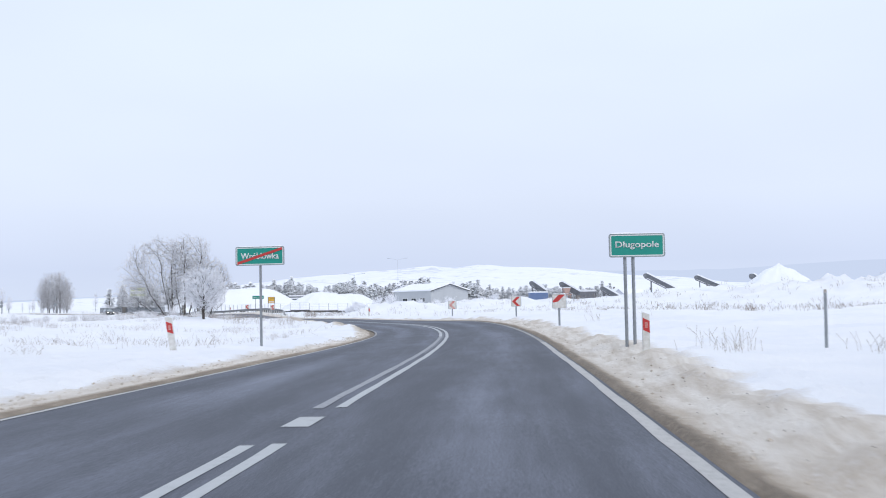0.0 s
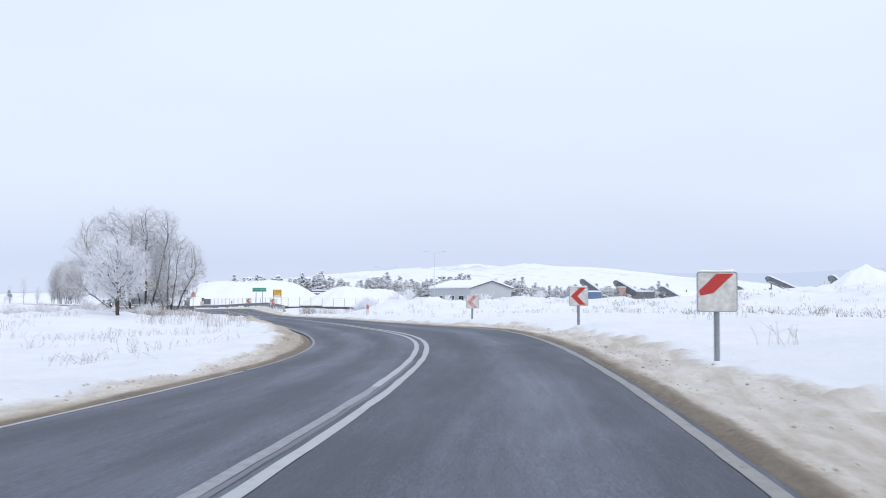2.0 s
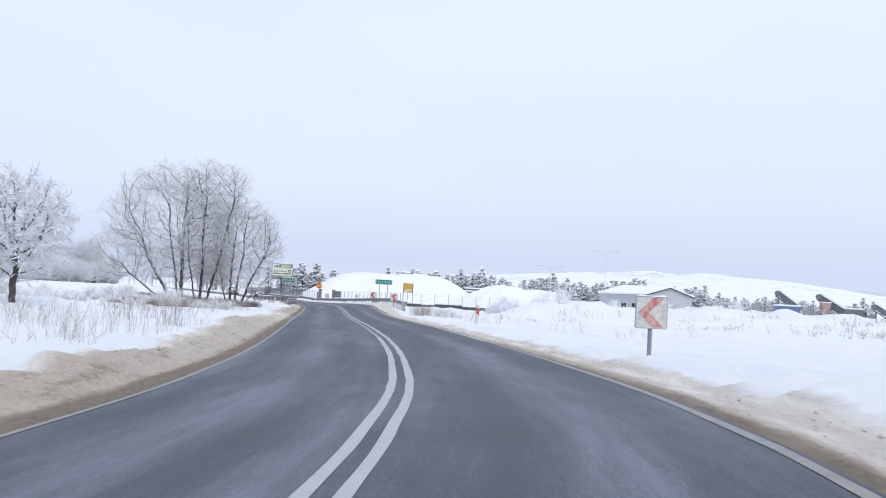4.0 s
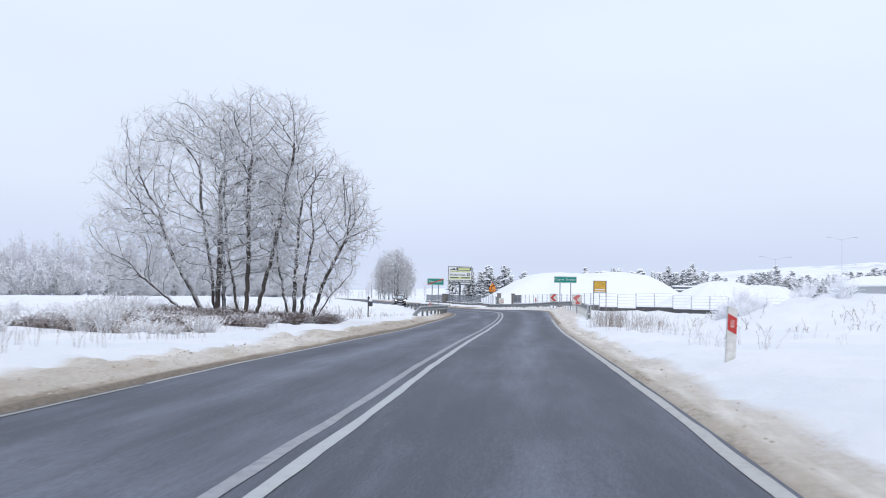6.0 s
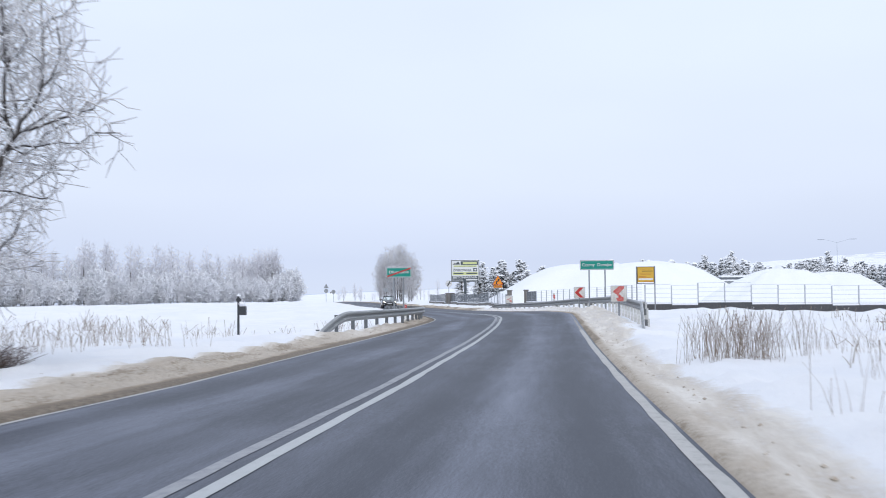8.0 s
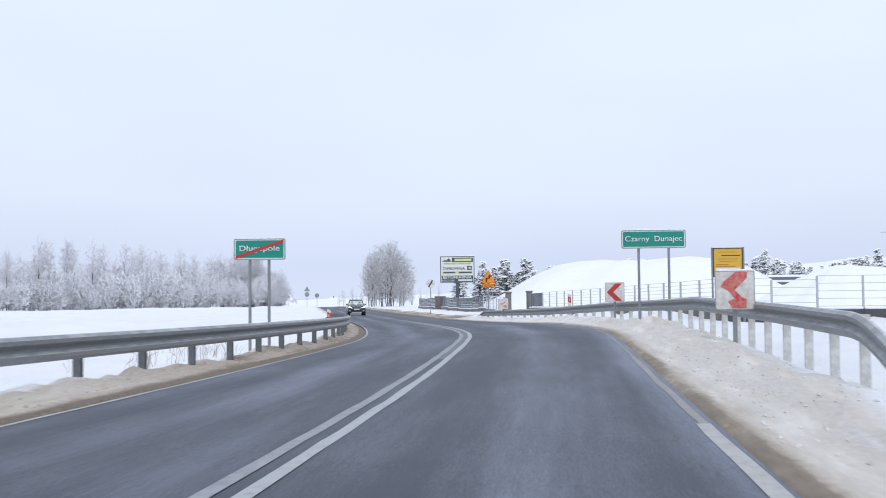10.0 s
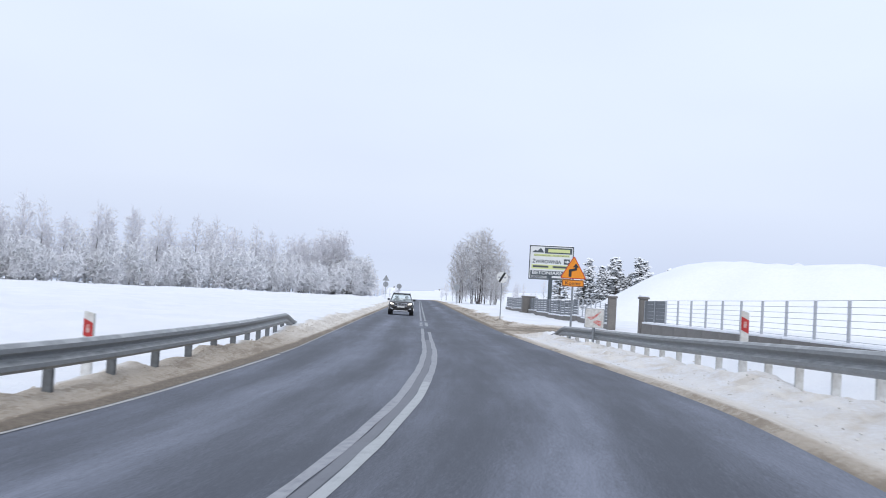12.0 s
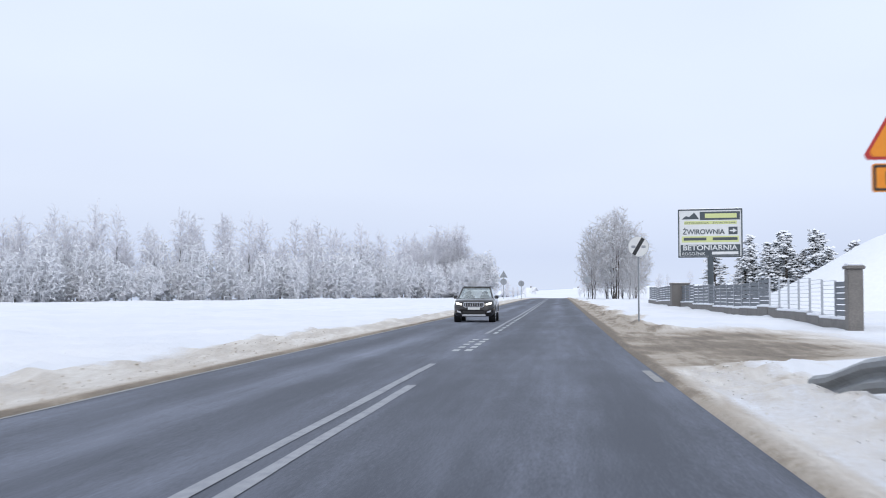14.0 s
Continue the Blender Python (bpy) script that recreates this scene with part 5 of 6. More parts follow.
def chevron(x, y, rz, zc, s, label, shape="full", dirt=0.3):
    t = thing("chevron_sign", frame_at(x, y, rz), label, "road sign", "curve marker boards")
    zc -= float(ground_z(x, y))
    part("panel", plate(rounded(s, s, 0.03, 0, zc), 0, 0.016), M["dirty_white"], t, "white sign face with frozen slush")
    part("edge_profile", ring(rounded(s + 0.02, s + 0.02, 0.035, 0, zc), rounded(s, s, 0.03, 0, zc), -0.006, 0.03), M["signback"], t)
    pts = arrow_points(s)
    if shape == "half":
        pts = [(-0.48 * s, 0.02 * s), (-0.02 * s, 0.46 * s), (0.42 * s, 0.46 * s), (-0.1 * s, -0.03 * s), (-0.44 * s, -0.1 * s)]
    if shape == "smear":
        pts = [(-0.42 * s, 0.05 * s), (-0.05 * s, 0.1 * s), (0.4 * s, 0.43 * s), (0.1 * s, 0.06 * s), (-0.2 * s, -0.12 * s)]
        part("arrow", plate([(px, pz + zc) for px, pz in [(-0.1 * s, -0.2 * s), (0.36 * s, -0.45 * s), (0.4 * s, -0.15 * s), (0.12 * s, -0.1 * s)]], -0.006, -0.001), M["dirty_red"], t, "red arrow, mostly under snow")
    if shape == "ragged":
        pts = [(0.0, 0.48), (0.32, 0.48), (0.31, 0.32), (-0.01, 0.0), (0.18, -0.19), (0.30, -0.24), (0.29, -0.48), (-0.08, -0.48), (-0.18, -0.30), (-0.01, -0.22), (-0.17, -0.02), (-0.38, 0.10), (-0.26, 0.26), (-0.05, 0.42)]
        pts = [(a * s, b * s) for a, b in pts]
    part("arrow", plate([(px, pz + zc) for px, pz in pts], -0.006, -0.001), M["red"] if dirt < 0.35 else M["worn_red"] if dirt < 0.5 else M["dirty_red"], t, "red chevron arrow")
    part("post", rod((0.0, 0.05, -0.5), (0.0, 0.05, zc + s * 0.4), 0.035, sides=10), M["zinc"], t)
    snow_strip(t, -s * 0.48, s * 0.48, zc + s / 2 + 0.008, h=0.035)
    return t


M["dirty_white"] = mat("slushy_sign_white", (0.72, 0.72, 0.70), (0.50, 0.48, 0.44), 0.6, big=3.5, fine=14, bump=0.2, depth=0.01)
M["worn_red"] = mat("worn_sign_red", (0.52, 0.035, 0.035), (0.58, 0.24, 0.21), 0.6, big=9, fine=20, bump=0.2, depth=0.01)
M["dirty_red"] = mat("slushy_sign_red", (0.50, 0.06, 0.05), (0.62, 0.50, 0.46), 0.6, big=6, fine=16, bump=0.2, depth=0.01)
chevron(4.05, 39.78, 2, 1.41, 0.465, "white curve marker board with a red arrow half hidden by slush", "half")
chevron(3.72, 55.0, 6, 1.475, 0.45, "white curve marker board with a bold red arrow")
chevron(1.11, 71.4, 14, 1.39, 0.485, "white curve marker board with a red arrow smeared by slush", dirt=0.8)
chevron(-19.70, 150.68, 16, 1.63, 0.58, "dirty curve marker board with a slush-eaten red arrow behind the guardrail", "ragged", 0.4)
chevron(-25.35, 167.55, 18, 1.81, 0.56, "white curve marker board with a bold red arrow above the guardrail")
chevron(-35.42, 187.9, 30, 1.53, 0.485, "curve marker board nearly covered with snow, red showing through", "smear", 0.8)


def warning_sign(x, y, rz, z_apex):
    """An orange triangle with a double-bend arrow and a plate under it."""
    t = thing("bend_warning_sign", frame_at(x, y, rz), "orange triangular double-bend warning sign with a plate below it", "road sign")
    za = z_apex - float(ground_z(x, y))
    s = 0.75
    h = s * 0.866

    def tri(k, zc):
        pts = []
        for c in (90, 210, 330):
            for da in (-34, 0, 34):
                a = radians(c)
                r = k * s / math.sqrt(3)
                px, pz = r * 0.9 * math.cos(a), r * 0.9 * math.sin(a)
                pts.append((px + 0.1 * r * math.cos(a + radians(da)), zc + pz + 0.1 * r * math.sin(a + radians(da))))
        return pts
    zc = za - s / math.sqrt(3)
    part("panel", plate(tri(1.0, zc), 0, 0.016), M["red"], t, "red rim of the triangle")
    part("face", plate(tri(0.90, zc), -0.004, 0.0), M["orange"], t, "orange sign face")
    bend = [(-0.15, -0.20), (-0.06, -0.20), (-0.06, -0.03), (0.11, 0.02), (0.11, 0.11), (0.165, 0.11), (0.07, 0.23), (-0.025, 0.11), (0.03, 0.11), (0.03, 0.075), (-0.15, 0.03)]
    part("arrow", plate([(a * 0.95, zc + 0.01 + b * 0.95) for a, b in bend], -0.009, -0.005), M["black"], t, "black double-bend arrow")
    pz = za - h - 0.03 - 0.12
    part("plate", plate(rounded(0.66, 0.21, 0.02, 0, pz), 0, 0.014), M["orange"], t, "orange plate")
    part("plate_border", ring(rounded(0.64, 0.19, 0.015, 0, pz), rounded(0.605, 0.155, 0.01, 0, pz), -0.004, 0.0), M["black"], t)
    part("lettering", lettering("Koniec", 0.46, 0.1, 0, pz, -0.005), M["black"], t, "black lettering")
    posts(t, (0.0,), za - 0.05, y=0.045)
    return t


warning_sign(-37.65, 192.3, 28, 3.31)


def round_sign(x, y, rz, zc, r):
    """White disc with a black diagonal band: end of restrictions."""
    t = thing("end_of_limit_sign", frame_at(x, y, rz), "round white sign with a black diagonal band on a thin post", "road sign")
    zc -= float(ground_z(x, y))
    circ = [(r * math.cos(2 * math.pi * i / 32), zc + r * math.sin(2 * math.pi * i / 32)) for i in range(32)]
    part("panel", plate(circ, 0, 0.015), M["white"], t, "white disc")
    part("rim", ring([(a * 1.03, zc + (b - zc) * 1.03) for a, b in circ], circ, -0.004, 0.025), M["signback"], t)
    u, v = Vector((0.5, 0.866)), Vector((0.866, -0.5))
    for s, w in ((0, 0.055),):
        pts = [u * r * 0.95 * a + v * w * b * r / 0.3 for a, b in ((-1, -1), (1, -1), (1, 1), (-1, 1))]
        part("band", plate([(p.x, zc + p.y) for p in pts], -0.005, -0.001), M["black"], t, "black diagonal band")
    for s in (-1, 1):
        part("symbol", plate(rounded(r * 0.42, r * 0.26, r * 0.08, s * r * 0.5, zc - r * 0.02), -0.005, -0.001), M["signback"], t, "grey car symbol")
    posts(t, (0.0,), zc + r * 0.8, r=0.026, y=0.045)
    return t


round_sign(-50.3, 216.39, 28, 3.17, 0.30)


def info_board(x, y, rz, z0, z1, w):
    t = thing("information_board", frame_at(x, y, rz), "yellow information board on two dark posts", "sign board")
    g = float(ground_z(x, y))
    z0, z1 = z0 - g, z1 - g
    cz, h = (z0 + z1) / 2, z1 - z0
    part("panel", plate(rounded(w, h, 0.012, 0, cz), 0, 0.02), M["yellow"], t, "yellow face")
    part("frame", ring(rounded(w + 0.02, h + 0.02, 0.012, 0, cz), rounded(w - 0.04, h - 0.04, 0.01, 0, cz), -0.012, 0.022), M["dark"], t, "dark frame")
    for f, x0, x1, hh, col in ((0.86, -0.34, 0.34, 0.012, "dark_red"), (0.74, -0.22, 0.42, 0.026, "black"), (0.62, -0.36, 0.36, 0.012, "dark_red"), (0.54, -0.30, 0.30, 0.012, "dark_red"), (0.42, -0.42, 0.02, 0.02, "dark_red"), (0.36, -0.42, 0.26, 0.014, "dark_red"), (0.26, -0.42, 0.42, 0.09, "white"), (0.12, -0.1, 0.42, 0.016, "dark_red")):
        part("writing", box(w * x0, -0.006, z0 + h * f - hh / 2, w * x1, -0.001, z0 + h * f + hh / 2), M[col], t, "bar of small writing")
    part("snow_cap", box(-w * 0.47, -0.05, z0 + 0.02, w * 0.47, -0.013, z0 + 0.075, 0.015), M["cap"], t, "snow on the lower edge")
    posts(t, (-w / 2 - 0.03, w / 2 + 0.03), z1, y=0.03)
    return t


M["dark_red"] = mat("sign_dark_red", (0.45, 0.14, 0.03), (0.4, 0.12, 0.03), 0.5, bump=0)
info_board(-22.2, 169.1, 14, 2.25, 3.12, 0.87)


def billboard(x, y, rz, z0, z1, w):
    """A large board on one column: stripes of white, yellow and dark grey with a quarry's advertisement."""
    t = thing("billboard", frame_at(x, y, rz), "large advertising billboard of a gravel works on one steel column", "billboard")
    g = float(ground_z(x, y))
    z0, z1 = z0 - g, z1 - g
    h = z1 - z0
    cz = (z0 + z1) / 2
    part("panel", plate(rounded(w, h, 0.02, 0, cz), 0, 0.08), M["white"], t, "white face")
    part("frame", ring(rounded(w + 0.06, h + 0.06, 0.03, 0, cz), rounded(w - 0.08, h - 0.08, 0.02, 0, cz), -0.02, 0.1), M["slate"], t, "dark green frame")

    def bar(f0, f1, a, b, col, y=-0.005):
        part("field", box(-w / 2 + w * a, y, z0 + h * f0, -w / 2 + w * b, y + 0.004, z0 + h * f1), M[col], t)
    bar(0.78, 0.955, 0.34, 0.97, "slate")
    part("emblem", plate([(-w * 0.45, z0 + h * 0.80), (-w * 0.38, z0 + h * 0.87), (-w * 0.33, z0 + h * 0.85), (-w * 0.25, z0 + h * 0.94), (-w * 0.17, z0 + h * 0.80)], -0.006, -0.001), M["slate"], t, "dark hill emblem")
    bar(0.82, 0.915, 0.42, 0.92, "lime", -0.009)
    bar(0.69, 0.76, 0.09, 0.92, "lime")
    part("lettering", lettering("BETONIARNIA - ŻWIROWNIA", w * 0.8, h * 0.05, 0, z0 + h * 0.725, -0.008), M["slate"], t)
    part("lettering", lettering("ŻWIROWNIA", w * 0.66, h * 0.145, -w * 0.1, z0 + h * 0.55, -0.008, 0.02), M["slate"], t, "dark bold lettering")
    bar(0.47, 0.63, 0.79, 0.93, "slate")
    part("arrow", plate([(w * 0.31, z0 + h * 0.535), (w * 0.36, z0 + h * 0.535), (w * 0.36, z0 + h * 0.5), (w * 0.42, z0 + h * 0.55), (w * 0.36, z0 + h * 0.60), (w * 0.36, z0 + h * 0.565), (w * 0.31, z0 + h * 0.565)], -0.01, -0.006), M["white"], t)
    bar(0.31, 0.44, 0.05, 0.95, "lime")
    bar(0.35, 0.41, 0.08, 0.44, "slate", -0.009)
    bar(0.35, 0.41, 0.54, 0.93, "slate", -0.009)
    bar(0.02, 0.26, 0.03, 0.97, "slate")
    part("lettering", lettering("BETONIARNIA", w * 0.86, h * 0.11, 0, z0 + h * 0.195, -0.009, 0.02), M["white"], t, "white bold lettering")
    part("lettering", lettering("ROGOŹNIK", w * 0.36, h * 0.085, -w * 0.26, z0 + h * 0.08, -0.009), M["white"], t)
    bar(0.05, 0.11, 0.52, 0.94, "white", -0.009)
    part("column", rod((0, 0.12, -0.6), (0, 0.12, z0 + 0.3), 0.16, sides=16), M["slate"], t, "steel column")
    snow_strip(t, -w * 0.5, w * 0.5, z1 + 0.03, 0.16, 0.08)
    return t


M["slate"] = mat("slate_print", (0.06, 0.075, 0.085), (0.075, 0.09, 0.1), 0.5, bump=0)
M["lime"] = mat("pale_lime_print", (0.62, 0.66, 0.30), (0.58, 0.62, 0.28), 0.5, bump=0)
billboard(-59.18, 246.67, 17, 3.90, 6.50, 3.40)


def marker_post(x, y, rz, label, lean=0.0, h=0.95):
    """A white roadside marker post with a slanted red field."""
    t = thing("marker_post", frame_at(x, y, rz) @ pose(0, 0, 0, 0, lean, 0), label, "marker post", "roadside marker posts")
    w, d = 0.06, 0.045
    out = [(-w, -0.5), (w, -0.5), (w, h - 0.03), (-w, h)]
    part("body", plate(out, -d, d), M["dirty_white"], t, "white plastic body")
    part("band", plate([(-w, h - 0.30), (w, h - 0.36), (w, h - 0.15), (-w, h - 0.09)], -d - 0.004, -d - 0.001), M["red"], t, "red band with reflector")
    part("reflector", plate(rounded(0.05, 0.1, 0.01, 0, h - 0.22), -d - 0.009, -d - 0.005), M["dirty_red"], t)
    return t


marker_post(3.4, 20.1, 0, "weathered white marker post with a red band in roadside snow", 0, 0.72)
marker_post(-5.6, 23.9, 0, "leaning white marker post with a red band in roadside snow", -8, 0.70)
marker_post(-5.05, 95.9, 18, "white marker post with a red band in roadside snow", 2, 0.70)

# ---------------------------------------------------------------- guardrails


def guardrail(y0, y1, lats, label, frost, dip0=0.0, dip1=0.0, gap=2.0, face=1, top=((0, 0.75),)):
    """A W-beam on steel posts that follows the road, sinking into the snow at its ends."""
    t = new("guardrail")
    tagged(t, label, "guardrail")
    prof = [(0.0, -0.142), (0.02, -0.138), (0.07, -0.102), (0.07, -0.058), (0.012, -0.022), (0.0, 0.0), (0.012, 0.022), (0.07, 0.058), (0.07, 0.102), (0.02, 0.138), (0.0, 0.142)]
    back = [(a - 0.006, b) for a, b in prof[::-1]]
    loop = prof + back

    def lat(y):
        return float(np.interp(y, [a[0] for a in lats], [a[1] for a in lats]))

    def crest(y):
        return float(np.interp(y, [a[0] for a in top], [a[1] for a in top]))

    def sink(y):
        s = 0.0
        if dip0:
            s += (1 - float(ease(y, y0, y0 + dip0))) * 0.85
        if dip1:
            s += float(ease(y, y1 - dip1, y1)) * 0.28
        return s
    V, F = [], []
    ys = np.arange(y0, y1 + 0.01, 0.5)
    n = len(loop)
    for i, y in enumerate(ys):
        for a, b in loop:
            l = lat(y)
            p, _ = on_line(y, l - face * a)
            g = float(road_z(y, min(max(l, -4.6), 4.6)))
            V.append((p.x, p.y, g + crest(y) - 0.155 + b - sink(y)))
        if i:
            for k in range(n):
                q = (k + 1) % n
                F.append(((i - 1) * n + k, (i - 1) * n + q, i * n + q, i * n + k))
    F += [tuple(range(n)), tuple(range(len(V) - n, len(V)))]
    part("beam", (V, F), M["rail"], t, "weathered corrugated steel beam")
    post = join(box(-0.05, -0.035, -1.0, 0.05, -0.029, 0.0), box(-0.05, 0.029, -1.0, 0.05, 0.035, 0.0), box(-0.05, -0.03, -1.0, -0.044, 0.03, 0.0))
    me = bpy.data.meshes.new("post")
    post.to_mesh(me)
    post.free()
    me.materials.append(M["post_frost"] if frost else M["post"])
    sp = bpy.data.meshes.new("spacer")
    b = box(-0.05, -0.06, -0.1, 0.05, 0.06, 0.1, 0.01)
    b.to_mesh(sp)
    b.free()
    sp.materials.append(M["post"])
    for y in np.arange(y0 + dip0 * 0.5, y1 - dip1 * 0.3, gap):
        l = lat(y)
        p, hd = on_line(y, l + face * 0.11)
        g = float(road_z(y, min(max(l, -4.6), 4.6))) + crest(y) - 0.04 - sink(y)
        o = new("post", me)
        o.parent = t
        o.matrix_world = pose(p.x, p.y, g, 0, 0, -math.degrees(hd))
        p, hd = on_line(y, l + face * 0.05)
        o = new("spacer", sp)
        o.parent = t
        o.matrix_world = pose(p.x, p.y, g - 0.115, 0, 0, -math.degrees(hd))
    return t


guardrail(138.5, 192.6, ((138, 4.45), (144, 4.85), (157, 4.95), (167, 4.9), (176, 4.75), (186, 4.45), (193, 4.05)), "weathered steel guardrail with frosted posts round the bend", True, 5.5, 2.2, 1.33, 1, ((138, 0.70), (148, 0.70), (165, 0.62), (178, 0.54), (186, 0.50), (193, 0.46)))
guardrail(133.5, 191.8, ((133, -4.4), (141, -3.85), (150, -3.5), (160, -3.4), (170, -3.45), (178, -3.6), (185, -3.85), (192, -4.1)), "weathered grey steel guardrail above dirty roadside snow", False, 6, 4, 2.0, -1, ((133, 0.69), (150, 0.685), (168, 0.665), (182, 0.60), (192, 0.54)))

# ---------------------------------------------------------------- fences of the works


def fence_run(pts, label, bars, gap=1.36, h=1.05, plinth=0.42, wire=0.008, dark=(), base="concrete", even=None):
    """A steel bar fence on a low concrete plinth along a polyline."""
    t = new("metal_fence")
    tagged(t, label, "fence")
    made = {}
    pm = bpy.data.meshes.new("fence_post")
    b = box(-0.03, -0.03, 0, 0.03, 0.03, h, 0.004)
    b.to_mesh(pm)
    b.free()
    pm.materials.append(M["fence"])
    for run, ((ax, ay), (bx, by)) in enumerate(zip(pts[:-1], pts[1:])):
        A, B = Vector((ax, ay, 0)), Vector((bx, by, 0))
        ln = (B - A).length
        n = max(1, round(ln / gap))
        yaw = math.degrees(math.atan2(by - ay, bx - ax))
        zt = 0.42 + plinth
        zs = [max(zt, float(ground_z(*(A.lerp(B, i / n)).xy)) + plinth * 0.6) for i in range(n + 1)]
        for i in range(n):
            p, q = A.lerp(B, i / n), A.lerp(B, (i + 1) / n)
            z = max(zs[i], zs[i + 1]) if even is None else even
            m = pose(p.x, p.y, 0, 0, 0, yaw)
            w = (q - p).length
            o = part("plinth", box(0.002, -0.11, -0.3, w - 0.002, 0.11, z, 0.01), M[base], t, "low concrete plinth")
            o.matrix_world = m
            o = part("snow_cap", box(0.0, -0.13, z + 0.002, w, 0.13, z + 0.07, 0.03), M["cap"], t, "snow on the plinth")
            o.matrix_world = m
            o = new("fence_post", pm)
            o.parent, o.matrix_world = t, pose(p.x, p.y, z - 0.02, 0, 0, yaw)
            if run or i not in dark:
                r = wire
                key = round(w, 2)
                if key not in made:
                    made[key] = bpy.data.meshes.new("fence_bar")
                    bb = box(0.03, -r, -r, w - 0.03, r, r)
                    bb.to_mesh(made[key])
                    bb.free()
                    made[key].materials.append(M["fence"])
                for k in range(bars):
                    o = new("fence_bar", made[key])
                    o.parent, o.matrix_world = t, m @ Matrix.Translation((0, 0, z + 0.1 + (h - 0.12) * k / (bars - 1)))
            else:
                for k in range(6):
                    zz = z + 0.09 + (h - 0.12) * k / 6
                    o = part("slat", box(0.03, -0.01, zz, w - 0.03, 0.012, zz + 0.13), M["slate_slat"], t, "dark steel slat")
                    o.matrix_world = m
    return t


M["slate_slat"] = mat("dark_fence_slat", (0.10, 0.115, 0.13), (0.15, 0.165, 0.18), 0.55, 0.2)
fence_run([(-38.8, 203.9), (-31.32, 188.90), (-22.53, 169.84)], "grey steel fence panels on a concrete plinth beside the road", 7, 2.22, h=0.92, wire=0.006, dark=(0, 1), even=1.31)
fence_run([(-22.33, 169.53), (-11.83, 172.72), (-0.73, 177.06)], "grey steel fence on a concrete beam painted dark as in shade", 5, 1.45, base="wet_concrete")
fence_run([(-43.75, 214.75), (-49.2, 225.5)], "grey steel fence panels on a concrete plinth with snow", 9, 1.8, wire=0.007, dark=(0,))
fence_run([(-49.3, 225.7), (-63.29, 252.89)], "dark steel slat fence on a concrete plinth with snow", 6, 2.2, dark=range(40))
fence_run([(-63.97, 254.10), (-74.31, 273.99)], "dark steel slat fence on a concrete plinth with snow", 6, 2.2, dark=range(40))


def pier(x, y, rz, w, h, label):
    t = thing("gate_pier", frame_at(x, y, rz), label, "gate pier", "piers of the fence")
    part("shaft", box(-w / 2, -w / 2, -0.4, w / 2, w / 2, h, 0.015), M["concrete"], t, "concrete shaft")
    part("cap", box(-w / 2 - 0.05, -w / 2 - 0.05, h, w / 2 + 0.05, w / 2 + 0.05, h + 0.09, 0.02), M["concrete"], t)
    part("snow_cap", box(-w / 2 - 0.03, -w / 2 - 0.03, h + 0.092, w / 2 + 0.03, w / 2 + 0.03, h + 0.15, 0.03), M["cap"], t, "snow on the cap")
    return t


pier(-43.6, 214.5, 28, 0.38, 1.55, "weathered concrete gate pier with a snowy cap")
pier(-39.0, 204.3, 28, 0.31, 1.5, "weathered concrete gate pier with a snowy cap")
pier(-63.59, 253.29, 28, 1.05, 1.4, "broad rendered pier between the fence panels")


def slatted_wall(x, y, rz, w, z0, n, k_):
    """A dark slatted wall, built as slats on bearers with gaps of snow between."""
    t = thing("slatted_wall", frame_at(x, y, rz), "dark snow-dusted slatted wall between the mounds", "board stack")
    g = float(ground_z(x, y))
    for k in range(n):
        z = z0 - g + k_ * k
        part("wall_slat", box(-w / 2 + 0.05 * (k % 2), -0.5, z, w / 2 - 0.08 * (k % 3), 0.5, z + k_ * 0.5, 0.008), M["slate_slat"], t)
        part("snow_layer", box(-w / 2 + 0.1, -0.47, z + k_ * 0.5 + 0.002, w / 2 - 0.12, 0.47, z + k_ * 0.98, 0.02), M["cap"], t, "snow between the slats")
    for px in (-w * 0.38, 0, w * 0.38):
        part("bearer", box(px - 0.08, -0.45, -0.2, px + 0.08, 0.45, z0 - g), M["bark"], t)
    return t


slatted_wall(-25.0, 258.7, 20, 10.5, 1.88, 5, 0.49)

# ---------------------------------------------------------------- the car


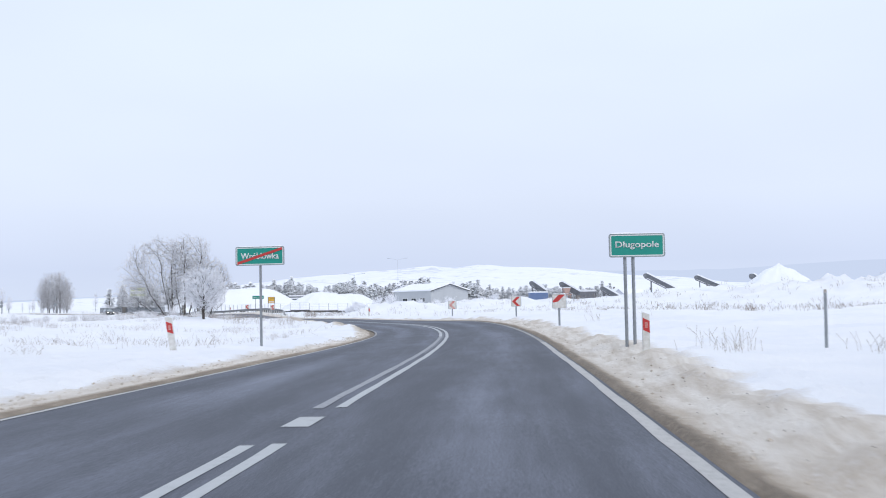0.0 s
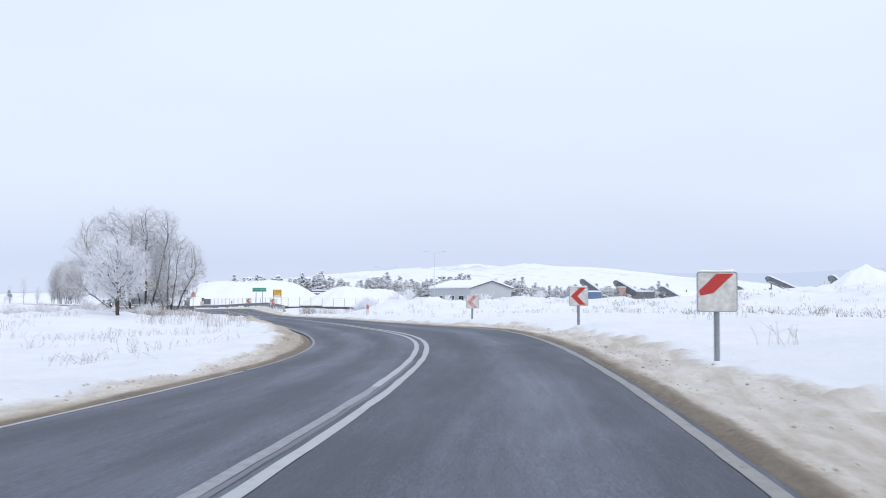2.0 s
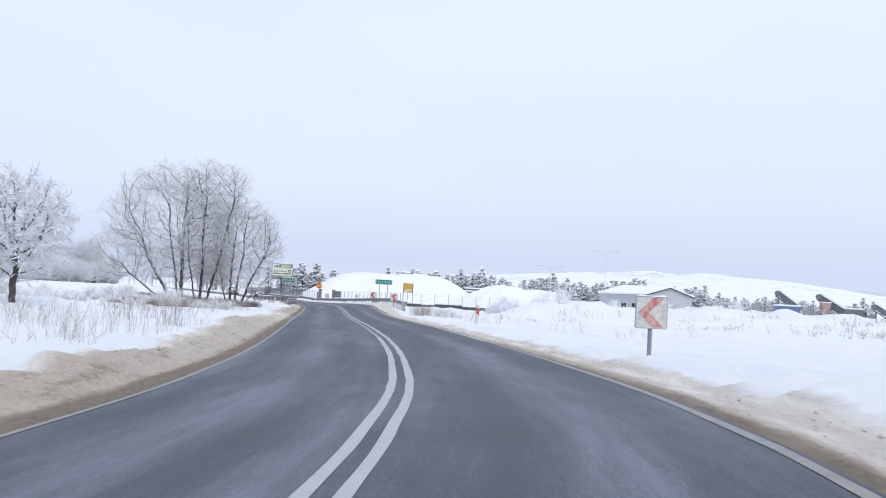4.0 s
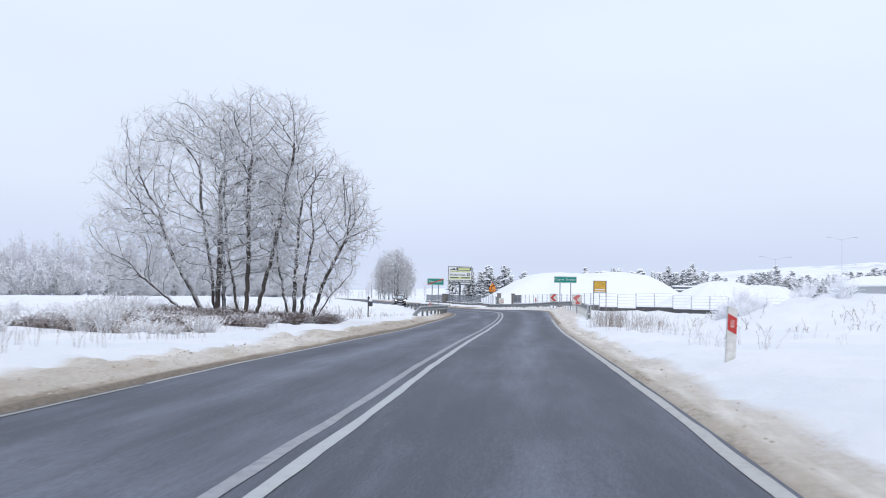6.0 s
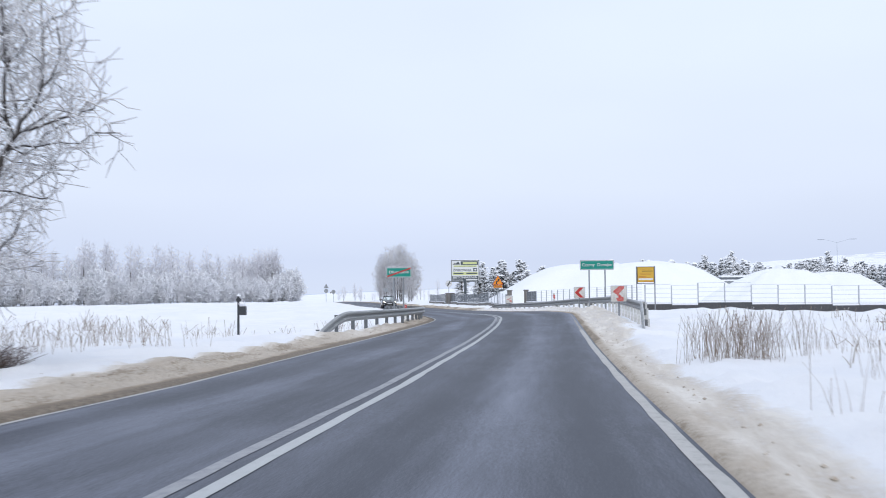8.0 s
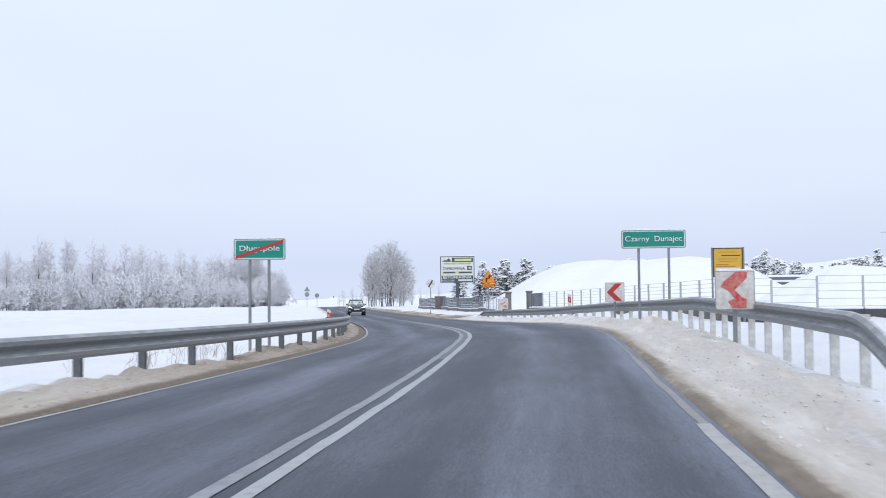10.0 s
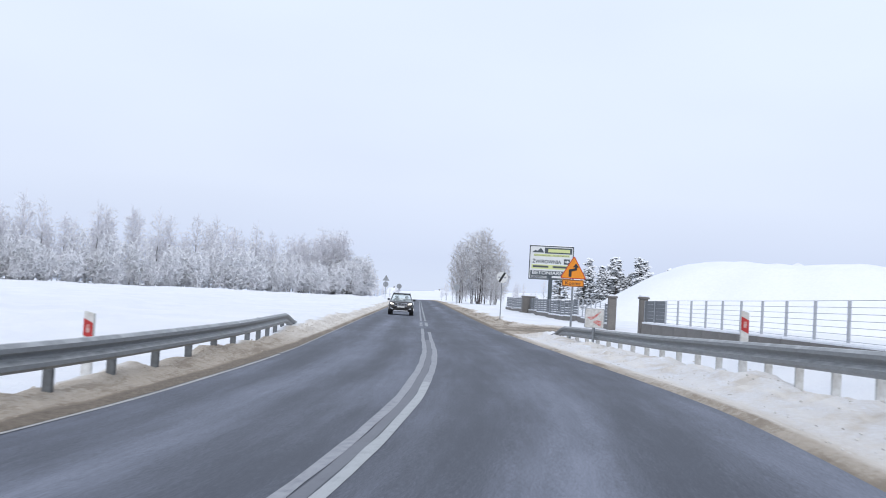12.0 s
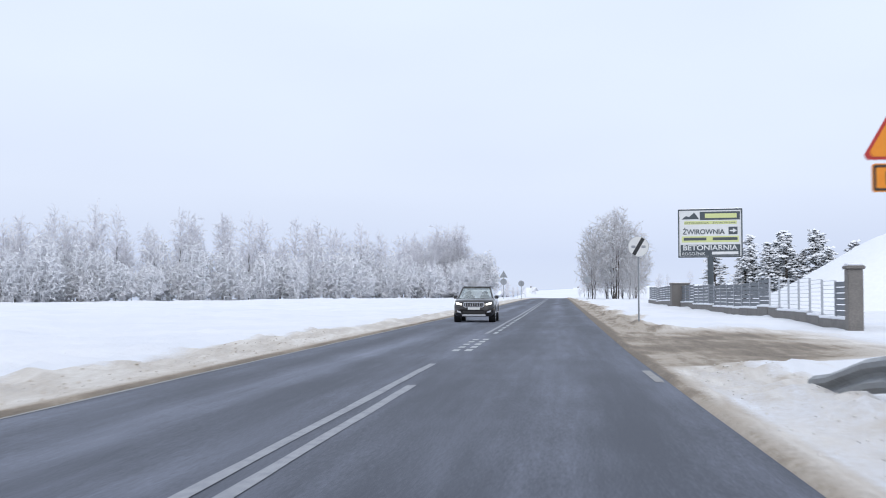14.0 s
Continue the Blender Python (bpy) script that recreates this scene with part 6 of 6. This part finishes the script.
def car(m):
    """A dark estate-height car with roof rails, headlights on."""
    t = thing("car", m, "dark brown-black crossover car with lit headlights on the road", "car")
    paint = mat("dark_car_paint", (0.030, 0.027, 0.025), (0.022, 0.02, 0.019), 0.25, 0.4, bump=0, coat=0.8)
    trim = mat("black_car_trim", (0.015, 0.015, 0.016), (0.022, 0.022, 0.023), 0.6, bump=0)
    chrome = mat("car_chrome", (0.75, 0.76, 0.78), (0.7, 0.71, 0.73), 0.15, 1.0, bump=0)
    tyre_m = mat("tyre_rubber", (0.02, 0.02, 0.021), (0.04, 0.038, 0.036), 0.9)
    lamp = mat("headlight_glow", (0.9, 0.9, 0.9), (0.9, 0.9, 0.9), 0.2, bump=0, emit=((1.0, 0.95, 0.85), 6.0))
    glass = bpy.data.materials.new("car_glass")
    glass.use_nodes = True
    g = glass.node_tree.nodes["Principled BSDF"]
    g.inputs["Base Color"].default_value = (0.75, 0.82, 0.82, 1)
    g.inputs["Transmission Weight"].default_value, g.inputs["Roughness"].default_value, g.inputs["IOR"].default_value = 0.85, 0.02, 1.3

    def loft(stations, name, material, label=""):
        """A hull through half sections: (y, [(x, z), ...]) from the bottom up, mirrored."""
        V, F = [], []
        n = len(stations[0][1])
        for y, sec in stations:
            V += [(x, y, z) for x, z in sec] + [(-x, y, z) for x, z in sec[::-1]]
        r = 2 * n
        for i in range(len(stations) - 1):
            for k in range(r):
                q = (k + 1) % r
                F.append((i * r + k, i * r + q, (i + 1) * r + q, (i + 1) * r + k))
        F += [tuple(range(r)), tuple(range(len(V) - 1, len(V) - r - 1, -1))]
        bm = bmesh.new()
        vs = [bm.verts.new(v) for v in V]
        for f in F:
            bm.faces.new([vs[k] for k in f])
        bmesh.ops.recalc_face_normals(bm, faces=bm.faces)
        bmesh.ops.bevel(bm, geom=[e for e in bm.edges if len(e.link_faces) == 2 and e.calc_face_angle(0) > 0.6], offset=0.025, segments=2, affect="EDGES")
        return smooth(part(name, bm, material, t, label))

    loft([(0.0, [(0.55, 0.32), (0.62, 0.42), (0.62, 0.62), (0.58, 0.78)]), (0.10, [(0.72, 0.26), (0.80, 0.40), (0.82, 0.66), (0.76, 0.88)]),
          (0.35, [(0.80, 0.24), (0.88, 0.40), (0.89, 0.70), (0.82, 0.98)]), (1.15, [(0.82, 0.24), (0.895, 0.42), (0.90, 0.80), (0.82, 1.06)]),
          (2.2, [(0.82, 0.24), (0.90, 0.42), (0.905, 0.82), (0.84, 1.07)]), (3.7, [(0.82, 0.26), (0.90, 0.42), (0.90, 0.84), (0.83, 1.08)]),
          (4.2, [(0.78, 0.32), (0.86, 0.45), (0.86, 0.84), (0.78, 1.08)]), (4.3, [(0.70, 0.36), (0.80, 0.50), (0.80, 0.82), (0.72, 1.02)])], "body", paint, "dark glossy body")
    loft([(1.78, [(0.60, 1.48), (0.64, 1.52), (0.60, 1.56)]), (2.4, [(0.62, 1.52), (0.66, 1.555), (0.60, 1.585)]), (3.4, [(0.61, 1.50), (0.65, 1.54), (0.58, 1.575)]), (4.0, [(0.58, 1.42), (0.62, 1.47), (0.56, 1.52)])], "roof", paint, "dark roof")

    def sheetp(pts, th, name, material, label=""):
        a, b, c = (Vector(p) for p in pts[:3])
        nrm = (b - a).cross(c - a).normalized() * th
        bm = bmesh.new()
        f = [bm.verts.new(p) for p in pts]
        k = [bm.verts.new(Vector(p) + nrm) for p in pts]
        bm.faces.new(f)
        bm.faces.new(k[::-1])
        for i in range(len(pts)):
            j = (i + 1) % len(pts)
            bm.faces.new((f[i], k[i], k[j], f[j]))
        bmesh.ops.recalc_face_normals(bm, faces=bm.faces)
        return part(name, bm, material, t, label)

    w = sheetp([(-0.72, 1.05, 1.04), (0.72, 1.05, 1.04), (0.60, 1.82, 1.50), (-0.60, 1.82, 1.50)], 0.01, "windscreen", glass, "reflecting windscreen")
    w.visible_shadow = False
    for s in (-1, 1):
        w = sheetp([(s * 0.80, 1.35, 1.07), (s * 0.62, 1.95, 1.49), (s * 0.62, 3.6, 1.49), (s * 0.80, 3.95, 1.09)], 0.01, "side_window", glass)
        w.visible_shadow = False
        part("pillar", rod((s * 0.76, 1.06, 1.03), (s * 0.61, 1.83, 1.51), 0.04, sides=8), paint, t)
        part("roof_rail", rod((s * 0.60, 1.95, 1.605), (s * 0.57, 3.7, 1.60), 0.022, sides=8), chrome, t, "silver roof rail")
        part("door_mirror", box(s * 0.92 - 0.12, 1.32, 1.02, s * 0.92 + 0.12, 1.48, 1.17, 0.05), paint, t)
        hl = part("headlight", plate([(s * 0.50, 0.72), (s * 0.80, 0.80), (s * 0.82, 0.90), (s * 0.52, 0.84)], 0.02, 0.2), trim, t, "headlight unit")
        part("lens", plate([(s * 0.52, 0.74), (s * 0.76, 0.79), (s * 0.78, 0.86), (s * 0.54, 0.82)], 0.0, 0.019), lamp, hl, "lit lamp")
        part("fog_lamp", plate([(s * 0.55, 0.40), (s * 0.74, 0.44), (s * 0.74, 0.52), (s * 0.58, 0.47)], -0.01, 0.1), chrome, t, "silver fog lamp surround")
        seat = part("seat", box(s * 0.36 - 0.24, 2.2, 0.6, s * 0.36 + 0.24, 2.38, 1.18, 0.06), trim, t, "dark seat back")
        part("headrest", box(s * 0.36 - 0.13, 2.22, 1.2, s * 0.36 + 0.13, 2.34, 1.38, 0.05), trim, seat)
    part("dashboard", box(-0.7, 1.2, 0.95, 0.7, 1.6, 1.06, 0.04), trim, t)
    gr = part("grille", plate(rounded(0.86, 0.19, 0.06, 0, 0.76), -0.035, 0.08), trim, t, "dark grille with bright slats")
    part("grille_rim", ring(rounded(0.90, 0.23, 0.07, 0, 0.76), rounded(0.84, 0.17, 0.05, 0, 0.76), -0.05, -0.036), chrome, gr)
    for i in range(8):
        part("slat", box(-0.36 + i * 0.1025 - 0.011, -0.052, 0.69, -0.36 + i * 0.1025 + 0.011, -0.037, 0.83), chrome, gr)
    part("number_plate", box(-0.26, -0.045, 0.545, 0.26, -0.03, 0.645), M["white"], t, "number plate with a plain bar")
    part("lower_grille", box(-0.50, -0.02, 0.36, 0.50, 0.1, 0.50, 0.02), trim, t)
    part("skid_plate", box(-0.52, -0.03, 0.27, 0.52, 0.12, 0.34, 0.02), chrome, t, "silver skid plate")
    for y in (0.85, 3.45):
        for s in (-1, 1):
            wheel = part("wheel", join(rod((s * 0.70, y, 0.33), (s * 0.90, y, 0.33), 0.33, sides=28)), tyre_m, t, "black tyre")
            part("rim", rod((s * 0.89, y, 0.33), (s * 0.912, y, 0.33), 0.21, sides=20), chrome, wheel, "alloy rim")
            part("wheel_arch", rod((s * 0.62, y, 0.36), (s * 0.905, y, 0.36), 0.39, sides=24), trim, t)
    return t


p_, h_ = on_line(219.6, -1.25)
car(pose(p_.x, p_.y, p_.z + 0.005, 0, 0, -math.degrees(h_)) @ Matrix.Diagonal((1 / PLAN, 1 / PLAN, 1 / PLAN, 1)))

# ---------------------------------------------------------------- small things beside the road
marker_post(-35.86, 169.6, 24, "white marker post with a red band behind the guardrail", 0, 1.38 - float(ground_z(-35.86, 169.6)))
marker_post(-29.23, 176.97, 22, "white marker post with a red band behind the guardrail", 0, 1.87 - float(ground_z(-29.23, 176.97)))


def stake(x, y, h):
    t = thing("snow_stake", frame_at(x, y, 0), "thin grey snow stake standing in a field", "stake")
    part("pole", rod((0, 0, -0.4), (0.01, 0, h), 0.03, 0.028, 10), M["zinc"], t)
    part("cap", rod((0.01, 0, h), (0.01, 0, h + 0.06), 0.034, 0.02, 10), M["dry"], t)


stake(6.48, 19.9, 1.0)


def box_on_stake(x, y):
    t = thing("stake_with_box", frame_at(x, y, 15), "dark wooden stake with a small snow-capped box", "stake")
    part("stake", rod((0, 0, -0.4), (0, 0, 1.05), 0.035, 0.03, 8), M["dark"], t)
    part("box", box(0.02, -0.1, 0.55, 0.2, 0.1, 0.78, 0.01), M["dark"], t, "dark box")
    part("snow_cap", box(0.0, -0.12, 0.782, 0.22, 0.12, 0.9, 0.05), M["cap"], t, "snow on the box")
    part("knob", box(-0.05, -0.05, 0.9, 0.07, 0.05, 1.0, 0.02), M["dark"], t)
    part("snow_knob", box(-0.05, -0.05, 1.003, 0.07, 0.05, 1.12, 0.04), M["cap"], t, "snow on the stake")


box_on_stake(-26.24, 134.24)


M["pale_steel"] = mat("pale_lamp_steel", (0.52, 0.55, 0.60), (0.45, 0.48, 0.53), 0.6, 0.2)


def street_lamp(x, y, h, arms):
    t = thing("street_lamp", frame_at(x, y, 10), "tall thin grey lamp post at the works", "street lamp", "lamps of the works")
    part("pole", rod((0, 0, -0.5), (0, 0, h), 0.045, 0.028, 8), M["pale_steel"], t)
    for s in arms:
        a = part("arm", rod((0, 0, h - 0.1), (s * 1.7, 0, h + 0.35), 0.025, 0.02, 6), M["pale_steel"], t)
        part("lamp_head", box(min(s * 1.6, s * 2.5), -0.12, h + 0.30, max(s * 1.6, s * 2.5), 0.12, h + 0.38, 0.03), M["pale_steel"], a)


street_lamp(-7.28, 289.64, 11.5, (-1, 1))
street_lamp(-16.76, 273.56, 7.6, (-1, 1))


def rear_signs(x, y, rz, round_only):
    """Traffic signs seen from behind, grey, on one post."""
    t = thing("traffic_sign", frame_at(x, y, rz), "grey backs of road signs on one post", "road sign", "signs seen from behind")
    posts(t, (0.0,), 2.3 if round_only else 3.4, y=-0.03)
    if not round_only:
        part("triangle_plate", plate([(-0.5, 2.62), (0.5, 2.62), (0, 3.48)], 0, 0.02), M["signback"], t)
    part("disc", plate([(0.4 * math.cos(a * 0.2618), 2.1 + 0.4 * math.sin(a * 0.2618)) for a in range(24)], 0, 0.02), M["signback"], t)


rear_signs(-110.12, 313.05, 28, False)
rear_signs(-114.59, 325.64, 28, True)
rear_signs(-92.07, 299.22, 28, True)


def house(x, y, rz, w, l, h, wall, label):
    t = thing("village_house", pose(x, y, float(max(ground_z(x, y), 0)) - 0.2, 0, 0, rz), label, "house", "houses of the far village")
    part("wall", plate([(-w / 2, 0), (w / 2, 0), (w / 2, h), (0, h + w * 0.42), (-w / 2, h)], 0, l), wall, t)
    for s in (-1, 1):
        part("roof", plate([(0, h + w * 0.42 + 0.03), (s * (w / 2 + 0.5), h - 0.35), (s * (w / 2 + 0.5), h - 0.02), (0, h + w * 0.42 + 0.38)], -0.5, l + 0.5), M["cap"], t, "snow-covered roof slope")
    for xx in (-w * 0.25, w * 0.25):
        part("window", box(xx - 0.5, -0.05, h * 0.45, xx + 0.5, -0.004, h * 0.45 + 1.2), M["glass"], t)
    part("chimney", box(-0.4, l * 0.5, h + w * 0.3, 0.4, l * 0.5 + 0.6, h + w * 0.42 + 1.2), M["concrete"], t)
    return t


# the haze before the far houses is put into these pale wall colours
pale = mat("hazed_house_render", (0.72, 0.74, 0.80), (0.66, 0.69, 0.75), 0.9, big=0.3, fine=4)
timber = mat("hazed_house_timber", (0.55, 0.57, 0.63), (0.48, 0.50, 0.56), 0.9, big=0.3, fine=4)
rng = random.Random(9)
for i in range(14):
    a_ = radians(7.5 + 9.5 * (i + rng.random()) / 14)
    d_ = rng.uniform(600, 690)
    house(d_ * math.sin(a_), d_ * math.cos(a_), rng.uniform(0, 90), rng.uniform(7, 10), rng.uniform(8, 12), rng.uniform(3.5, 6), rng.choice((pale, timber)), "far village house with a snow-covered roof")
for i in range(5):
    d_ = rng.uniform(720, 1100)
    p_, h_ = on_line(180 + d_, rng.choice((-1, 1)) * rng.uniform(14, 40))
    house(p_.x, p_.y, rng.uniform(0, 90), rng.uniform(7, 9), rng.uniform(8, 11), rng.uniform(2.8, 4.2), rng.choice((pale, timber)), "far village house with a snow-covered roof")
for i in range(64):
    d_ = rng.uniform(230, 760)
    p_, h_ = on_line(180 + d_, rng.choice((-1, 1)) * rng.uniform(10, 45))
    tree("far_tree", wood[rng.randrange(5)], stand(p_.x, p_.y, rng.uniform(0, 360), rng.uniform(0.4, 0.85)), "far bare tree, pale with frost", "trees along the far road", twig="birch")

# ---------------------------------------------------------------- scrub and dry stalks


def shrubs(spots, meshes, group, label, material, rs, sz=1.0):
    for x, y in spots:
        tree("shrub", meshes[rs.randrange(len(meshes))], stand(x, y, rs.uniform(0, 360), rs.uniform(0.6, 1.15), 0, sz), label, group, bark="bark", twig=material, category="shrub")


low = [stub_meshes(90 + i, (1.0, 0.8, 1.2)[i], (0.7, 0.6, 0.7)[i], 0.011, (46, 40, 54)[i]) for i in range(3)]
rs = random.Random(21)
spots = [q for q in [(rs.uniform(-46, -26), rs.uniform(96, 140)) for _ in range(60)] if q[0] < float(cx(q[1])) - 11] + [(rs.uniform(-27, -18), rs.uniform(84, 108)) for _ in range(26)]
shrubs(spots, [stub_meshes(190 + i, (0.8, 0.6, 0.95)[i], (0.6, 0.55, 0.6)[i], 0.008, (46, 40, 54)[i]) for i in range(3)], "scrub behind the willows", "low bare shrub grey with frost in the snowy field", "frost", rs)
shrubs([(-8.0 + rs.gauss(0, 0.55), 129.8 + rs.gauss(0, 0.6)) for _ in range(9)] + [(-4.5 + rs.gauss(0, 1.6), 133.4 + rs.gauss(0, 1.6)) for _ in range(16)] + [(rs.uniform(-4, 10), rs.uniform(149, 156)) for _ in range(14)], low, "scrub on the snowy mound", "low bare shrub white with rime on a snowy mound", "rime", rs)
thicket = [stub_meshes(96 + i, (0.62, 0.5, 0.7)[i], (0.6, 0.55, 0.5)[i], 0.008, 80) for i in range(3)]
shrubs([(c + rs.gauss(0, 0.75), 118.0 + rs.gauss(0, 0.6)) for c in (-26.4, -25.2, -23.8, -22.4) for _ in range(18)], [thicket[0], thicket[2]], "brush under the willows", "low brown brush dusted with frost under the willows", "brush", rs, 0.62)
shrubs([(rs.uniform(-29.7, -21.6), rs.uniform(116.9, 120.1)) for _ in range(16)], thicket[1:2], "frosted brush under the willows", "low frosted brush at the foot of the willows", "frost", rs)


shrubs([(on_line(rs.uniform(105, 119), rs.uniform(-10.5, -6.2))[0].xy) for _ in range(80)], thicket[:1], "brush under the willows", "low brown brush dusted with frost under the willows", "brush", rs, 0.62)
shrubs([(on_line(rs.uniform(103, 117), rs.uniform(-13, -5.6))[0].xy) for _ in range(26)], thicket[1:2], "frosted brush under the willows", "low frosted brush at the foot of the willows", "frost", rs)


def stalks(name, spots, label, material, rs, hmin, hmax, per, r=0.005, spread=0.12, lean=0.25):
    """Many thin dry stalks, as one object."""
    V, F = [], []
    for x, y in spots:
        n = rs.randint(max(1, per - 3), per + 3)
        for _ in range(n):
            px, py = x + rs.gauss(0, spread), y + rs.gauss(0, spread)
            z = float(ground_z(px, py)) - 0.05
            h = rs.uniform(hmin, hmax)
            dx, dy = rs.gauss(0, lean) * h, rs.gauss(0, lean) * h
            p = Vector((px, py, z))
            pts = [p, p + Vector((dx * 0.35, dy * 0.35, h * 0.55)), p + Vector((dx, dy, h))]
            tube(V, F, pts, [r, r * 0.8, r * (1.6 if rs.random() < 0.4 else 0.5)], 3)
            if rs.random() < 0.35:
                q = pts[1]
                tube(V, F, [q, q + Vector((rs.gauss(0, 0.12), rs.gauss(0, 0.12), 0.12 + 0.1 * rs.random()))], [r * 0.7, r * 0.9], 3)
    ob = part(name, (V, F), M[material])
    return tagged(ob, label, "dry stalks", kind="stuff")


def beside(y0, y1, l0, l1, n, rs, clump=0):
    out = []
    while len(out) < n:
        y, l = rs.uniform(y0, y1), rs.uniform(l0, l1)
        p, _ = on_line(y, l)
        for _ in range(max(1, clump)):
            out.append((p.x + rs.gauss(0, 0.5) * (clump > 0), p.y + rs.gauss(0, 0.5) * (clump > 0)))
    return out


rs = random.Random(33)
stalks("dry_grass", [(-12.3 + rs.gauss(0, 0.3), 124.4 + rs.gauss(0, 0.5)) for _ in range(20)], "clump of brown dry grass in roadside snow", "dry", rs, 0.35, 0.8, 14, 0.0028, 0.12, 0.2)
stalks("dry_grass", beside(121, 129, 4.6, 7.2, 16, rs, 3) + beside(113, 122, 4.4, 6.2, 14, rs, 3), "frosted dry weeds along the roadside", "reed", rs, 0.25, 0.65, 8, 0.0028, 0.16, 0.25)
stalks("dry_grass", beside(101.5, 117.1, 5.2, 9, 9, rs, 3) + beside(87.4, 104.7, 6, 14, 12, rs, 3), "sparse frosted weeds in snow", "reed", rs, 0.15, 0.5, 5, 0.003, 0.15, 0.3)
stalks("dry_grass", beside(11.8, 60.4, 5.8, 11, 12, rs, 3) + [(4.6 + rs.gauss(0, 0.3), 19.0 + rs.gauss(0, 0.5)) for _ in range(8)], "sparse frosted weeds beside the ploughed snow", "reed", rs, 0.15, 0.45, 5, 0.0035, 0.15, 0.3)
stalks("dry_grass", beside(69.4, 100.4, -8.5, -4.9, 90, rs, 5) + beside(100.4, 115.1, -9, -5, 30, rs, 4), "frosted reeds and weeds along the bend", "reed", rs, 0.2, 0.65, 6, 0.0035, 0.18, 0.25)
stalks("dry_grass", beside(7.6, 71.7, -24, -5.2, 560, rs, 5), "scattered weed tips showing through the snow", "reed", rs, 0.06, 0.28, 3, 0.004, 0.15, 0.35)
stalks("dry_grass", beside(60.4, 104.7, -40, -8, 420, rs, 6), "frosted weeds and grass in the snowy field", "reed", rs, 0.08, 0.34, 6, 0.004, 0.3, 0.3)
stalks("dry_grass", beside(117.1, 141.8, -14, -5.6, 170, rs, 5), "frosted weeds below the guardrail", "reed", rs, 0.2, 0.6, 4, 0.006, 0.2, 0.3)
stalks("dry_grass", beside(157.1, 178.2, -9, -5.8, 25, rs, 3), "dry weeds below the guardrail", "reed", rs, 0.2, 0.6, 4, 0.006, 0.2, 0.3)
stalks("dry_grass", [(rs.uniform(14, 100), rs.uniform(70, 142)) for _ in range(950)], "weed tips on the snowy mounds", "dry", rs, 0.15, 0.55, 5, 0.012, 0.3, 0.35)
stalks("dry_grass", [(rs.uniform(-12, 20), rs.uniform(120, 158)) for _ in range(150)], "weed tips on the snowy bank", "reed", rs, 0.15, 0.5, 5, 0.01, 0.3, 0.35)


def clods(name, spots, rs, label, material, smin, smax):
    """Lumps of snow and earth thrown up by the plough, as one object."""
    V, F = [], []
    for x, y in spots:
        s = rs.uniform(smin, smax)
        z = float(ground_z(x, y)) + s * 0.15
        b = len(V)
        for px, py, pz in ((1, 0, 0), (0.2, 0.9, 0.1), (-0.9, 0.3, 0), (-0.4, -0.8, 0.1), (0.5, -0.7, -0.1), (0, 0, 0.75), (0, 0, -0.8)):
            V.append((x + px * s * rs.uniform(0.7, 1.3), y + py * s * rs.uniform(0.7, 1.3), z + pz * s * rs.uniform(0.6, 1.1)))
        for k in range(5):
            F += [(b + k, b + (k + 1) % 5, b + 5), (b + (k + 1) % 5, b + k, b + 6)]
    return tagged(part(name, (V, F), M[material]), label, "snow clods", kind="stuff")


def berm(y0, y1, side_, n, rs, reach=0.6):
    out = []
    for _ in range(n):
        y = rs.uniform(y0, y1)
        e = float(edge_r(y) if side_ > 0 else edge_l(y))
        p, _h = on_line(y, side_ * (e + 0.25 + float(dirt_width(0.0, y, side_ > 0)) * reach * rs.random()))
        out.append((p.x, p.y))
    return out


M["clod"] = mat("dirty_snow_clod", (0.62, 0.56, 0.49), (0.36, 0.30, 0.24), 0.85, big=1.2, fine=14, bump=0.4, depth=0.02)
M["lump"] = mat("grey_snow_lump", (0.74, 0.72, 0.70), (0.56, 0.53, 0.49), 0.85, big=1.2, fine=14, bump=0.4, depth=0.02)
M["earth"] = mat("dark_wet_grit", (0.13, 0.105, 0.085), (0.22, 0.18, 0.145), 0.85, big=2, fine=20)
rs = random.Random(44)
clods("snow_clods", berm(2.4, 140.7, 1, 260, rs, 0.45) + berm(2.4, 205.9, -1, 1500, rs), rs, "brown lumps of ploughed snow along the road", "clod", 0.010, 0.028)
clods("snow_clods", berm(138, 196, 1, 1500, rs, 1.0), rs, "grey lumps of ploughed snow below the guardrail", "lump", 0.008, 0.022)
clods("grit", berm(2.4, 77.3, 1, 500, rs) + berm(39, 205.9, -1, 900, rs) + berm(140, 194, 1, 160, rs, 0.25), rs, "dark grit and earth in the slush beside the asphalt", "earth", 0.004, 0.011)

# ---------------------------------------------------------------- from the plan's units to metres
for ob in list(scene.objects):
    if ob.parent is None and ob.type in {"MESH", "EMPTY"}:
        ob.matrix_basis = Matrix.Diagonal((PLAN, PLAN, PLAN, 1)) @ ob.matrix_basis
